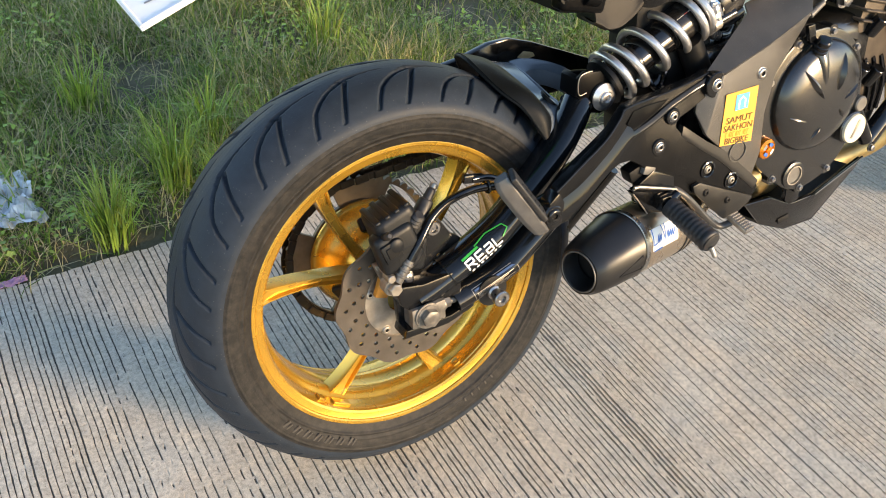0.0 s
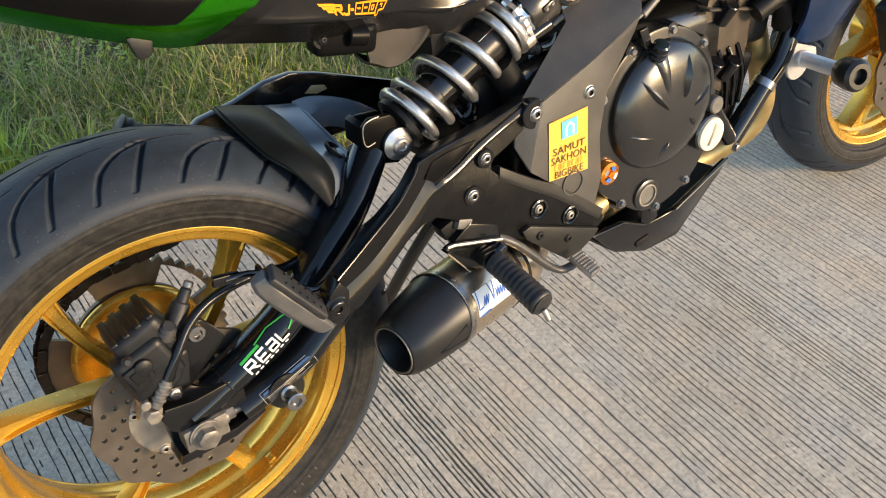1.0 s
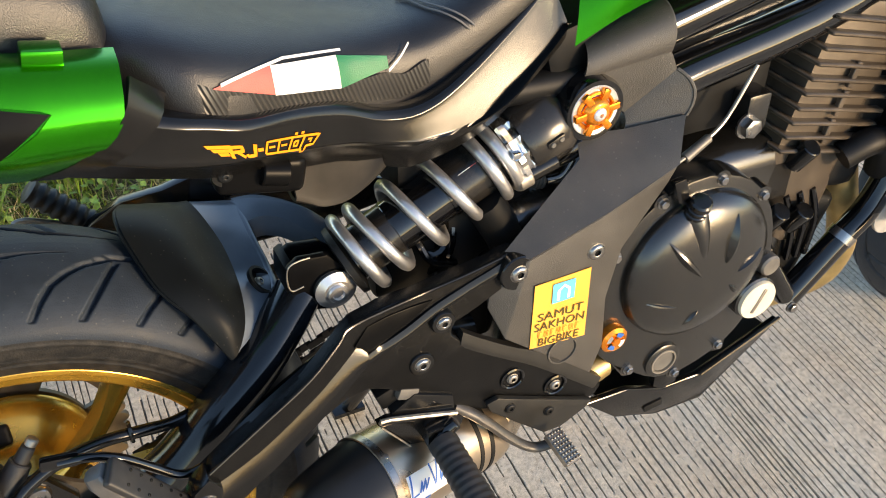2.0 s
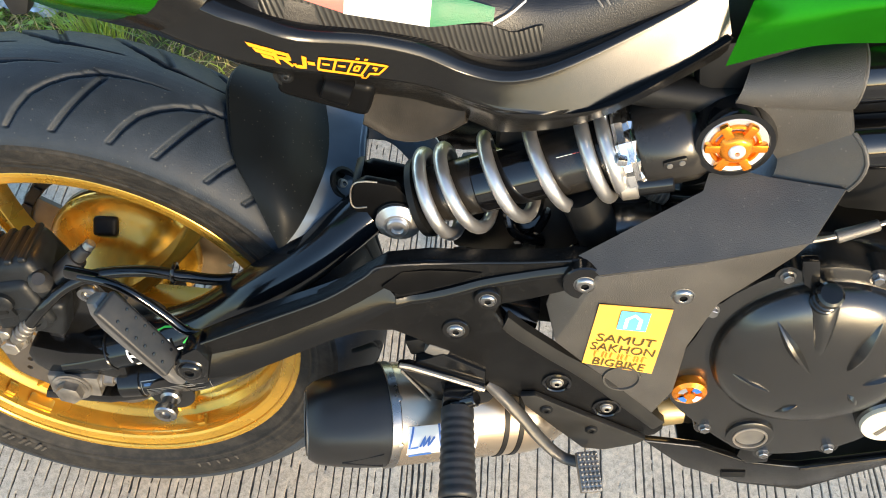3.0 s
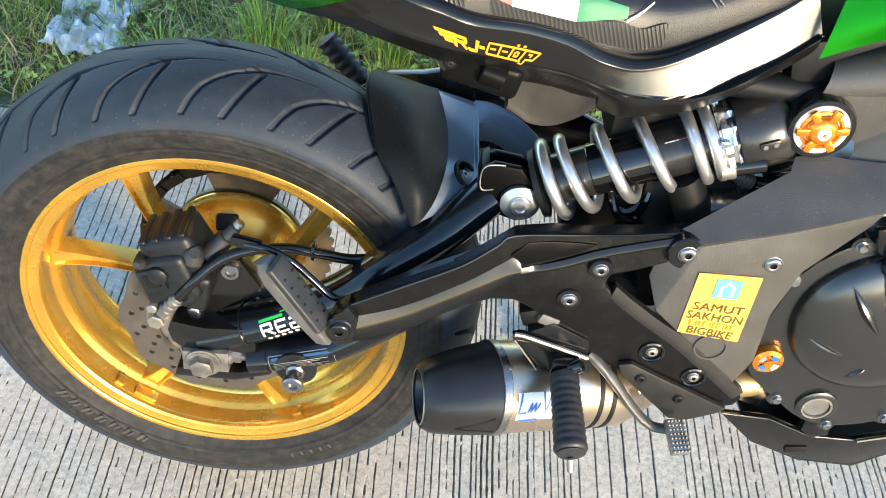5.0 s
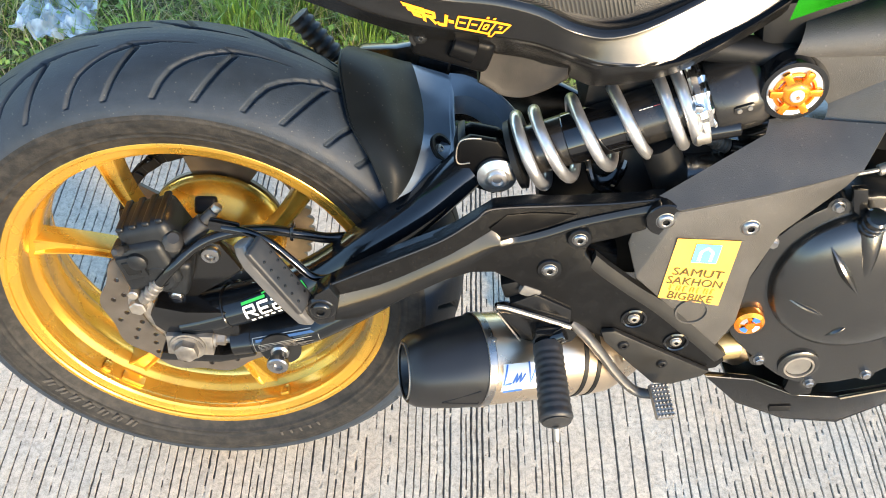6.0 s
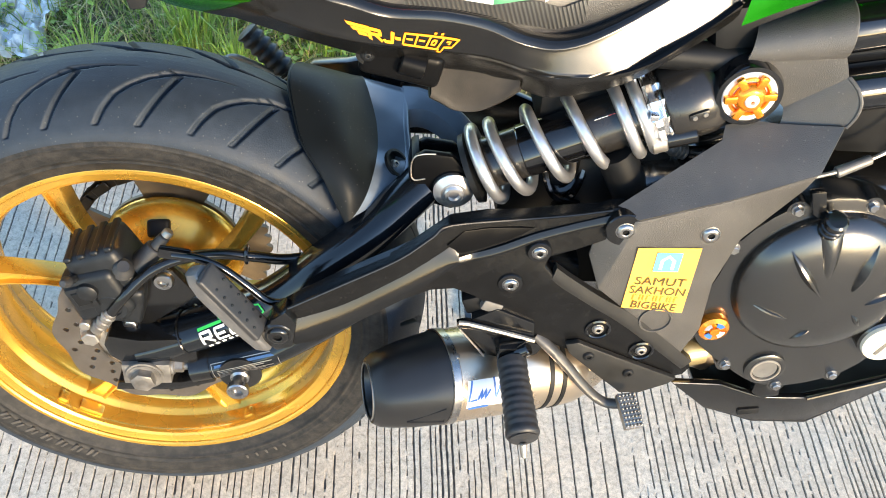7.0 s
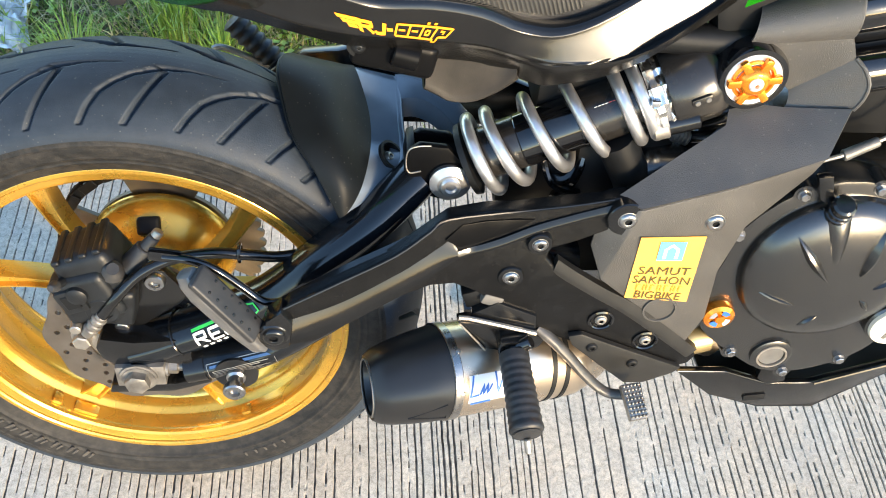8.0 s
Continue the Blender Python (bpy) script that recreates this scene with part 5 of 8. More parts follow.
for i, a in enumerate((along, face.cross(along), face)):
    peg_pose.col[i] = (*a, 0)
peg_pose.translation = P0
LP = (P1 - P0).length
blade = bmesh.new()
rows = []
for s, half, deep in ((-0.12, 0.007, 0.008), (-0.06, 0.0105, 0.0105), (0.10, 0.0115, 0.012), (0.35, 0.0135, 0.013), (0.80, 0.0140, 0.013), (0.95, 0.0115, 0.012), (1.05, 0.007, 0.009)):
    rows.append([peg_pose @ Vector((s * LP, y * half, -0.008 + z * deep * 1.3)) for y, z in ((-1, 0.35), (-0.8, 0.5), (0.8, 0.5), (1, 0.35), (0.92, -0.6), (0.5, -1.0), (-0.5, -1.0), (-0.92, -0.6))])
blade = loft(rows, closed_rows=True)
blade.verts.ensure_lookup_table()
blade.faces.new(blade.verts[:8])
blade.faces.new(blade.verts[-8:][::-1])
passenger_peg = part("passenger_footpeg", soften(blade, 0.0016, 25, 2), peg_alloy, bike, "cast alloy passenger footpeg folded up, with a studded rubber pad", 28)
rubber_pad = part("rubber_pad", block((LP * 0.90, 0.0255, 0.0080), peg_pose @ Matrix.Translation((LP * 0.58, 0.0025, 0.0040)), 0.0030, 3), peg_rubber, passenger_peg, "black rubber tread pad", 50)
for i in range(6):
    for sidew in (-0.0065, 0.0065):
        q = peg_pose @ Vector((LP * (0.26 + 0.115 * i), 0.0015 + sidew, 0.0079))
        part("tread_stud", lathe([(0.0016, -0.001), (0.0014, 0.0009), (0, 0.0011)], q, face, 8), black_satin, rubber_pad)
for s in (0.22, 0.52):
    part("blade_hole", lathe([(0.0042, -0.002), (0.0042, 0.0006), (0.0030, 0.0008), (0.0028, -0.001), (0, -0.001)], peg_pose @ Vector((LP * s, -0.0128, -0.010)), peg_pose.to_3x3() @ Vector((0, -1, -0.25)), 16), dark_inner, passenger_peg)
part("pivot_bolt", button_bolt((0.158, -0.207, 0.455), 0.0105, into=lathe([(0.015, -0.014), (0.0155, -0.001), (0.013, 0.001), (0, 0.001)], (0.158, -0.207, 0.455), RIGHT, 24)), black_satin, passenger_peg, "dark pivot bolt")
part("clevis", slab([(0.142, 0.446), (0.152, 0.474), (0.166, 0.486), (0.176, 0.470), (0.172, 0.438), (0.156, 0.432)], -0.207, -0.184, 0.003), black_satin, passenger_peg)
part("peg_guard", tube([(0.058, -0.166, 0.518), (0.082, -0.167, 0.515), (0.104, -0.168, 0.504), (0.127, -0.169, 0.482), (0.146, -0.172, 0.466), (0.165, -0.176, 0.470), (0.200, -0.176, 0.488)], 0.0042, 10, 6), black_gloss, hanger, "thin black guard rail over the peg")
part("guard_tip", block((0.03, 0.008, 0.012), Matrix.Translation((0.060, -0.164, 0.518)) @ pose(0, 0, 0, 0, 10, 0), 0.003), black_gloss, hanger)

# ---- rider's footpeg, heel guard and brake pedal ----
GUARD = Matrix.Translation((0.003, 0.0125, -0.017))


def moved(bm, m):
    bm.transform(m)
    return bm


stay = part("footpeg_stay", slab([(0.352, 0.424), (0.378, 0.440), (0.420, 0.420), (0.422, 0.398), (0.412, 0.372), (0.396, 0.358), (0.384, 0.360), (0.376, 0.378), (0.356, 0.404)], -0.150, -0.132, 0.003), black_satin, bike, "black footpeg stay plate")
part("heel_guard", moved(slab([(0.333, 0.438), (0.344, 0.441), (0.418, 0.419), (0.420, 0.412), (0.414, 0.410), (0.348, 0.430), (0.338, 0.430)], -0.1660, -0.158, 0.002), GUARD), black_satin, stay, "black heel guard")
part("guard_edge", moved(tube([(0.336, -0.167, 0.4385), (0.345, -0.1675, 0.4405), (0.418, -0.1675, 0.4170)], 0.0026, 8, 2), GUARD), worn_steel, stay, "bright edge of the guard")
# pale tube imitates light caught along the black plate's edge
part("lit_plate_edge", moved(tube([(0.337, -0.165, 0.430), (0.358, -0.1655, 0.402), (0.378, -0.166, 0.374)], 0.0011, 8, 3), GUARD), worn_steel, stay, "lit edge of the plate, drawn as a thin pale tube")
part("guard_plate", moved(slab([(0.334, 0.432), (0.350, 0.432), (0.416, 0.411), (0.430, 0.404), (0.425, 0.392), (0.396, 0.370), (0.378, 0.373), (0.356, 0.404)], -0.164, -0.152, 0.002), GUARD), black_satin, stay)
part("spring_clip", block((0.022, 0.020, 0.014), Matrix.Translation((0.372, -0.138, 0.440)) @ pose(0, 0, 0, 0, 20, 0), 0.003), cast_alloy, stay)
part("switch_body", block((0.030, 0.024, 0.022), Matrix.Translation((0.358, -0.128, 0.436)) @ pose(0, 0, 0, 0, -20, 0), 0.004), dark_inner, stay)
K0, K1 = Vector((0.397, -0.168, 0.386)), Vector((0.404, -0.252, 0.362))
core = rod(K0 + Vector((0, 0.012, 0.004)), K0.lerp(K1, 0.3), 0.011, 0.010)
block((0.030, 0.020, 0.024), Matrix.Translation(K0 + Vector((0, 0.008, 0.004))), 0.004, into=core)
rider_peg = part("rider_footpeg", core, black_satin, bike, "black rider's footpeg with a ribbed rubber")
ridges = []
n = 40
for i in range(n + 1):
    s = i / n
    ridges.append((0.0158 + 0.0022 * s - 0.0010 * (0.5 - 0.5 * math.cos(s * 2 * math.pi * 11)) * (0.1 < s < 0.92) - (0.006 * max(0, (s - 0.95) / 0.05) ** 2), s * (K1 - K0).length * 1.0))
part("peg_rubber", lathe([(0.006, 0.0)] + ridges + [(0, ridges[-1][1])], K0.lerp(K1, 0.03), K1 - K0, 24), peg_rubber, rider_peg, "black rubber with raised ribs", 60)
part("end_plate", lathe([(0, 0), (0.0150, 0), (0.0152, 0.0008), (0.0140, 0.0016), (0, 0.0016)], K1 + (K1 - K0).normalized() * 0.002, K1 - K0, 24), peg_rubber, rider_peg, "rubber end plate")
part("feeler", rod(K1 + Vector((0.001, -0.002, -0.008)), K1 + Vector((0.003, -0.010, -0.022)), 0.0040, 0.0034, 12), worn_steel, rider_peg, "pale feeler pin")
part("pivot_clip", rod((0.402, -0.166, 0.392), (0.414, -0.168, 0.402), 0.0085, 0.0075, 14), black_gloss, rider_peg)
pedal = part("brake_pedal", tube([(0.424, -0.142, 0.396), (0.442, -0.150, 0.383), (0.462, -0.155, 0.362), (0.479, -0.160, 0.342), (0.498, -0.164, 0.323), (0.512, -0.168, 0.316), (0.526, -0.174, 0.321)], lambda s: 0.0062 - 0.0014 * s, 12, 5, flat=1.3), lever_alloy, bike, "worn alloy brake pedal lever")
tip_pose = Matrix.Translation((0.534, -0.186, 0.3235)) @ pose(0, 0, 0, 0, 8, 0) @ pose(0, 0, 0, 22, 0, 0) @ pose(0, 0, 0, 0, 0, 14)
tip = block((0.022, 0.040, 0.008), tip_pose, 0.002)
for i in range(5):
    for j in range(8):
        block((0.0026, 0.0030, 0.004), tip_pose @ Matrix.Translation((-0.0086 + 0.0043 * i, -0.0172 + 0.0049 * j, 0.0050)), 0.0008, 1, into=tip)
part("pedal_tread", tip, worn_steel, pedal, "knurled bright tread of the pedal")

# ---- shock absorber ----
L, U = Vector((0.324, -0.066, 0.548)), Vector((0.592, -0.064, 0.676))
axis = (U - L).normalized()
front = (Vector(RIGHT) - axis * axis.dot(Vector(RIGHT))).normalized()
over = axis.cross(front)
if over.z < 0:
    over = -over
LEN = (U - L).length
damper = rod(L + axis * LEN * 0.47, L + axis * LEN * 0.72, 0.0292, 0.0292, 40)
rod(L + axis * 0.02, L + axis * LEN * 0.30, 0.0265, 0.0265, 40, into=damper)
shock = part("shock_absorber", damper, damper_grey, bike, "side-mounted black shock absorber with a bare silver spring")
turn_at = [(-0.9, 0.085), (0.0, 0.118), (1.0, 0.185), (2.0, 0.322), (3.0, 0.459), (4.0, 0.607), (5.0, 0.664), (5.7, 0.690)]


def spring_place(k):
    for (k0, t0), (k1, t1) in zip(turn_at, turn_at[1:]):
        if k <= k1:
            f = (k - k0) / (k1 - k0)
            f = f * f * (3 - 2 * f) * 0.3 + f * 0.7
            return t0 + (t1 - t0) * f
    return turn_at[-1][1]


coil = []
for i in range(0, 6 * 28):
    k = -0.40 + 6.0 * i / (6 * 28 - 1)
    a = 2 * math.pi * (k + 0.0)
    coil.append(L + axis * (LEN * spring_place(k)) + (over * math.cos(a) + front * math.sin(a)) * 0.0385)
part("damper_sleeve", lathe([(0.02, 0), (0.0268, 0), (0.0272, 0.001), (0.0272, 0.058), (0.0284, 0.0585), (0.0284, 0.0625), (0.02, 0.063)], L + axis * LEN * 0.26, axis, 40), black_gloss, shock, "polished black sleeve of the damper", 20)
print_at = [L + axis * (LEN * (0.525 + 0.012 * k)) for k in range(9)]
for k, q in enumerate(print_at):
    d = front * math.cos(radians(48)) + over * math.sin(radians(48))
    part("print", block((0.0030, 0.0006, 0.0036 if k % 3 else 0.0022), Matrix.Translation(q + d * 0.0293) @ pose(0, 0, 0, 48, -25, 0), 0.0002, 1), flag_red if k in (4, 5) else white_print, shock, "unreadable small print")
part("spring", tube(coil, 0.0062, 14, 0), spring_steel, shock, "bare silver coil spring", 60)
part("lower_seat", lathe([(0.024, 0), (0.036, 0.002), (0.037, 0.008), (0.026, 0.012), (0.024, 0.016)], L + axis * 0.018, axis, 32), dark_inner, shock)
part("eye", rod(L + Vector((0, 0.022, 0)), L + Vector((0, -0.022, 0)), 0.019, 0.019, 24), dark_inner, shock)
part("collar", lathe([(0.024, 0), (0.0405, 0.0), (0.0425, 0.003), (0.0420, 0.009), (0.0385, 0.011), (0.0400, 0.014), (0.0375, 0.018), (0.024, 0.019)], L + axis * LEN * 0.690, axis, 44, wave=lambda a, r, h: 0.0012 * math.sin(a * 13) + 0.0008 * math.sin(a * 29 + h * 400)), collar_alloy, shock, "dented bright adjuster collar", 20)
body = lathe([(0.020, 0), (0.0400, 0.001), (0.0410, 0.004), (0.0410, 0.040), (0.0390, 0.044), (0.0360, 0.050), (0.020, 0.052)], L + axis * LEN * 0.745, axis, 40)
part("reservoir", body, damper_grey, shock, "black upper shock body")
q = L + axis * (LEN * 0.835) + front * 0.0405 + over * 0.004
part("slot_tab", block((0.020, 0.006, 0.0085), Matrix.Translation(q) @ pose(0, 0, 0, 0, -25, 0), 0.003, 2), damper_grey, shock, "small slotted tab")
for s in (-0.005, 0.005):
    part("slot_hole", rod(q + axis * s + front * 0.002, q + axis * s + front * 0.0040, 0.0026), cast_alloy, shock)
for a in (-30, 25):
    d = (front * math.cos(radians(a)) + over * math.sin(radians(a)) if a > 0 else over)
    part("collar_tooth", block((0.008, 0.008, 0.006), Matrix.Translation(L + axis * LEN * 0.70 + d * 0.043), 0.001), collar_alloy, shock)
for hose, ends, r in (((0.536, -0.066, 0.5955), (0.562, -0.066, 0.5870), 0.0075), ((0.548, -0.052, 0.6040), (0.572, -0.052, 0.6050), 0.0078)):
    p, w = Vector(hose), (Vector(ends) - Vector(hose))
    steps = [(0.0, 0.0), (r * 0.8, 0.0), (r * 0.86, 0.006)]
    for k in range(4):
        h0 = 0.008 + 0.0045 * k
        steps += [(r * 0.9, h0), (r * 1.06, h0 + 0.0008), (r * 1.06, h0 + 0.0024), (r * 0.9, h0 + 0.0032)]
    part("hose_fitting", lathe(steps + [(0, 0.028)], p, w, 24), caliper_grey if r > 0.0076 else fitting_grey, shock, "ribbed hose fitting", 20)
part("damper_hose", tube([(0.560, -0.066, 0.588), (0.580, -0.062, 0.586), (0.600, -0.050, 0.596)], 0.0080, 16, 5), black_gloss, shock, "black hose from the fitting")
part("damper_hose", tube([(0.570, -0.052, 0.605), (0.586, -0.052, 0.6075), (0.612, -0.046, 0.612)], 0.0150, 20, 5), black_satin, shock, "thick black hose boot")
loom = part("wiring_loom", tube([(0.440, -0.060, 0.440), (0.470, -0.058, 0.478), (0.474, -0.060, 0.495), (0.482, -0.058, 0.530), (0.484, -0.048, 0.575)], 0.0062, 12, 5), black_satin, bike, "black cables below the shock absorber")
part("cable", tube([(0.474, -0.068, 0.488), (0.480, -0.069, 0.505), (0.489, -0.068, 0.521), (0.503, -0.066, 0.529)], 0.0026, 8, 5), black_gloss, loom)
part("cable", tube([(0.462, -0.052, 0.470), (0.470, -0.050, 0.492), (0.482, -0.050, 0.508), (0.492, -0.050, 0.520), (0.490, -0.046, 0.560)], 0.0042, 10, 5), black_gloss, loom)
part("cable", tube([(0.430, -0.058, 0.570), (0.470, -0.060, 0.566), (0.500, -0.062, 0.572), (0.530, -0.060, 0.588)], 0.0016, 8, 5), fitting_grey, loom, "thin grey line")
for q in ((0.446, -0.075, 0.498), (0.458, -0.075, 0.496)):
    part("clip_ring", lathe([(0.0038, -0.002), (0.0062, -0.002), (0.0062, 0.002), (0.0038, 0.002), (0.0038, -0.002)], q, (0.3, -0.9, 0.3), 20), fitting_grey, loom, "small grey clip")
part("inner_guard", block((0.050, 0.060, 0.060), Matrix.Translation((0.458, 0.010, 0.478)) @ pose(0, 0, 0, 20, -25, 0), 0.020, 4), swing_black, bike, "glossy black guard behind the shock")
mount = slab([(0.283, 0.553), (0.283, 0.579), (0.294, 0.587), (0.322, 0.584), (0.346, 0.556), (0.342, 0.530), (0.326, 0.518), (0.306, 0.524)], -0.084, -0.075, 0.003)
slab([(0.284, 0.550), (0.286, 0.572), (0.296, 0.578), (0.326, 0.574), (0.344, 0.556), (0.342, 0.536), (0.326, 0.524), (0.306, 0.530)], -0.050, -0.040, 0.003, into=mount)
slab([(0.280, 0.552), (0.282, 0.578), (0.290, 0.582), (0.290, 0.552)], -0.082, -0.042, 0.003, into=mount)
clevis = part("shock_clevis", mount, inset_black, swingarm, "black clevis that holds the shock")
part("clevis_edge", tube([(0.305, -0.085, 0.5875), (0.2945, -0.085, 0.5870), (0.2857, -0.085, 0.5840), (0.282, -0.085, 0.5760), (0.2822, -0.085, 0.5615), (0.286, -0.085, 0.5550), (0.2965, -0.085, 0.5570)], 0.0008, 8, 4), worn_steel, clevis, "thin bright outline of the clevis")
part("bolt_sleeve", rod((0.3255, -0.080, 0.5460), (0.3255, -0.0890, 0.5460), 0.019, 0.019, 28), black_gloss, clevis)
head = lathe([(0.0100, -0.002), (0.0100, 0.0022), (0.0088, 0.0036), (0.0058, 0.0040), (0.0052, 0.0030), (0.0048, 0.0012), (0, 0.0010)], (0.3255, -0.0945, 0.5460), RIGHT, 6 * 5)
part("shock_bolt", merge(head, lathe([(0, 0), (0.0205, 0.0), (0.0205, 0.0016), (0.0130, 0.0060), (0.0108, 0.0062), (0, 0.0062)], (0.3255, -0.0885, 0.5460), RIGHT, 36)), spring_steel, clevis, "bright conical washer and bolt", 20)

# ---- rear hugger over the tyre ----
# rows run from the low right corner over the crown to the left; each goes from the rear lip to the front edge
HUG = [[(0.219, -0.0980, 0.509), (0.221, -0.0975, 0.511), (0.224, -0.0965, 0.513), (0.227, -0.0945, 0.514)],
       [(0.196, -0.0800, 0.551), (0.219, -0.0870, 0.544), (0.236, -0.0800, 0.530), (0.252, -0.0740, 0.521)],
       [(0.174, -0.0550, 0.573), (0.212, -0.0620, 0.566), (0.243, -0.0480, 0.5365), (0.277, -0.0460, 0.5285)],
       [(0.162, -0.0200, 0.592), (0.207, -0.0220, 0.579), (0.246, -0.0120, 0.5385), (0.281, -0.0120, 0.5315)],
       [(0.156, 0.0100, 0.605), (0.205, 0.0120, 0.585), (0.244, 0.0200, 0.5500), (0.279, 0.0200, 0.5410)],
       [(0.160, 0.0450, 0.601), (0.203, 0.0480, 0.585), (0.236, 0.0520, 0.5640), (0.278, 0.0520, 0.5490)],
       [(0.180, 0.0740, 0.575), (0.210, 0.0800, 0.568), (0.230, 0.0800, 0.5660), (0.275, 0.0800, 0.5545)],
       [(0.219, 0.0980, 0.509), (0.224, 0.0990, 0.525), (0.232, 0.0980, 0.5450), (0.272, 0.0980, 0.5400)]]
lobe_rows = smooth_rows([r[:3] for r in HUG], 5, 5)
cheek_rows = smooth_rows([r[2:] for r in HUG], 5, 5)
hugger = part("rear_hugger", loft(cheek_rows, thick=-0.003), hugger_plastic, bike, "black plastic hugger over the rear tyre, sky sheen painted in", 50)
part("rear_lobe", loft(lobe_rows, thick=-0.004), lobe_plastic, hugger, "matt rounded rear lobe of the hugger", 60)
part("lip_edge", tube([r[0] for r in HUG], 0.0024, 8, 6), lobe_plastic, hugger)
hp = Vector((0.267, -0.033, 0.5335))
hn = Vector((0.66, -0.22, 0.72)).normalized()
part("bolt_well", lathe([(0.0165, -0.001), (0.0168, 0.0030), (0.0138, 0.0034), (0.0130, -0.003), (0, -0.003)], hp + hn * 0.003, hn, 24), dark_inner, hugger, "dark recessed bolt hole")
part("well_bolt", button_bolt(hp + hn * 0.001, 0.0055, hn, 0.003), worn_steel, hugger)
# flange along the front edge, and the arch from it to the shock
edge_pts = [Vector(r[3]) for r in HUG[1:7]]
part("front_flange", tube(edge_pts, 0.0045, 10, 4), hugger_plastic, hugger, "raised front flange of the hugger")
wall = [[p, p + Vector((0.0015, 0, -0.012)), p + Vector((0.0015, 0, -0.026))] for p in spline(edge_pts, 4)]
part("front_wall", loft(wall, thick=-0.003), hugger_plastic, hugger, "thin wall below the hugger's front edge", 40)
# bridge from the far corner of the front edge round to the shock
over_edge = spline([(0.275, 0.081, 0.5550), (0.293, 0.075, 0.5575), (0.310, 0.066, 0.5560), (0.328, 0.053, 0.5520), (0.345, 0.038, 0.5450), (0.362, 0.018, 0.5330)], 4)
near_edge = spline([(0.280, 0.050, 0.5485), (0.296, 0.052, 0.5495), (0.311, 0.047, 0.5480), (0.325, 0.036, 0.5440), (0.338, 0.022, 0.5370), (0.350, 0.004, 0.5260)], 4)
bridge = [[b + Vector((-0.002, -0.001, -0.022)), b, a.lerp(b, 0.5) + Vector((0, 0, 0.0012)), a, a + Vector((0.002, 0.003, -0.020))] for a, b in zip(over_edge, near_edge)]
# bridge and edge share the hugger's painted sky sheen
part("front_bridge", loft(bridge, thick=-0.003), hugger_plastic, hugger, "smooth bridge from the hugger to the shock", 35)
part("bridge_edge", tube([a + Vector((0.001, 0.001, 0.001)) for a in over_edge], 0.0030, 8, 1), hugger_plastic, hugger, "rounded edge of the bridge, painted as sky-lit")

# ---- grey side cover on the frame ----
def panel(faces, thick, edge=0.003, mat=None, name="", parent=None, label=""):
    """Flat facets that share edges, thickened inwards, their outer edges rounded."""
    bm = bmesh.new()
    for f in faces:
        bm.faces.new([bm.verts.new(p) for p in f])
    bmesh.ops.remove_doubles(bm, verts=bm.verts, dist=0.0008)
    bmesh.ops.recalc_face_normals(bm, faces=bm.faces)
    if sum(f.normal.y * f.calc_area() for f in bm.faces) > 0:
        bmesh.ops.reverse_faces(bm, faces=bm.faces)
    bmesh.ops.solidify(bm, geom=bm.faces[:], thickness=thick)
    soften(bm, edge, 14, 3)
    return part(name, bm, mat, parent, label, 30)


c0, c1, c2, c3 = (0.470, -0.128, 0.552), (0.503, -0.1445, 0.560), (0.583, -0.1485, 0.592), (0.658, -0.151, 0.6285)
b0, b1, b2, b3, b4, b5, b6 = (0.652, -0.1470, 0.608), (0.608, -0.1465, 0.542), (0.596, -0.1465, 0.481), (0.600, -0.1465, 0.415), (0.588, -0.1465, 0.375), (0.478, -0.1465, 0.470), (0.464, -0.132, 0.505)
side_cover = panel([[c1, c2, b1, b2, b5], [b2, b3, b4, b5], [c2, c3, b0, b1], [c1, b5, b6, c0]], 0.010, 0.002, grey_plastic, "side_cover", bike, "grey textured frame cover with a sharp crease")
# the sloping upper facet, from the crease up to the plug and the lower frame tube
facet_top = [(0.4826, -0.126, 0.5600), (0.530, -0.113, 0.5930), (0.5785, -0.100, 0.6265), (0.5817, -0.089, 0.6370), (0.604, -0.091, 0.6450), (0.627, -0.100, 0.6480), (0.652, -0.114, 0.6570), (0.6765, -0.1275, 0.6660)]
facet_low = [c1, (0.535, -0.1461, 0.5728), (0.575, -0.1481, 0.5888), c2, (0.604, -0.1492, 0.6015), (0.622, -0.1498, 0.6100), (0.640, -0.1504, 0.6193), c3]
facet = [[Vector(a).lerp(Vector(b), f) for f in (0, 0.04, 0.25, 0.5, 0.75, 0.96, 1)] for a, b in zip(facet_top, facet_low)]
part("upper_facet", loft(facet, thick=-0.004), grey_plastic, side_cover, "smooth sloping upper face of the cover", 25)


def ruled(near, far, steps=8):
    """A clean skin of straight lines from one profile to another."""
    return [[Vector(a).lerp(Vector(b), i / steps) for a, b in zip(near, far)] for i in range(steps + 1)]


lower_near = [(0.6285, -0.0940, 0.6640), (0.6290, -0.0960, 0.6605), (0.6290, -0.0978, 0.6565), (0.6285, -0.0990, 0.6520), (0.6270, -0.1000, 0.6480)]
lower_far = [(0.6684, -0.1140, 0.7105), (0.6760, -0.1215, 0.7040), (0.6820, -0.1265, 0.6920), (0.6810, -0.1285, 0.6780), (0.6765, -0.1275, 0.6660)]
part("lower_sleeve", loft(ruled(spline(lower_near, 4), spline(lower_far, 4)), thick=-0.004), grey_plastic, side_cover, "sleeve round the lower frame tube", 40)
upper_near, upper_far = [], []
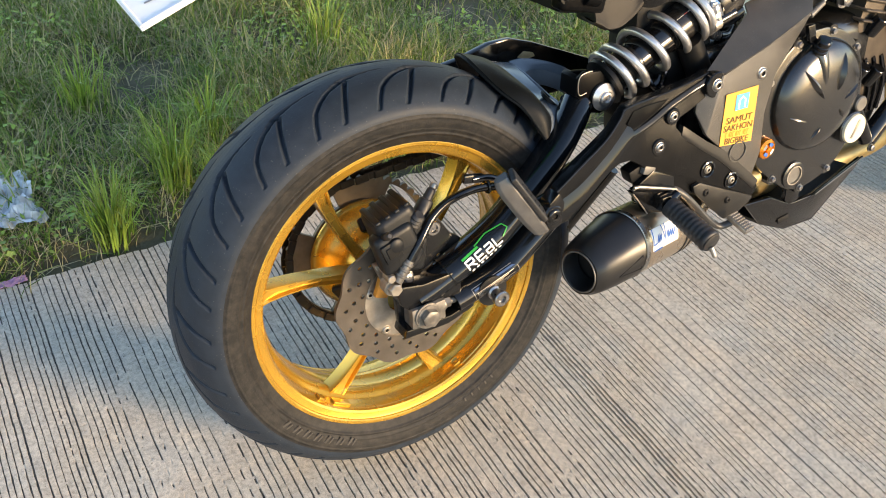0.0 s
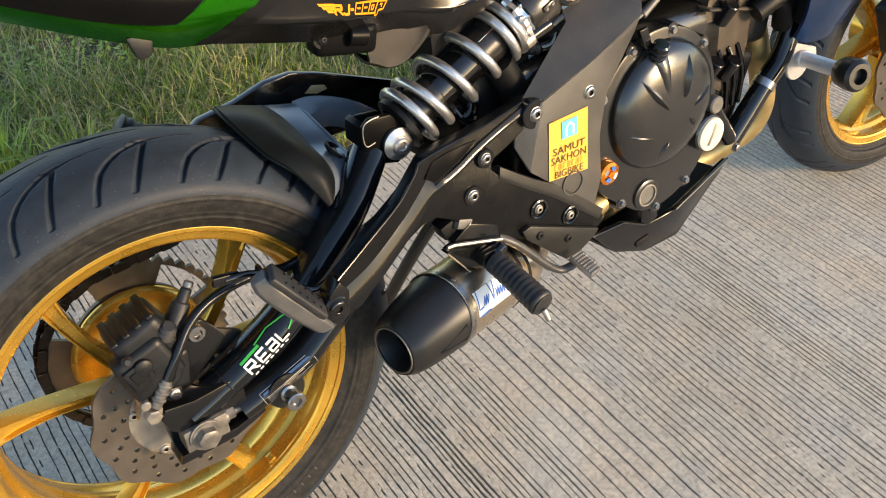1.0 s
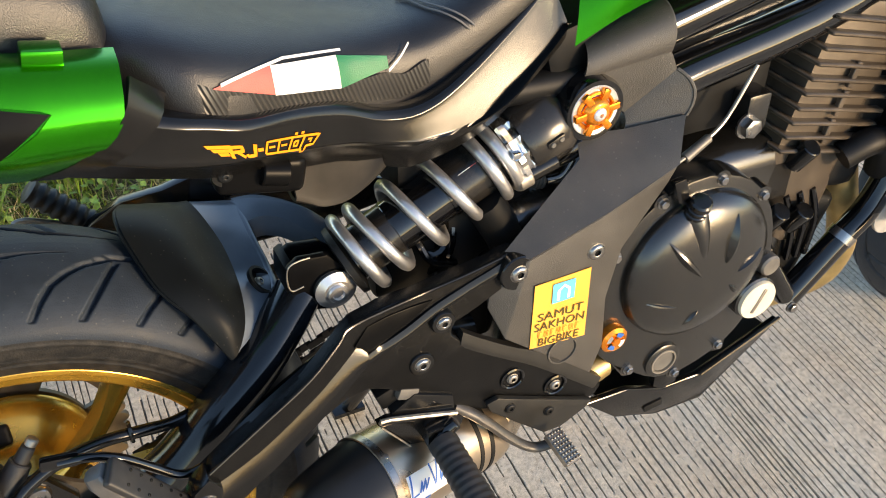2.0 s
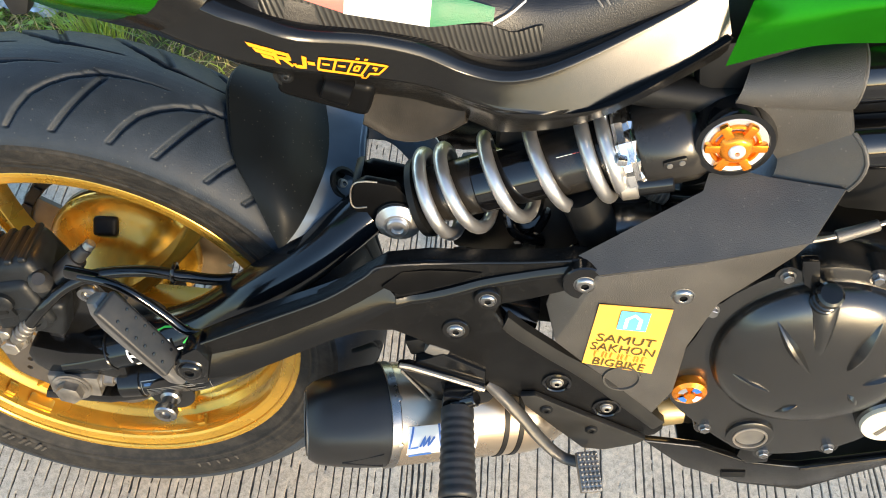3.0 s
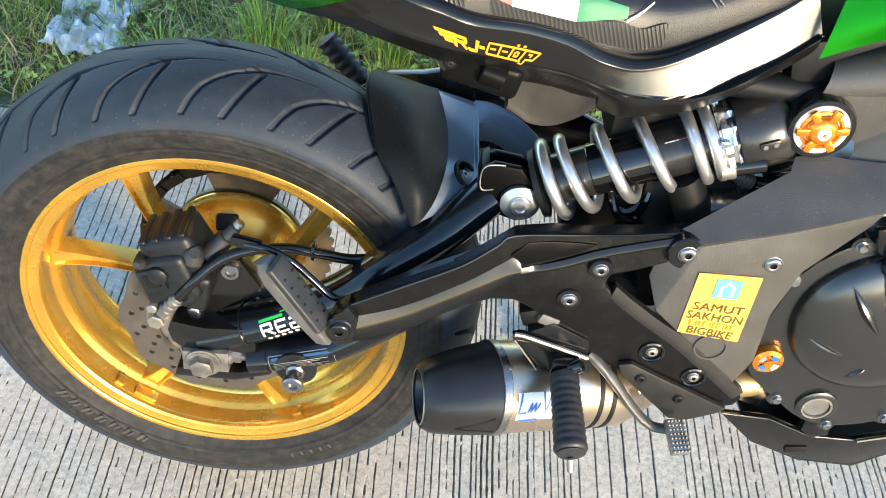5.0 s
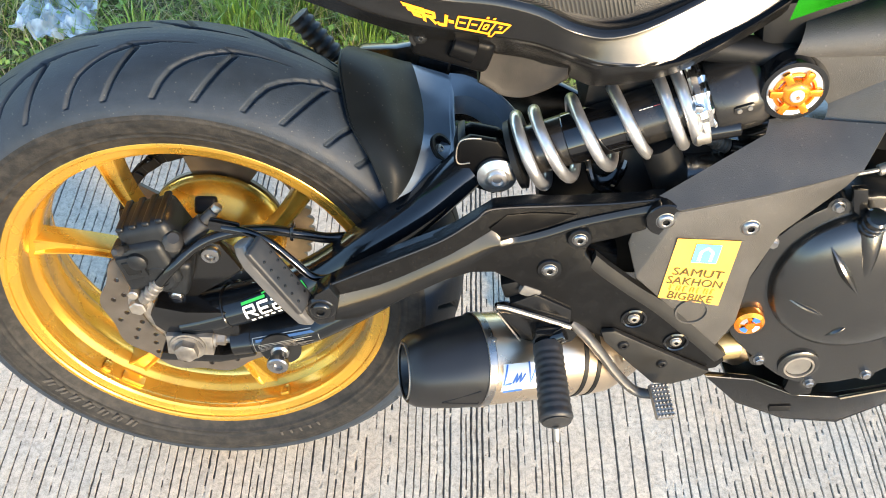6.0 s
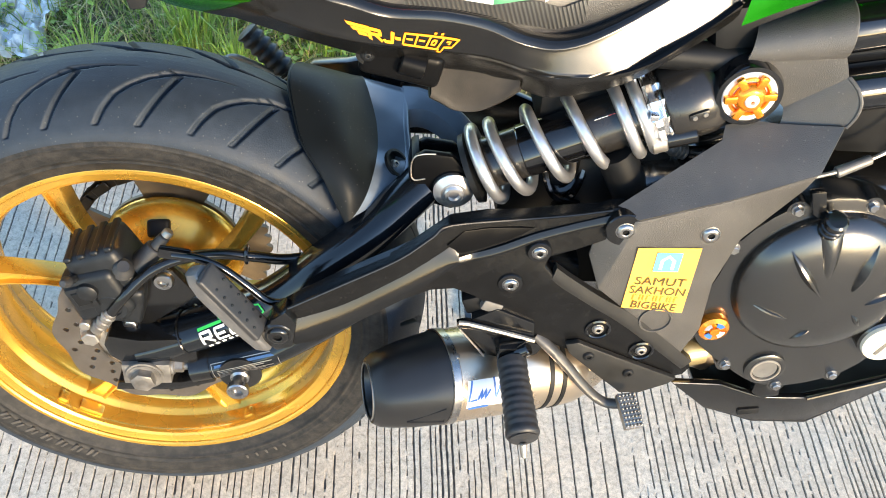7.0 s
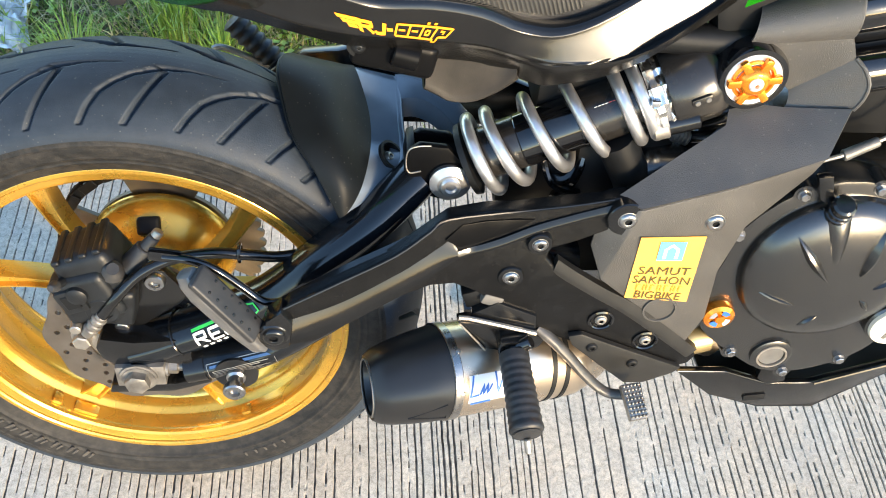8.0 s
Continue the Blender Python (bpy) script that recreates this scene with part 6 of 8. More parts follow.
for i in range(17):
    a = radians(-20 + 135 * i / 16)
    upper_near.append((0.593 - 0.012 * i / 16, -0.0697 - 0.0180 * math.sin(a), 0.7163 + 0.0180 * math.cos(a)))
    upper_far.append((0.660, -0.0850 - 0.0275 * math.sin(a), 0.7430 + 0.0275 * math.cos(a)))
part("upper_sleeve", loft(ruled(upper_near, upper_far), thick=-0.004), grey_plastic, side_cover, "sleeve round the upper frame tube", 40)
part("middle_panel", loft(ruled([upper_near[-1], (0.605, -0.0900, 0.6860), lower_near[0]], [upper_far[-1], (0.6645, -0.1120, 0.7210), lower_far[0]]), thick=-0.004), grey_plastic, side_cover, "flat grey panel between the two tubes", 12)
for profile in (lower_far, upper_far):
    part("sleeve_rim", tube([Vector(q) + Vector((0.0008, 0.0004, 0)) for q in profile], 0.0019, 8, 2), grey_plastic, side_cover, "rolled end of the sleeve")
part("crease_line", tube([Vector(upper_near[-1]) + Vector((0, -0.0002, 0)), Vector(upper_far[-1]) + Vector((0, -0.0002, 0))], 0.0010, 6, 1), grey_plastic, side_cover, "pale raised crease below the upper tube")
frame_bm = tube([(0.656, -0.083, 0.742), (0.70, -0.083, 0.752), (0.90, -0.078, 0.800), (1.12, -0.06, 0.86)], 0.0235, 20, 4)
tube([(0.672, -0.090, 0.682), (0.71, -0.088, 0.690), (0.90, -0.080, 0.724), (1.12, -0.06, 0.80)], 0.0235, 20, 4, into=frame_bm)
bike_frame = part("frame", frame_bm, black_gloss, bike, "black twin-tube frame")
part("frame_web", slab([(0.66, 0.700), (0.66, 0.735), (1.05, 0.82), (1.05, 0.79)], -0.082, -0.070, 0.003), black_satin, bike_frame)
part("down_tube", tube([(0.48, -0.085, 0.60), (0.52, -0.085, 0.52), (0.55, -0.085, 0.40)], 0.02, 14, 3), dark_inner, bike_frame)
part("seat_rail", tube([(0.62, -0.075, 0.70), (0.45, -0.060, 0.700), (0.25, -0.066, 0.720), (0.05, -0.06, 0.77)], 0.015, 12, 4), dark_inner, bike_frame)
part("seat_rail", tube([(0.62, 0.075, 0.70), (0.45, 0.085, 0.700), (0.25, 0.090, 0.720), (0.05, 0.07, 0.77)], 0.015, 12, 4), dark_inner, bike_frame)

part("bolt", button_bolt((0.5755, -0.1475, 0.5490), 0.0088), steel, side_cover, "bright socket-head bolt")
part("cast_ring", lathe([(0.018, 0.0), (0.0178, 0.0018), (0.0160, 0.0018), (0.0155, 0.0)], (0.548, -0.1467, 0.428), RIGHT, 32), grey_plastic, side_cover)

# the yellow club sticker
S0, S1, S2, S3 = Vector((0.507, -0.1478, 0.446)), Vector((0.5735, -0.1478, 0.440)), Vector((0.5715, -0.1486, 0.5315)), Vector((0.5075, -0.1484, 0.5290))
bm = bmesh.new()
bm.faces.new([bm.verts.new(p) for p in (S0, S1, S2, S3)])
bmesh.ops.subdivide_edges(bm, edges=bm.edges[:], cuts=2, use_grid_fill=True)
bmesh.ops.solidify(bm, geom=bm.faces[:], thickness=0.0006)
sticker = part("sticker", bm, yellow_sticker, side_cover, "yellow rectangular club sticker with dark lettering")


def on_sticker(u, v):
    return S0.lerp(S1, u).lerp(S3.lerp(S2, u), v) + Vector((0, -0.0009, 0))


def sticker_pose(u, v):
    ex = (on_sticker(u + 0.1, v) - on_sticker(u - 0.1, v)).normalized()
    ey = (on_sticker(u, v + 0.1) - on_sticker(u, v - 0.1)).normalized()
    m = Matrix.Identity(4)
    for i, a in enumerate((ex, (ey - ex * ey.dot(ex)).normalized(), ex.cross(ey).normalized())):
        m.col[i] = (*a, 0)
    m.translation = on_sticker(u, v)
    return m


for words, v, size, sq in (("SAMUT", 0.475, 0.0150, 1.12), ("SAKHON", 0.325, 0.0150, 0.98), ("BIGBIKE", 0.075, 0.0145, 0.98)):
    part("lettering", text_mesh(words, size, sticker_pose(0.5, v), 0.0001, 0.0, sq), black_ink, sticker, "dark printed word")
bars = bmesh.new()
for i in range(7):
    m = sticker_pose(0.16 + 0.112 * i, 0.205)
    stroke([(-0.0016, -0.0040), (-0.0016, 0.0040), (0.0016, 0.0036), (0.0016, -0.0040)][: 3 + i % 2], 0.0012, m, into=bars)
part("lettering", bars, ochre_ink, sticker, "unreadable row of print")
bm = bmesh.new()
q = sticker_pose(0.52, 0.79)
for x0, x1, y0, y1 in ((-0.013, 0.013, -0.012, 0.013),):
    bm.faces.new([bm.verts.new(q @ Vector((x, y, 0.0002))) for x, y in ((x0, y0), (x1, y0), (x1, y1), (x0, y1))])
part("emblem", bm, pale_foil, sticker, "light blue emblem")
part("emblem", stroke([(-0.0060, -0.0095), (-0.0060, 0.0030), (0.0, 0.0085), (0.0060, 0.0030), (0.0060, -0.0095)], 0.0034, q @ Matrix.Translation((0, 0, 0.0002))), white_print, sticker, "white mark in the emblem")

# orange frame plug
KN = Vector((0.589, -0.085, 0.679))
plug = part("frame_plug", lathe([(0.0250, -0.02), (0.0325, -0.018), (0.0335, 0.000), (0.0330, 0.013), (0.0310, 0.0172), (0.0268, 0.0175), (0.0258, 0.0150), (0, 0.0150)], KN, RIGHT, 48), black_gloss, bike, "round black frame plug with an orange star cap")
part("mirror_dish", lathe([(0.0260, 0.0165), (0.0252, 0.0174), (0.0225, 0.0165), (0, 0.0155)], KN, RIGHT, 48), dish_silver, plug, "bright dish behind the star")
star = part("star_cap", lathe([(0.0, 0.025), (0.0095, 0.025), (0.0120, 0.0236), (0.0142, 0.0205), (0.0152, 0.018), (0, 0.0175)], KN, RIGHT, 40), orange, plug, "orange anodised star cap")
for i in range(6):
    a = radians(68 + 60 * i)
    d = Vector((math.cos(a), 0, math.sin(a)))
    part("star_arm", block((0.0140, 0.0072, 0.0078), Matrix.Translation(KN + d * 0.0176 + Vector((0, -0.0190, 0))) @ pose(0, 0, 0, 0, -math.degrees(a), 0), 0.0022, 2), orange, star)
part("star_web", lathe([(0.0205, 0.0168), (0.0200, 0.0188), (0.0180, 0.0192), (0.0165, 0.0168)], KN, RIGHT, 40), orange, star)
cap = lathe([(0.0068, -0.002), (0.0068, 0.0006), (0.0058, 0.0018), (0.0040, 0.0028), (0.0022, 0.0030), (0.0020, -0.0010), (0, -0.0012)], KN + Vector((0, -0.0252, 0)), RIGHT, 28)
part("cap_bolt", cap, dish_silver, plug, "bright conical cap bolt", 25)

# ---- engine ----
case = block((0.40, 0.20, 0.24), Matrix.Translation((0.70, 0.0, 0.46)), 0.03, 3)
engine = part("engine", case, engine_black, bike, "dark parallel-twin engine with a round clutch cover")
flange = slab([(p.x, p.y) for p in spline([(0.604, 0.486), (0.612, 0.530), (0.655, 0.578), (0.715, 0.592), (0.775, 0.570), (0.815, 0.520), (0.830, 0.450), (0.822, 0.385), (0.790, 0.338), (0.735, 0.314), (0.690, 0.318), (0.650, 0.345), (0.606, 0.385), (0.592, 0.430)], 3, True)], -0.137, -0.10, 0.004)
cover = part("clutch_cover", flange, engine_black, engine, "black engine side cover with a domed clutch housing", 35)
DC = (0.714, -0.135, 0.482)
dome = lathe([(0.0935, -0.002), (0.0925, 0.008), (0.0880, 0.0165), (0.0780, 0.0225), (0.0600, 0.0280), (0.0350, 0.0310), (0.0, 0.0320)], DC, RIGHT, 72)
part("dome", dome, engine_black, engine, "domed clutch housing", 60)


def on_dome(q):
    """The point of the dome's skin at an offset (along, up) from its centre."""
    r = q.length
    return Vector(DC) + Vector((q.x, -(0.0320 - 0.0225 * (r / 0.0925) ** 3.2), q.y))


def ridge(a, b, wid, tall):
    """A leaf-shaped cast ridge on the dome from a to b, with one steep side."""
    rows = []
    a, b = Vector(a), Vector(b)
    d = (b - a).normalized()
    n = Vector((-d.y, 0, d.x))
    for i in range(11):
        s = i / 10
        c = on_dome(a.lerp(b, s))
        w = wid * math.sin(math.pi * (0.03 + 0.94 * s)) ** 0.9
        h = tall * math.sin(math.pi * (0.03 + 0.94 * s)) ** 0.8
        rows.append([c - n * w + Vector((0, 0.002, 0)), c - n * w * 0.15 + Vector((0, -h, 0)), c + n * w * 0.25 + Vector((0, -h * 0.9, 0)), c + n * w * 0.8 + Vector((0, 0.002, 0))])
    return loft(rows)


for a, b, wide, tall in (((-0.060, 0.062), (-0.013, 0.006), 0.0072, 0.0085), ((0.030, 0.074), (0.018, 0.014), 0.0068, 0.0085), ((-0.082, -0.014), (-0.036, -0.030), 0.0050, 0.0045), ((-0.022, -0.066), (-0.006, -0.046), 0.0055, 0.0045), ((0.050, -0.042), (0.032, -0.022), 0.0055, 0.0045), ((0.080, 0.014), (0.040, -0.006), 0.0052, 0.0050)):
    part("cast_ridge", ridge(a, b, wide, tall), engine_black, engine, sharp=12)
cone = []
for i in range(9):
    s = i / 8
    c = on_dome(Vector((-0.023, 0.088)).lerp(Vector((-0.009, 0.010)), s)) + Vector((0, 0.004 * s, 0))
    w = 0.0148 - 0.0118 * s
    n = Vector((0.98, 0, 0.18))
    cone.append([c + n * (w * math.cos(g)) + Vector((0, 0.002 - 0.85 * w * math.sin(g), 0)) for g in [math.pi * k / 10 for k in range(11)]])
part("filler_neck", loft(cone), engine_black, engine, "tapering neck below the oil filler", 60)
dip = lathe([(0, -0.03), (0.0135, -0.03), (0.0130, -0.004), (0.0105, -0.002), (0.0105, 0.001), (0.0122, 0.002), (0.0122, 0.006), (0.0108, 0.007), (0.0108, 0.009), (0.0122, 0.010), (0.0122, 0.014), (0.0108, 0.015), (0.0108, 0.017), (0.0118, 0.018), (0.0112, 0.023), (0.0090, 0.025), (0, 0.0255)], (0.690, -0.150, 0.562), (-0.1, -0.45, 0.90), 24)
part("dipstick", dip, black_satin, engine, "black oil filler stick")
for x, z in ((0.659, 0.575), (0.732, 0.583), (0.795, 0.546), (0.609, 0.523), (0.588, 0.485), (0.590, 0.466), (0.592, 0.393), (0.649, 0.349), (0.719, 0.315), (0.779, 0.336), (0.826, 0.44)):
    part("case_bolt", hex_bolt((x, -0.136, z), 0.0050, RIGHT, 0.006, into=lathe([(0, 0), (0.0068, 0), (0.0066, 0.0016), (0, 0.002)], (x, -0.136, z), RIGHT, 18)), steel, engine, "bright flanged case bolt")
    part("bolt_boss", lathe([(0, -0.02), (0.0110, -0.02), (0.0105, 0.0005), (0, 0.0005)], (x, -0.136, z), RIGHT, 18), engine_black, engine)
cap = lathe([(0.0165, -0.004), (0.0175, 0.002), (0.0165, 0.008), (0.0125, 0.011), (0.010, 0.0085), (0, 0.0085)], (0.616, -0.138, 0.414), RIGHT, 32)
oil_cap = part("oil_cap", cap, orange, engine, "orange anodised oil cap")
for i, ink in enumerate((blue_ink, plate_ink, blue_ink, plate_white)):
    a0 = radians(58 + 90 * i)
    net = [[Vector((0.616 + r * math.cos(a0 + g), -0.1487, 0.414 + r * math.sin(a0 + g))) for g in [radians(-26 + 13 * k) for k in range(5)]] for r in (0.0062, 0.0118)]
    part("cap_window", loft(net, thick=0.0008), ink, oil_cap)
part("cap_boss", lathe([(0.0055, -0.003), (0.0050, 0.002), (0, 0.0025)], (0.616, -0.1485, 0.414), RIGHT, 20), orange, oil_cap)
part("level_window", lathe([(0.0235, -0.003), (0.0235, 0.002), (0.0195, 0.004), (0.0165, 0.0035), (0.0160, 0.001), (0, 0.001)], (0.696, -0.138, 0.345), RIGHT, 36), engine_black, engine, "round cast oil level boss")
part("level_ring", lathe([(0.0175, 0.003), (0.0172, 0.0046), (0.0150, 0.0046), (0.0148, 0.002)], (0.696, -0.138, 0.345), RIGHT, 36), worn_steel, engine, "bright ring of the oil level glass")
part("level_glass", lathe([(0.0150, 0.0008), (0.0140, 0.0022), (0, 0.0024)], (0.696, -0.138, 0.345), RIGHT, 28), cast_alloy, engine)
fill = part("timing_plug", lathe([(0.0250, -0.004), (0.0255, 0.004), (0.0245, 0.0065), (0, 0.0070)], (0.807, -0.150, 0.408), RIGHT, 36), cream_cap, engine, "round cream timing plug")
part("plug_slot", block((0.0045, 0.002, 0.034), Matrix.Translation((0.807, -0.1572, 0.408)) @ pose(0, 0, 0, 0, 25, 0), 0.001), worn_steel, fill)
part("plug_boss", lathe([(0.028, -0.05), (0.028, 0.003), (0.0255, 0.005)], (0.807, -0.147, 0.408), RIGHT, 36), engine_black, engine)
part("small_plug", lathe([(0, -0.03), (0.0135, -0.03), (0.0135, 0.004), (0.0115, 0.0062), (0, 0.0065)], (0.826, -0.140, 0.444), RIGHT, 28), cast_alloy, engine, "small bare alloy plug")
# cylinder block with cooling ribs
cyl_pose = Matrix.Translation((0.902, 0.0, 0.58)) @ pose(0, 0, 0, 0, 14, 0)
block_part = part("cylinder_block", block((0.115, 0.20, 0.30), cyl_pose, 0.008, 2), engine_bare, engine, "bronze-grey finned cylinder block")
for i in range(10):
    part("cooling_rib", block((0.138, 0.222, 0.0052), cyl_pose @ Matrix.Translation((0.004, 0, -0.022 + 0.0170 * i)), 0.0018, 1), engine_bare, block_part)
for i in range(3):
    part("rib_bridge", block((0.008, 0.006, 0.030), cyl_pose @ Matrix.Translation((0.0, -0.106, 0.002 + 0.034 * i)), 0.001, 1), engine_bare, block_part)
for x, z in ((0.868, 0.560), (0.848, 0.480), (0.886, 0.470)):
    part("rubber_cap", rod((x, -0.100, z - 0.014), (x + 0.004, -0.118, z + 0.016), 0.0125, 0.0115, 18), black_satin, engine, "black rubber stub cap")
part("pump_housing", block((0.090, 0.12, 0.13), Matrix.Translation((0.905, -0.035, 0.425)) @ pose(0, 0, 0, 0, 20, 0), 0.015, 3), dark_inner, engine, "dark pump housing behind the pipe")
for k in range(3):
    part("pump_line", tube([(0.872 + 0.020 * k, -0.100, 0.500), (0.890 + 0.018 * k, -0.104, 0.455), (0.900 + 0.014 * k, -0.100, 0.400)], 0.0040, 8, 4), black_gloss, engine)
part("coolant_pipe", tube([(0.80, -0.10, 0.52), (0.84, -0.112, 0.44), (0.872, -0.114, 0.39), (0.90, -0.112, 0.352)], 0.014, 14, 5), black_satin, engine)
guard = part("water_pipe", tube([(0.905, -0.112, 0.348), (0.943, -0.112, 0.388), (0.972, -0.112, 0.420), (1.010, -0.110, 0.458), (1.04, -0.105, 0.54), (1.05, -0.10, 0.64)], 0.0165, 18, 6), black_gloss, bike, "black pipe along the engine's front")
part("clamp", lathe([(0.0168, -0.006), (0.0182, -0.006), (0.0182, 0.006), (0.0168, 0.006)], (0.972, -0.112, 0.420), (0.66, 0, 0.75), 28), steel, guard, "bright hose clamp")
part("pipe_end_bolt", hex_bolt((0.905, -0.124, 0.338), 0.006), steel, guard)
part("header_pipe", tube([(0.965, -0.058, 0.60), (0.998, -0.068, 0.47), (1.022, -0.070, 0.40), (1.030, -0.068, 0.345), (1.010, -0.055, 0.300), (0.93, -0.02, 0.26), (0.80, -0.02, 0.26), (0.66, -0.06, 0.290)], 0.020, 18, 6), brass, bike, "golden-brown exhaust header pipe")
part("header_pipe", tube([(0.96, 0.055, 0.60), (1.005, 0.062, 0.52), (1.022, 0.060, 0.42), (1.005, 0.055, 0.33), (0.93, 0.05, 0.27), (0.80, 0.03, 0.25), (0.66, -0.03, 0.275)], 0.020, 18, 6), brass, bike, "golden-brown exhaust header pipe")
radiator = part("radiator", block((0.045, 0.30, 0.28), Matrix.Translation((1.065, 0, 0.64)) @ pose(0, 0, 0, 0, 12, 0), 0.006), dark_inner, bike, "dark radiator")
for i in range(7):
    part("radiator_louvre", block((0.004, 0.012, 0.014), Matrix.Translation((1.030 + 0.004 * i, -0.130, 0.545 + 0.026 * i)), 0.001, 1), black_satin, radiator)
# radiator shroud
shroud_rows = [[(0.975, -0.150, 0.505), (1.000, -0.152, 0.492), (1.050, -0.150, 0.486), (1.105, -0.140, 0.496)], [(0.985, -0.158, 0.545), (1.030, -0.164, 0.545), (1.090, -0.160, 0.548), (1.150, -0.142, 0.556)], [(0.995, -0.154, 0.610), (1.045, -0.162, 0.620), (1.110, -0.158, 0.632), (1.180, -0.138, 0.645)], [(1.010, -0.142, 0.700), (1.070, -0.152, 0.720), (1.140, -0.148, 0.740), (1.210, -0.128, 0.760)]]
part("radiator_shroud", loft(smooth_rows(shroud_rows, 4, 4), thick=-0.005), shroud_blue, bike, "dark navy plastic radiator shroud", 60)
part("hose_cover", block((0.075, 0.13, 0.15), Matrix.Translation((0.962, -0.035, 0.560)) @ pose(0, 0, 0, 0, 12, 0), 0.02, 3), dark_inner, bike, "dark hoses in front of the cylinders")
part("radiator_hose", tube([(0.930, -0.112, 0.545), (0.965, -0.118, 0.560), (0.995, -0.112, 0.545), (1.015, -0.100, 0.500)], 0.0165, 14, 5), dark_inner, bike, "dark rubber coolant hose")
part("shroud_bolt", button_bolt((1.030, -0.128, 0.556), 0.0085), steel, bike)
# crash bobbin on its stay
SL0, SL1 = Vector((1.052, -0.112, 0.438)), Vector((1.020, -0.222, 0.456))
ax = (SL1 - SL0).normalized()
sl = part("frame_slider", rod(SL0, SL1, 0.0118, 0.0118, 24), alloy_bar, bike, "alloy crash bar with a black bobbin")
part("collar", lathe([(0.0118, 0.004), (0.0135, 0.005), (0.0135, 0.016), (0.0118, 0.017)], SL0, ax, 24), alloy_bar, sl)
part("bobbin", lathe([(0, 0), (0.0150, 0), (0.0215, 0.009), (0.0245, 0.028), (0.0240, 0.040), (0.0190, 0.045), (0.0120, 0.045), (0.0105, 0.034), (0, 0.034)], SL1 - ax * 0.022, ax, 32), black_matt, sl, "black plastic bobbin", 40)
rim_pts = [(1.048 + 0.027 * math.cos(radians(a)), 0.430 + 0.027 * math.sin(radians(a))) for a in range(160, 380, 20)]
part("stay", slab(rim_pts + [(1.092, 0.432), (1.088, 0.446), (1.030, 0.470), (1.012, 0.484), (1.005, 0.476), (1.012, 0.455)], -0.116, -0.110, 0.002), stay_white, sl, "bright stay plate with a round end")
part("stay_bolt", hex_bolt((1.018, -0.117, 0.470), 0.007), steel, sl)

# belly pan
bp0, bp1, bp2, bp3, bp4, bp5, bp6, bp7 = (0.594, -0.138, 0.316), (0.655, -0.136, 0.312), (0.715, -0.128, 0.280), (0.765, -0.130, 0.284), (0.895, -0.118, 0.318), (0.890, -0.112, 0.296), (0.790, -0.118, 0.226), (0.722, -0.118, 0.226)
bp8 = (0.650, -0.126, 0.258)
pan = panel([[bp0, bp1, bp2, bp8], [bp2, bp3, bp6, bp7], [bp3, bp4, bp5, bp6], [bp8, bp2, bp7]], 0.008, 0.0025, black_satin, "belly_pan", bike, "black plastic belly pan")
panel([[bp8, bp7, bp6, bp5, (0.890, 0.08, 0.27), (0.790, 0.08, 0.20), (0.722, 0.08, 0.20), (0.65, 0.08, 0.23)]], 0.006, 0.002, black_matt, "pan_floor", pan)
part("pan_edge", tube([(0.768, -0.132, 0.286), (0.83, -0.126, 0.303), (0.895, -0.119, 0.320)], 0.0025, 8, 4), black_satin, pan)
part("pan_slot", block((0.026, 0.003, 0.010), Matrix.Translation((0.708, -0.1245, 0.252)) @ pose(0, 0, 0, 0, -8, 0), 0.001), dark_inner, pan)
part("pan_bracket", slab([(0.70, 0.318), (0.73, 0.318), (0.735, 0.285), (0.715, 0.278), (0.70, 0.29)], -0.128, -0.118, 0.002), black_satin, pan)

# ---- exhaust silencer ----
E0, E1, E2 = Vector((0.2475, -0.1530, 0.3100)), Vector((0.3250, -0.1460, 0.3290)), Vector((0.470, -0.100, 0.3110))
ea = (E2 - E1).normalized()
RS = 0.0525
can_path = [(E1, RS), (E1 + ea * 0.002, RS), (E1 + ea * 0.08, RS), (E1 + ea * 0.144, RS), (E1 + ea * 0.152, RS * 0.98), (E1 + ea * 0.174 + Vector((0, 0.004, -0.001)), RS * 0.88), (Vector((0.510, -0.088, 0.320)), RS * 0.74), (Vector((0.538, -0.078, 0.319)), RS * 0.58), (Vector((0.580, -0.066, 0.317)), RS * 0.5)]
can_rows = []
for k, (p, r) in enumerate(can_path):
    d = (can_path[min(k + 1, len(can_path) - 1)][0] - can_path[max(k - 1, 0)][0]).normalized()
    u = (Vector((0, 0, 1)) - d * d.z).normalized()
    v = d.cross(u)
    can_rows.append([p + (u * math.cos(a) + v * math.sin(a)) * r for a in [2 * math.pi * i / 56 for i in range(56)]])
silencer = part("exhaust_silencer", loft(can_rows, closed_rows=True), titanium, bike, "short titanium exhaust silencer with a black end cap", 40)
rows = []
back = Vector((0.965, 0.21, -0.04)).normalized()
for s in [i / 10 for i in range(11)]:
    p = E0.lerp(E1, s)
    r = 0.0350 + 0.0175 * s ** 0.52
    d = back.lerp(ea, s ** 1.5).normalized()
    u = (Vector((0, 0, 1)) - d * d.z).normalized()
    v = d.cross(u)
    rows.append([p + (u * math.cos(a) + v * math.sin(a)) * r * (1 + 0.035 * (1 - s ** 3) * abs(math.cos(3 * a)) ** 3) for a in [2 * math.pi * i / 48 for i in range(48)]])
inner = []
u = (Vector((0, 0, 1)) - back * back.z).normalized()
v = back.cross(u)
for s, r in ((0.0, 0.033), (0.02, 0.0305), (0.35, 0.029)):
    p = E0.lerp(E1, s)
    inner.append([p + (u * math.cos(a) + v * math.sin(a)) * r for a in [2 * math.pi * i / 48 for i in range(48)]])
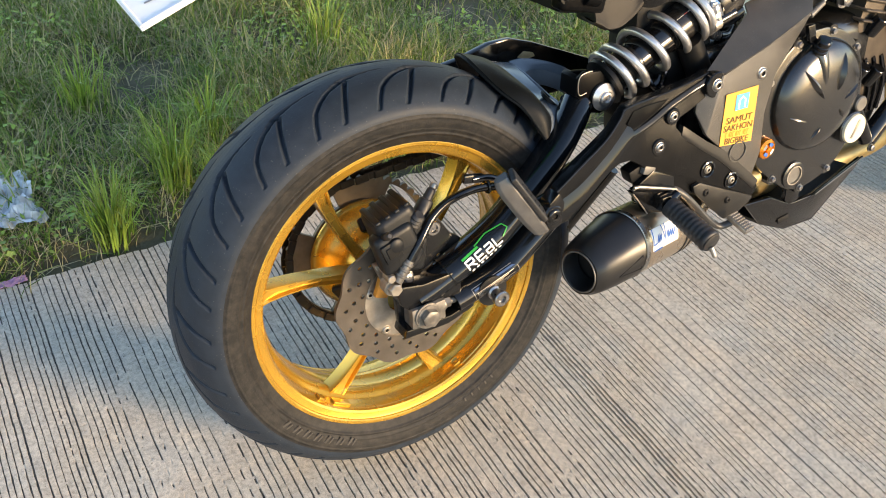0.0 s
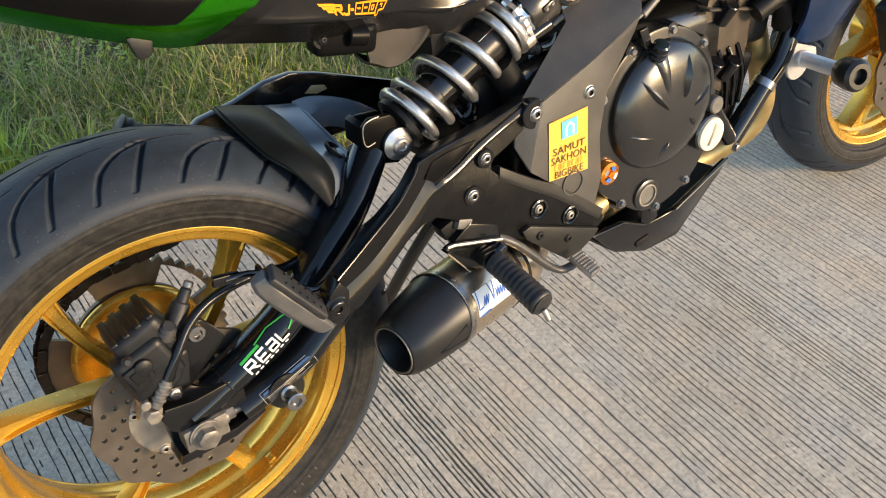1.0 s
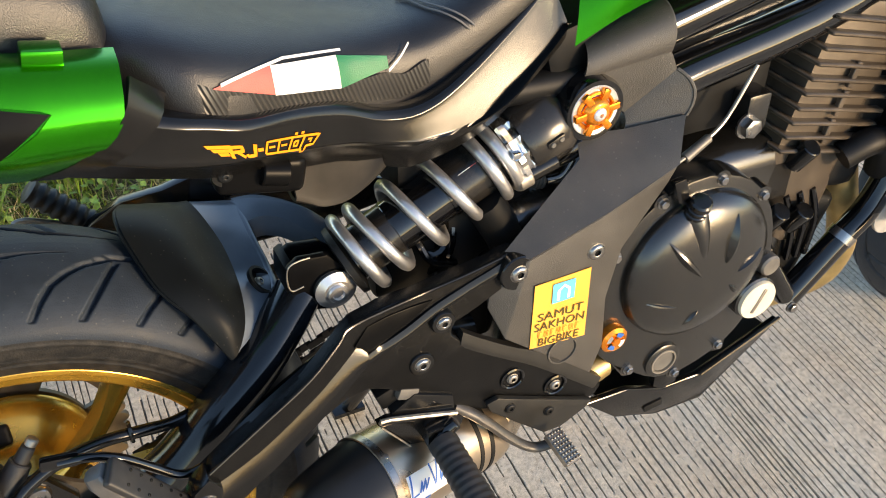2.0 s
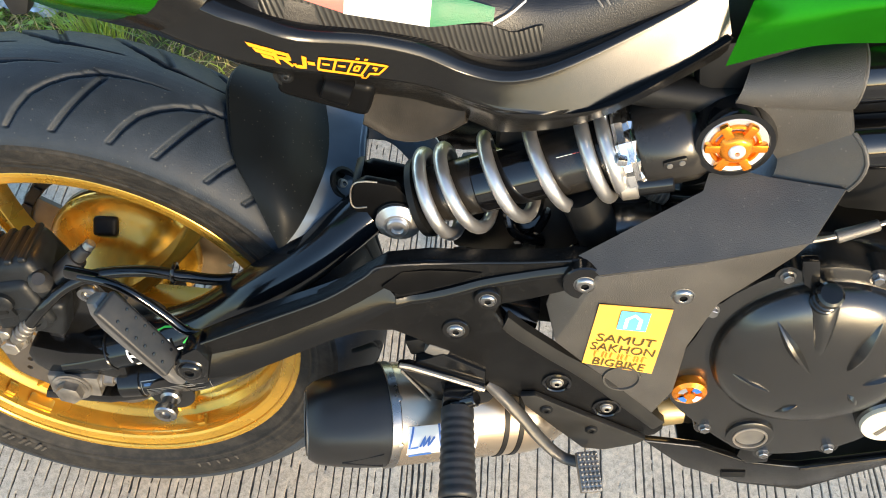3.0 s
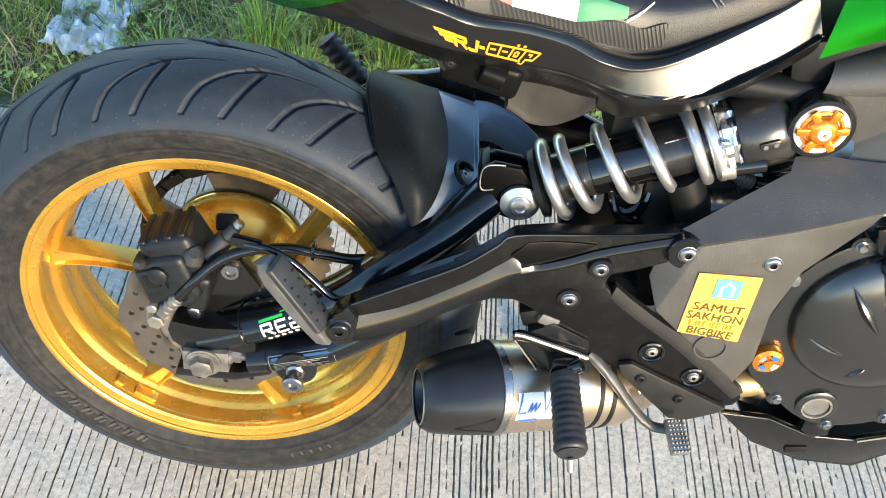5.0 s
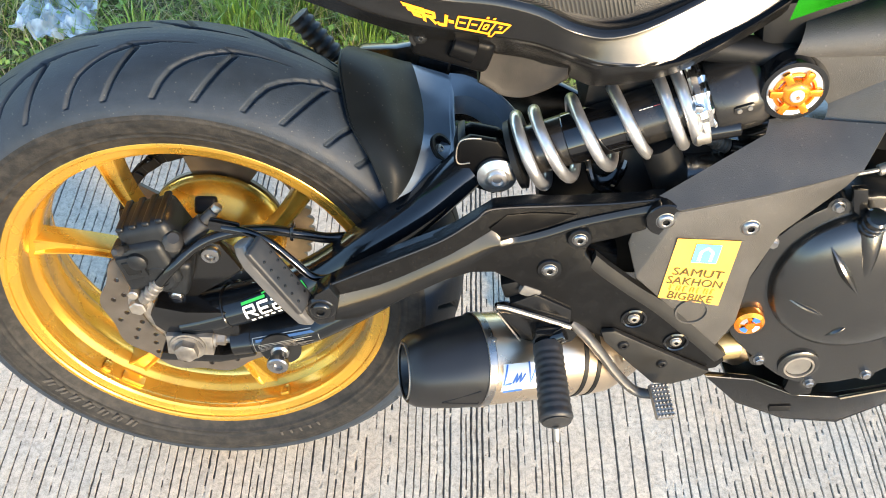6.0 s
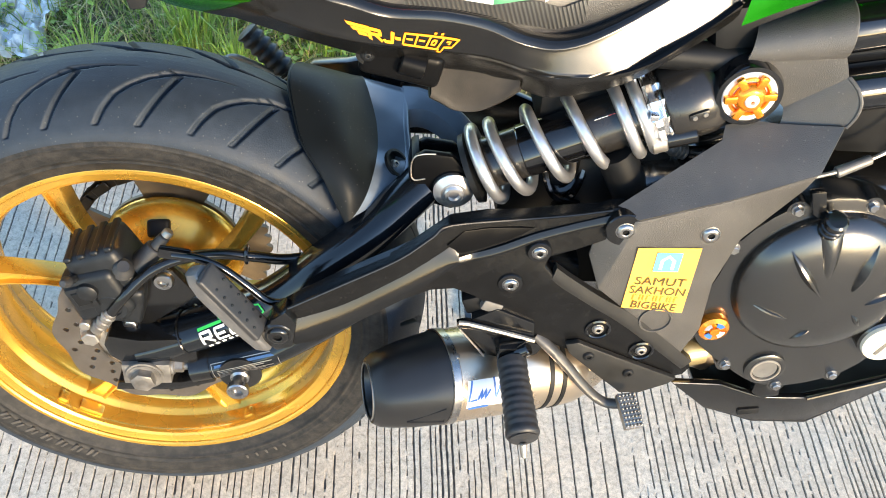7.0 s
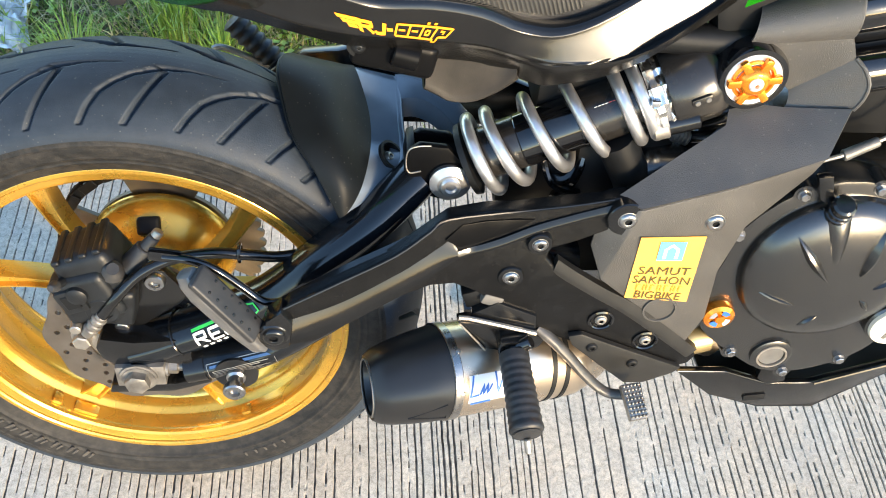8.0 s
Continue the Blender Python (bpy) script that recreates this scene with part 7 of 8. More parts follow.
end_cap = part("end_cap", loft(inner[::-1] + rows, closed_rows=True), cap_black, silencer, "black faceted end cap", 40)
part("cap_lip", lathe([(0.0305, -0.001), (0.0310, -0.0018), (0.0325, -0.0018), (0.0330, 0.0)], E0, back, 48), cast_alloy, end_cap, "thin bright ring in the outlet")
part("baffle", lathe([(0.0, 0.030), (0.0295, 0.030)], E0, back, 32), dark_inner, end_cap)
part("cap_band", lathe([(0.0522, -0.001), (0.0538, -0.0005), (0.0538, 0.008), (0.0524, 0.0092)], E1 - ea * 0.003, ea, 56), steel, silencer, "bright riveted band")
for s in (0.112, 0.128):
    part("strap", lathe([(0.0524, 0.0), (0.0534, 0.0005), (0.0534, 0.0055), (0.0524, 0.006)], E1 + ea * s, ea, 56), dark_inner, silencer, "dark strap round the can")
u, v, w = frame_of(ea)
for a in (-150, -115, -80, -45, 20, 70):
    d = (Vector(RIGHT) * math.cos(radians(a)) + Vector((0, 0, 1)) * math.sin(radians(a)))
    d = (d - ea * d.dot(ea)).normalized()
    part("rivet", lathe([(0.0032, 0), (0.0028, 0.0012), (0, 0.0016)], E1 + ea * 0.005 + d * 0.0531, d, 12), steel, silencer)
# facet lines of the end cap
crease = []
for s_, k_ in ((0.42, 13.5), (0.88, 11.0), (0.90, 14.5), (0.42, 13.5)):
    i_ = min(9, int(s_ * 10))
    f_ = s_ * 10 - i_
    a_, b_ = rows[i_], rows[i_ + 1]
    m_, g_ = int(k_), k_ - int(k_)
    crease.append(a_[m_].lerp(b_[m_], f_).lerp(a_[m_ + 1].lerp(b_[m_ + 1], f_), g_))
part("cap_crease", tube(crease, 0.0012, 6, 1), dark_inner, end_cap)
# maker's sticker on the can: white field and blue strokes
field = bmesh.new()
lo, hi = 6, 42
outward = (Vector(RIGHT) - ea * ea.dot(Vector(RIGHT))).normalized()
grid = [[E1 + ea * s + (outward * math.cos(radians(d)) + outward.cross(ea) * math.sin(radians(d))) * 0.0530 for d in range(lo, hi + 1, 4)] for s in (0.012, 0.030, 0.048, 0.066, 0.084)]
field = loft(grid)
badge = part("sticker", field, plate_white, silencer, "white maker's sticker with blue script", 60)
script = bmesh.new()
for pts in ([(0.04, 11), (-0.01, -9), (0.13, -8)], [(0.15, -8), (0.22, 2), (0.20, -8), (0.29, 2), (0.27, -8), (0.36, 1)], [(0.42, 12), (0.46, -9), (0.57, 12)], [(0.59, 2), (0.57, -8), (0.66, 2), (0.64, -8), (0.74, 2), (0.72, -8), (0.82, 2), (0.80, -8), (0.92, 1)], [(0.0, -17), (0.34, -16)]):
    on_tube(E1 + ea * 0.014, E1 + ea * 0.082, 0.0530, (0, 0, 1), [(p, d * 1.25 + 27) for p, d in pts], 0.0021, into=script, lift=0.0013)
part("script", script, blue_ink, badge, "blue script strokes")
part("hanger_bracket", slab([(0.36, 0.385), (0.40, 0.385), (0.40, 0.425), (0.36, 0.425)], -0.135, -0.125, 0.003), black_satin, silencer)
part("link_pipe", tube([(0.57, -0.070, 0.326), (0.61, -0.066, 0.315), (0.66, -0.060, 0.290)], 0.026, 18, 5), titanium, bike, "bare exhaust link pipe")
part("pipe_clamp", lathe([(0.014, 0), (0.0175, 0.001), (0.0190, 0.010), (0.0175, 0.030), (0.014, 0.031)], (0.596, -0.120, 0.350), (0.9, 0.1, 0.1), 30), brass, bike, "brassy pipe clamp")

# ---- black side panel below the seat, tail, seat and tank ----
def mirror_rows(rows):
    return [[Vector((p[0], -p[1], p[2])) for p in r] for r in rows]


low = [(0.112, -0.108, 0.742), (0.160, -0.111, 0.729), (0.209, -0.112, 0.716), (0.240, -0.110, 0.708), (0.295, -0.102, 0.696), (0.343, -0.095, 0.687), (0.385, -0.090, 0.667), (0.410, -0.098, 0.668), (0.469, -0.098, 0.685), (0.527, -0.0850, 0.718), (0.567, -0.0725, 0.744)]
mid_ = [(0.150, -0.142, 0.762), (0.185, -0.148, 0.753), (0.219, -0.148, 0.745), (0.250, -0.139, 0.736), (0.302, -0.1185, 0.722), (0.343, -0.1095, 0.713), (0.382, -0.1090, 0.701), (0.412, -0.1115, 0.698), (0.470, -0.106, 0.703), (0.530, -0.0900, 0.7365), (0.566, -0.0765, 0.760)]
top_ = [(0.186, -0.150, 0.786), (0.204, -0.151, 0.780), (0.224, -0.149, 0.774), (0.252, -0.146, 0.765), (0.296, -0.128, 0.755), (0.336, -0.115, 0.742), (0.372, -0.1075, 0.725), (0.408, -0.1055, 0.722), (0.450, -0.0975, 0.737), (0.522, -0.0755, 0.777), (0.552, -0.0645, 0.800)]
crisp = [0, 0, 0, 0, 0, 0.1, 0.35, 0.7, 1, 1, 1]
# a groove under the front fold, then the narrow lip
lip_ = [Vector(a).lerp(Vector(b), 0.6 + 0.26 * c) for a, b, c in zip(low, mid_, crisp)]
groove = [Vector(a).lerp(Vector(b), 0.8 + 0.12 * c) + Vector((0, 0.0014 * c, 0)) for a, b, c in zip(low, mid_, crisp)]
knee = [Vector(a).lerp(Vector(b), 0.22 - 0.16 * c) for a, b, c in zip(mid_, top_, crisp)]
brow = [Vector(a).lerp(Vector(b), 0.86) for a, b in zip(mid_, top_)]
inn_ = [(x + 0.003, y + 0.006, z + 0.004) for x, y, z in top_]
fold = [(x + 0.004, y + 0.026, z + 0.001) for x, y, z in top_]
for flip in (False, True):
    rows = smooth_rows([low, lip_, groove, mid_, knee, brow, top_, inn_, fold], 3, 4)
    if flip:
        rows = mirror_rows(rows)
    side = part("seat_side_panel", loft(rows, thick=-0.0012 if not flip else 0.0012), black_panel, bike, "smooth black panel below the seat", 60)
    if not flip:
        panel_right = side
# shop mark on the panel as plain slanted shapes
skin = BVHTree.FromPolygons([v.co for v in panel_right.data.vertices], [p.vertices[:] for p in panel_right.data.polygons])
MARK = [Vector(q) for q in ((0.2280, 0.7470), (0.3060, 0.7195), (0.2190, 0.7610), (0.3130, 0.7330))]


def on_panel(strokes, width, name, label):
    """Flat strokes, in metres along and up the mark, laid onto the panel's skin."""
    bm = bmesh.new()
    for pts in strokes:
        fine = []
        for a, b in zip(pts, pts[1:]):
            n = max(1, int(math.dist(a, b) / 0.002))
            fine += [(a[0] + (b[0] - a[0]) * k / n, a[1] + (b[1] - a[1]) * k / n) for k in range(n)]
        stroke(fine + [pts[-1]], width, Matrix.Identity(4), into=bm)
    for v in bm.verts:
        a, b = v.co.x / 0.098, v.co.y / 0.0125
        q = MARK[0].lerp(MARK[1], a).lerp(MARK[2].lerp(MARK[3], a), b)
        hit = skin.ray_cast(Vector((q.x, -1.0, q.y)), Vector((0, 1, 0)))[0]
        v.co = (hit or Vector((q.x, -0.13, q.y))) + Vector((0.0002, -0.0007, 0.0002))
    return part(name, bm, yellow_decal, panel_right, label, 60)


on_panel([[(-0.002, 0.0118), (0.018, 0.0118)], [(0.000, 0.0082), (0.014, 0.0082)], [(0.003, 0.0046), (0.012, 0.0046)], [(0.0130, 0.0004), (0.0165, 0.0112), (0.0262, 0.0112), (0.0252, 0.0068), (0.0165, 0.0064)], [(0.0200, 0.0064), (0.0250, 0.0004)], [(0.0380, 0.0120), (0.0352, 0.0014), (0.0282, 0.0010), (0.0275, 0.0034)], [(0.039, 0.0060), (0.0445, 0.0060)]], 0.0033, "marking", "yellow slanted shop mark")
outline = [[(0.046, 0.001), (0.049, 0.0122), (0.098, 0.0122), (0.096, 0.0045), (0.0885, 0.0035), (0.0880, -0.0015), (0.0845, -0.0015), (0.084, 0.0008), (0.046, 0.001)]]
for k in range(3):
    outline.append([(0.0585 + 0.012 * k, 0.001), (0.0605 + 0.012 * k, 0.0122)])
outline += [[(0.050, 0.0068), (0.056, 0.0068)], [(0.062, 0.0068), (0.068, 0.0068)], [(0.0755, 0.0085), (0.0790, 0.0085), (0.0785, 0.0045), (0.0750, 0.0045), (0.0755, 0.0085)], [(0.0885, 0.0090), (0.0920, 0.0090), (0.0915, 0.0065)], [(0.0740, 0.0150), (0.0765, 0.0150)], [(0.0800, 0.0150), (0.0825, 0.0150)]]
on_panel(outline, 0.0020, "marking", "yellow outlined shop mark")

# seat
def seat_row(x, half, z_edge, z_top, skirt):
    return [Vector((x, -half * f, z_edge + (z_top - z_edge) * g)) for f, g in ((1.0, -skirt), (1.01, 0.0), (0.985, 0.45), (0.90, 0.78), (0.70, 0.95), (0.40, 1.0), (0.0, 0.98), (-0.40, 1.0), (-0.70, 0.95), (-0.90, 0.78), (-0.985, 0.45), (-1.01, 0.0), (-1.0, -skirt))]


rows = [seat_row(x, h, ze, zt, 0.15) for x, h, ze, zt in ((0.150, 0.090, 0.795, 0.830), (0.190, 0.122, 0.790, 0.835), (0.230, 0.136, 0.774, 0.826), (0.290, 0.117, 0.757, 0.806), (0.350, 0.094, 0.737, 0.788), (0.400, 0.084, 0.726, 0.780), (0.440, 0.081, 0.737, 0.784), (0.490, 0.077, 0.764, 0.804), (0.540, 0.072, 0.797, 0.828), (0.580, 0.066, 0.822, 0.846))]
seat = part("seat", loft(smooth_rows(rows, 4, 3)), seat_vinyl, bike, "black vinyl rider's seat with carbon-look sides and a striped patch", 70)


def seat_at(i, s):
    """A point on the right-hand flank of the seat: i along the rows, s from the edge (0) to the top (1)."""
    i0 = int(min(i, len(rows) - 2))
    f = i - i0
    ladder = [rows[i0][k].lerp(rows[i0 + 1][k], f) for k in range(1, 7)]
    q = s * 5
    k = int(min(q, 4))
    a, b, c, d = (ladder[min(max(k + e, 0), 5)] for e in (-1, 0, 1, 2))
    t = q - k
    p = 0.5 * (2 * b + (c - a) * t + (2 * a - 5 * b + 4 * c - d) * t * t + (3 * b - a - 3 * c + d) * t ** 3)
    return p + Vector((0, -0.0016, 0.0016))


def patch(i_edges, mat, name, label, lift=0.0):
    """A sewn-on patch over the seat's flank: i_edges lists (i, s_low, s_high)."""
    net = [[seat_at(i, s0 + (s1 - s0) * k / 8) + Vector((0, -lift, lift)) for k in range(9)] for i, s0, s1 in i_edges]
    return part(name, loft(net), mat, seat, label, 70)


patch([(1.6 + 0.15 * k, 0.02, 0.19 + 0.015 * math.sin(k)) for k in range(28)], carbon, "carbon_strip", "woven carbon-look side strip")
patch([(2.05 + 0.1 * k, 0.18 - 0.007 * k, 0.185 + 0.019 * k) for k in range(9)], flag_red, "red_patch", "red field of the striped patch", 0.0008)
patch([(2.85 + 0.1 * k, 0.12 + 0.001 * k, 0.337 + 0.006 * k) for k in range(11)], flag_white, "white_patch", "white field of the striped patch", 0.0008)
patch([(3.85 + 0.1 * k, 0.13 + 0.012 * k, 0.397 - 0.006 * k) for k in range(10)], flag_green, "green_patch", "green field of the striped patch", 0.0008)
patch([(2.15 + 0.1 * k, min(0.19 + 0.021 * k, 0.325 + 0.006 * k), min(0.215 + 0.021 * k, 0.35 + 0.006 * k)) for k in range(19)], flag_white, "white_edge", "white piping round the patch", 0.0012)
patch([(4.75 + 0.1 * k, 0.20 + 0.040 * k, 0.225 + 0.040 * k) for k in range(6)], flag_white, "white_edge", "white piping round the patch", 0.0012)
for off in (0.0, 0.10):
    part("stitch_line", tube([seat_at(5.75 + off + 0.13 * k, 0.10 + 0.0 * k + 0.16 * (7 - k) / 1.0 * 0.8 if k < 7 else 0.1) for k in range(7)][::-1], 0.0009, 6, 2), stitch, seat, "row of grey stitching")
# pillion pad
prow = [seat_row(x, h, ze, zt, 0.5) for x, h, ze, zt in ((0.175, 0.085, 0.822, 0.845), (0.160, 0.100, 0.822, 0.880), (0.080, 0.110, 0.842, 0.905), (-0.02, 0.105, 0.866, 0.925), (-0.10, 0.085, 0.885, 0.935))]
pillion = part("pillion_seat", loft(smooth_rows(prow, 4, 3)), seat_vinyl, bike, "black vinyl pillion seat", 70)

# green tail with a black inset
tl = [(0.118, -0.108, 0.744), (0.078, -0.115, 0.753), (0.030, -0.113, 0.773), (-0.012, -0.105, 0.792), (-0.052, -0.095, 0.810), (-0.120, -0.078, 0.838), (-0.215, -0.035, 0.870)]
tm = [(0.165, -0.157, 0.797), (0.085, -0.161, 0.806), (0.030, -0.155, 0.822), (-0.015, -0.143, 0.838), (-0.054, -0.125, 0.850), (-0.120, -0.095, 0.868), (-0.220, -0.036, 0.885)]
tq = [tuple(0.5 * a + 0.5 * b - (0.010 if k == 1 else 0.0) for k, (a, b) in enumerate(zip(p, q))) for p, q in zip(tl, tm)]
tt = [(0.172, -0.142, 0.824), (0.085, -0.146, 0.838), (0.030, -0.140, 0.853), (-0.015, -0.128, 0.866), (-0.054, -0.111, 0.876), (-0.120, -0.084, 0.888), (-0.220, -0.030, 0.896)]
ti = [(x + 0.002, y + 0.030 * min(1, abs(y) / 0.1), z + 0.003) for x, y, z in tt]
for flip in (False, True):
    rws = smooth_rows([tl, tq, tm, tt, ti], 4, 4)
    if flip:
        rws = mirror_rows(rws)
    tail = part("tail_panel", loft(rws, thick=-0.004 if not flip else 0.004), green_paint, bike, "glossy green tail panel", 70)
    if not flip:
        tail_right = tail
tail_skin = BVHTree.FromPolygons([v.co for v in tail_right.data.vertices], [p.vertices[:] for p in tail_right.data.polygons])


def on_tail(x, z, lift):
    hit = tail_skin.ray_cast(Vector((x, -1.0, z)), Vector((0, 1, 0)))[0]
    return (hit or Vector((x, -0.15, z))) + Vector((0, -lift, 0))


hi_edge = spline([(0.123, 0.816, 0), (0.072, 0.832, 0), (0.010, 0.850, 0), (-0.060, 0.866, 0)], 6)
lo_edge = spline([(0.074, 0.787, 0), (0.045, 0.794, 0), (0.003, 0.808, 0), (-0.060, 0.834, 0)], 6)
inset = [[on_tail(*a.lerp(b, k / 8).to_2d(), 0.0022) for k in range(9)] for a, b in zip(hi_edge, lo_edge)]
part("inset", loft(inset, thick=-0.003), inset_black, tail_right, "black inset in the tail", 60)
part("inset_edge", tube([on_tail(p.x, p.y, 0.0020) for p in hi_edge[12::-1]] + [on_tail(0.112, 0.807, 0.0020), on_tail(0.093, 0.796, 0.0020)] + [on_tail(p.x, p.y, 0.0020) for p in lo_edge], 0.0014, 6, 1), green_paint, tail_right)
part("tail_wedge", loft(smooth_rows([[(0.100, -0.114, 0.747), (0.132, -0.1440, 0.770), (0.164, -0.1585, 0.800), (0.176, -0.142, 0.822)], [(0.120, -0.113, 0.743), (0.158, -0.1440, 0.764), (0.188, -0.1495, 0.787), (0.198, -0.130, 0.798)]], 3, 3), thick=-0.003), black_panel, tail_right, "black wedge between tail and side panel")
part("tail_hook", slab([(0.036, 0.775), (0.062, 0.772), (0.056, 0.752), (0.044, 0.750)], -0.130, -0.115, 0.003), black_matt, tail_right)
part("strap_bracket", block((0.026, 0.020, 0.012), Matrix.Translation((0.128, -0.128, 0.842)) @ pose(0, 0, 0, 0, 10, 0), 0.002), green_paint, tail_right)

# grey tray under the seat
hang = [(0.294, 0.661), (0.306, 0.655), (0.318, 0.6487), (0.337, 0.6485), (0.355, 0.6570), (0.366, 0.6650), (0.375, 0.6730)]
pan = [[Vector((x, -0.070, z + 0.004)), Vector((x, -0.088, z + 0.0005)), Vector((x, -0.0975, z + 0.002)), Vector((x, -0.0965, z + 0.008)), Vector((x, -0.0900, 0.6905)), Vector((x, -0.0840, 0.712))] for x, z in hang]
tray = part("undertray", loft(smooth_rows(pan, 4, 4), thick=-0.003), tray_plastic, bike, "dusty dark plastic undertray", 45)
part("tray_lobe", block((0.074, 0.030, 0.034), Matrix.Translation((0.266, -0.098, 0.700)) @ pose(0, 0, 0, 0, 12, 0), 0.009, 3), inset_black, tray)
part("tray_boss", rod((0.286, -0.112, 0.700), (0.264, -0.112, 0.706), 0.0115, 0.0115, 20), inset_black, tray)
part("tray_web", slab([(0.256, 0.706), (0.296, 0.696), (0.296, 0.676), (0.288, 0.676)], -0.100, -0.094, 0.0015), black_matt, tray)
part("tray_screw", button_bolt((0.236, -0.112, 0.710), 0.0062, into=lathe([(0.0105, -0.01), (0.0105, 0.0), (0, 0.0)], (0.236, -0.112, 0.710), RIGHT, 20)), dark_inner, tray)
part("screw_head", button_bolt((0.236, -0.1145, 0.710), 0.0034), caliper_grey, tray)
part("inner_tray", block((0.16, 0.15, 0.075), Matrix.Translation((0.35, 0.02, 0.690)) @ pose(0, 0, 0, 0, 10, 0), 0.012, 2), dark_inner, bike, "dark box under the seat")
part("battery_box", block((0.16, 0.15, 0.09), Matrix.Translation((0.485, 0.02, 0.645)), 0.01, 2), dark_inner, bike, "dark box under the seat")

# fuel tank
tk = [[(0.562, -0.098, 0.748), (0.605, -0.128, 0.790), (0.660, -0.152, 0.815), (0.800, -0.172, 0.845), (0.950, -0.15, 0.86)], [(0.568, -0.090, 0.785), (0.612, -0.125, 0.828), (0.670, -0.162, 0.862), (0.800, -0.184, 0.895), (0.950, -0.16, 0.92)], [(0.578, -0.066, 0.838), (0.628, -0.090, 0.875), (0.700, -0.120, 0.925), (0.800, -0.130, 0.965), (0.950, -0.11, 0.98)], [(0.58, 0.0, 0.852), (0.63, 0.0, 0.895), (0.70, 0.0, 0.955), (0.80, 0.0, 0.99), (0.95, 0.0, 1.0)]]
tk_left = [[(x, -y, z) for x, y, z in r] for r in tk[-2::-1]]
part("tank_tray", block((0.34, 0.15, 0.05), Matrix.Translation((0.715, 0, 0.765)) @ pose(0, 0, 0, 0, -14, 0), 0.01), dark_inner, bike, "dark tray under the tank")
part("fuel_tank", loft(smooth_rows(tk + tk_left, 4, 4)), green_paint, bike, "glossy green fuel tank", 70)

# far side: the left footrest arm mirrored, its folded peg, and the stand
left_arm = part("left_footrest_arm", slab([(0.120, 0.462), (0.124, 0.492), (0.150, 0.520), (0.172, 0.543), (0.253, 0.584), (0.290, 0.586), (0.330, 0.574), (0.400, 0.545), (0.470, 0.515), (0.455, 0.490), (0.38, 0.478), (0.28, 0.480), (0.20, 0.465), (0.150, 0.452)], 0.104, 0.118, 0.003, lambda x, z: 0.075 * min(1, max(0, (0.235 - x) / 0.10)), 2), black_satin, bike, "black left footrest arm")
part("arm_slot", slab([(0.304, 0.553), (0.316, 0.561), (0.334, 0.556), (0.338, 0.549), (0.322, 0.547)], 0.1030, 0.1045, 0.001), straw, left_arm, "slot that shows the grass behind")
M0, M1 = Vector((0.145, 0.200, 0.487)), Vector((0.087, 0.212, 0.545))
part("left_passenger_footpeg", lathe([(0.006, 0.0)] + [(0.0156 - 0.0028 * (0.5 - 0.5 * math.cos(s / 56 * 2 * math.pi * 7)), s / 56 * (M1 - M0).length) for s in range(57)] + [(0.010, (M1 - M0).length + 0.003), (0, (M1 - M0).length + 0.003)], M0, M1 - M0, 20), peg_rubber, bike, "black ribbed left passenger footpeg")
part("left_peg_rail", tube([(0.062, 0.200, 0.514), (0.075, 0.200, 0.516), (0.110, 0.196, 0.503), (0.145, 0.190, 0.487)], 0.0040, 8, 4), worn_steel, bike, "thin pale rail of the left peg")
stand = part("side_stand", tube([(0.52, 0.11, 0.30), (0.47, 0.17, 0.17), (0.43, 0.225, 0.045)], 0.011, 12, 4), black_satin, bike, "black side stand")
part("stand_foot", block((0.05, 0.03, 0.008), Matrix.Translation((0.428, 0.228, 0.0415)), 0.002), black_satin, stand)

# cables and hoses behind the shock
for pts, r, mat in (([(0.40, -0.03, 0.56), (0.44, -0.06, 0.53), (0.47, -0.055, 0.56), (0.50, -0.06, 0.60)], 0.006, black_satin), ([(0.43, -0.05, 0.50), (0.45, -0.07, 0.53), (0.46, -0.06, 0.57), (0.44, -0.05, 0.61)], 0.0045, black_gloss), ([(0.46, -0.07, 0.52), (0.43, -0.075, 0.535), (0.42, -0.06, 0.56)], 0.004, black_satin), ([(0.50, -0.06, 0.55), (0.48, -0.05, 0.60), (0.52, -0.05, 0.63)], 0.005, black_satin), ([(0.38, -0.03, 0.50), (0.44, -0.04, 0.49), (0.50, -0.04, 0.52)], 0.008, dark_inner)):
    part("cable", tube(pts, r, 8, 5), mat, bike, "black cable behind the shock")
conn = rod((0.515, -0.096, 0.622), (0.552, -0.098, 0.634), 0.0105, 0.0095, 16)
part("connector", conn, black_satin, bike, "black ribbed connector")
part("connector_ring", rod((0.510, -0.096, 0.620), (0.524, -0.0965, 0.625), 0.0122, 0.0122, 16), worn_steel, bike)
part("linkage_block", block((0.07, 0.08, 0.06), Matrix.Translation((0.41, -0.02, 0.52)), 0.01), dark_inner, bike, "dark frame casting behind the shock")
part("frame_casting", block((0.10, 0.14, 0.20), Matrix.Translation((0.50, 0.0, 0.50)), 0.02), dark_inner, bike, "dark frame casting at the pivot")
# clutch cable by the engine
cab = part("clutch_cable", tube([(0.655, -0.135, 0.612), (0.690, -0.122, 0.612), (0.715, -0.118, 0.622), (0.745, -0.112, 0.640), (0.775, -0.108, 0.690)], 0.0022, 8, 5), worn_steel, bike, "bare steel clutch cable")
part("cable_adjuster", rod((0.690, -0.121, 0.610), (0.722, -0.117, 0.625), 0.0058, 0.0050, 14), cast_alloy, cab, "cable adjuster")
part("cable_arm", slab([(0.658, 0.606), (0.672, 0.608), (0.680, 0.585), (0.696, 0.572), (0.690, 0.566), (0.668, 0.580)], -0.150, -0.142, 0.0015), black_satin, cab)
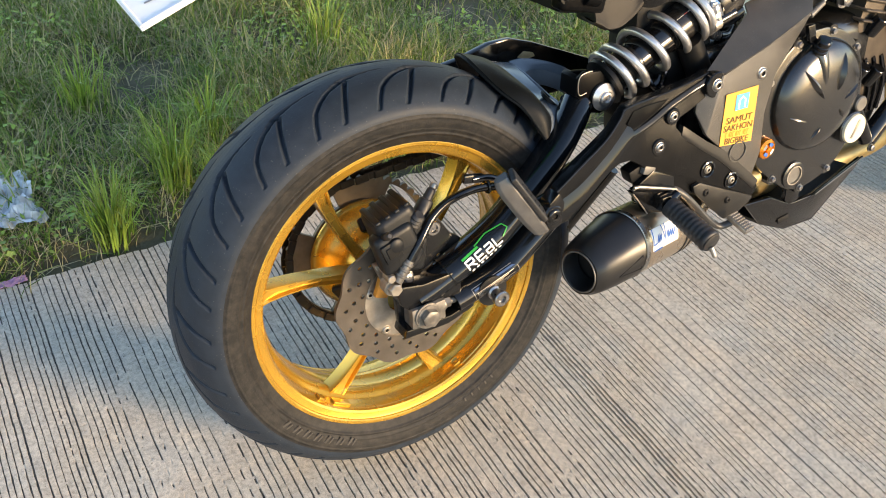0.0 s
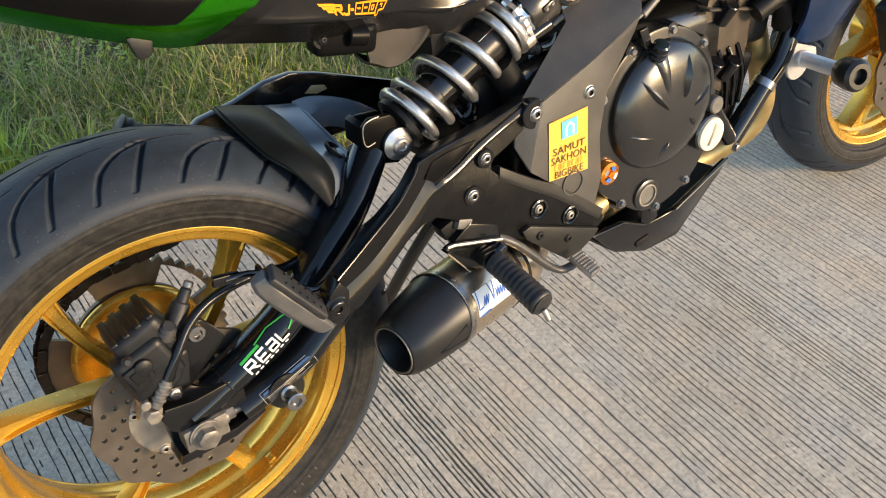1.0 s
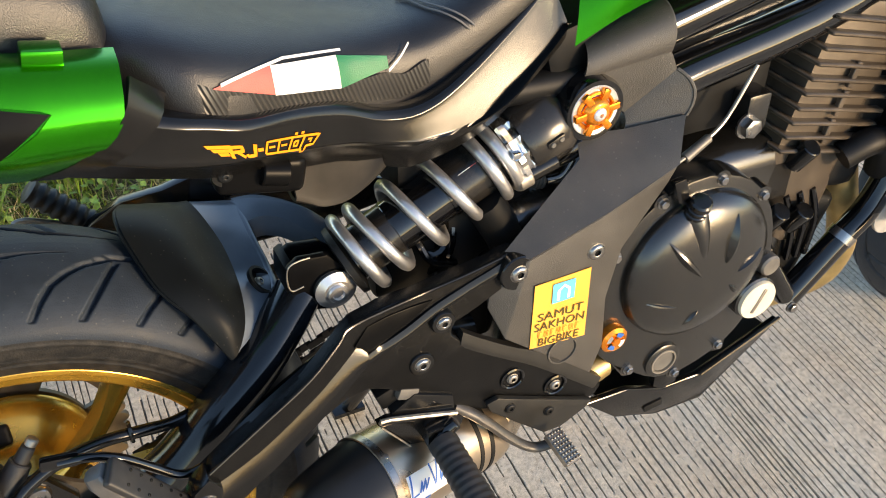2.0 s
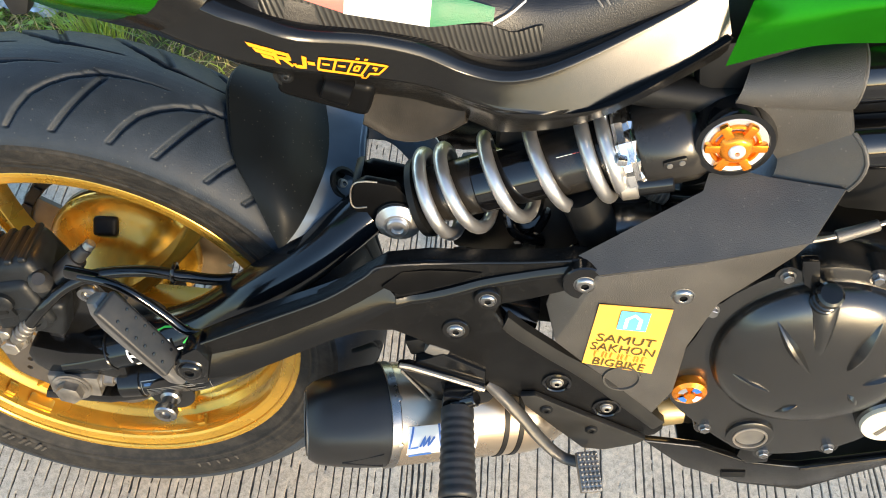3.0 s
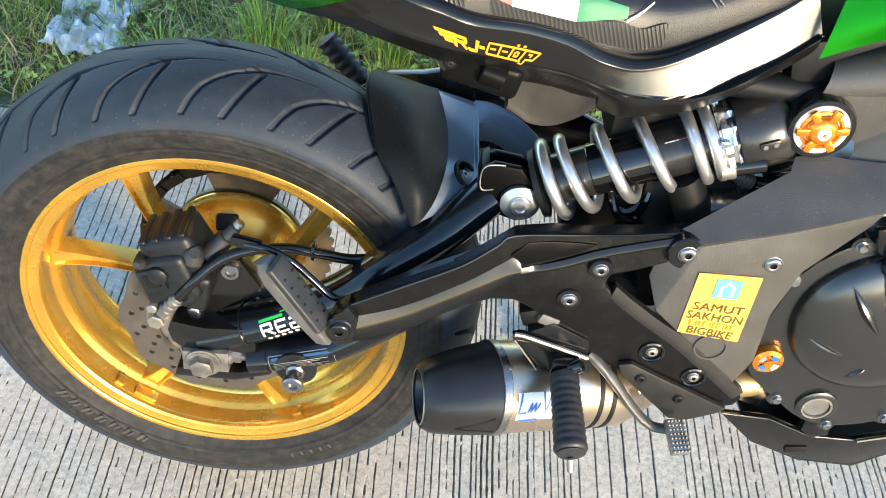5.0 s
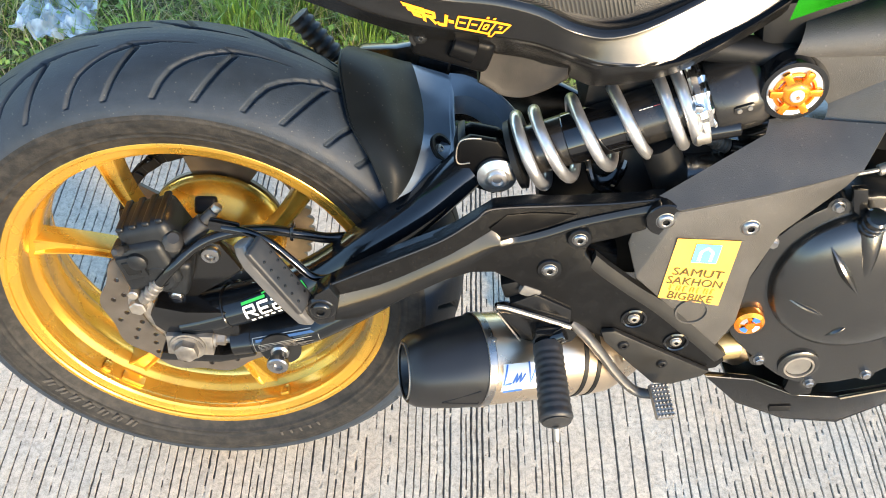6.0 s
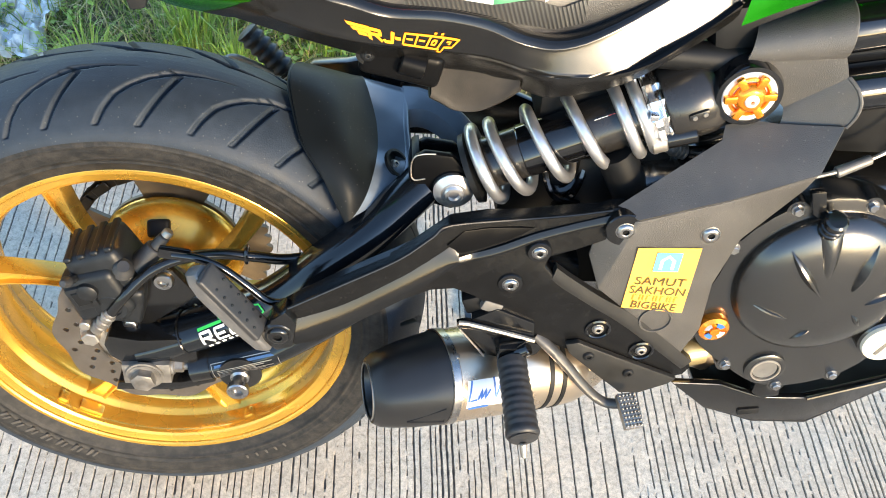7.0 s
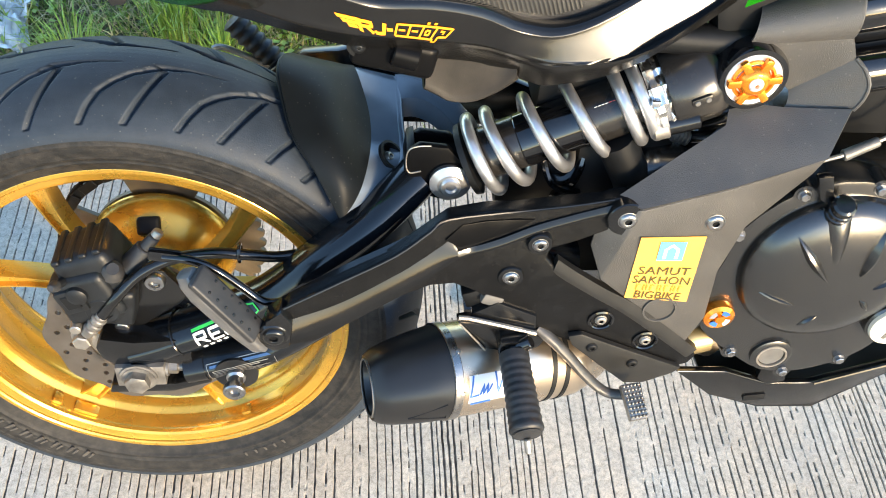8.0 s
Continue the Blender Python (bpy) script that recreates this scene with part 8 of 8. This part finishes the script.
part("cable_nut", hex_bolt((0.782, -0.105, 0.618), 0.0115), steel, engine)
part("cable_stay", block((0.03, 0.03, 0.045), Matrix.Translation((0.792, -0.092, 0.630)), 0.005), engine_black, engine)
part("intake_block", block((0.14, 0.16, 0.12), Matrix.Translation((0.76, 0, 0.66)), 0.02), dark_inner, bike, "dark intake behind the frame")

# ---- number plate on the tail, with plain bars for its writing ----
inv = bike.matrix_world.inverted()
C = inv @ Vector((-0.308, -0.002, 0.784))
pu = (inv.to_3x3() @ Vector((0.163, 0.012, 0.061))).normalized()
pv = inv.to_3x3() @ Vector((-0.02, 0.2, 0.02))
pv = (pv - pu * pv.dot(pu)).normalized()
pm = Matrix.Identity(4)
for i, a in enumerate((pu, pv, pu.cross(pv))):
    pm.col[i] = (*a, 0)
pm.translation = C
bm = block((0.172, 0.20, 0.003), pm @ Matrix.Translation((0.086, 0.10, 0)), 0.0012)
plate = part("number_plate", bm, plate_white, bike, "white number plate with grey and blue marks")
part("plate_rim", tube([pm @ Vector(q) for q in ((0.003, 0.003, 0.002), (0.169, 0.003, 0.002), (0.169, 0.197, 0.002), (0.003, 0.197, 0.002), (0.003, 0.003, 0.002))], 0.0022, 8, 1), plate_white, plate)
part("backing", block((0.160, 0.185, 0.003), pm @ Matrix.Translation((0.086, 0.104, -0.006)), 0.001), backing_tan, plate, "tan backing board")
part("lug", lathe([(0, -0.004), (0.014, -0.004), (0.014, 0.003), (0.0095, 0.0035), (0.0085, 0.001), (0.005, 0.001), (0.005, 0.004), (0, 0.0045)], pm @ Vector((0.176, 0.014, 0)), pu.cross(pv), 28), cream_cap, plate, "cream fixing lug")
bars = bmesh.new()
for i in range(4):
    stroke([(0.020 + 0.0, 0.035 + 0.022 * i), (0.050, 0.030 + 0.022 * i), (0.056, 0.040 + 0.022 * i), (0.024, 0.046 + 0.022 * i)], 0.003, pm @ Matrix.Translation((0, 0, 0.002)), into=bars)
part("plate_bars", bars, plate_ink, plate, "grey bars")
bars = bmesh.new()
for i in range(7):
    stroke([(0.090, 0.022 + 0.008 * i), (0.118, 0.022 + 0.008 * i)], 0.0035, pm @ Matrix.Translation((0, 0, 0.002)), into=bars)
part("plate_bars", bars, blue_ink, plate, "blue bars")
part("plate_stay", tube([pm @ Vector((0.15, 0.10, -0.01)), (-0.10, 0.0, 0.80), (0.02, 0.0, 0.80)], 0.012, 10, 4), black_matt, bike, "black plate stay")
part("tail_core", block((0.26, 0.14, 0.05), Matrix.Translation((0.02, 0, 0.82)) @ pose(0, 0, 0, 0, 15, 0), 0.015), black_matt, bike, "black tail unit core")
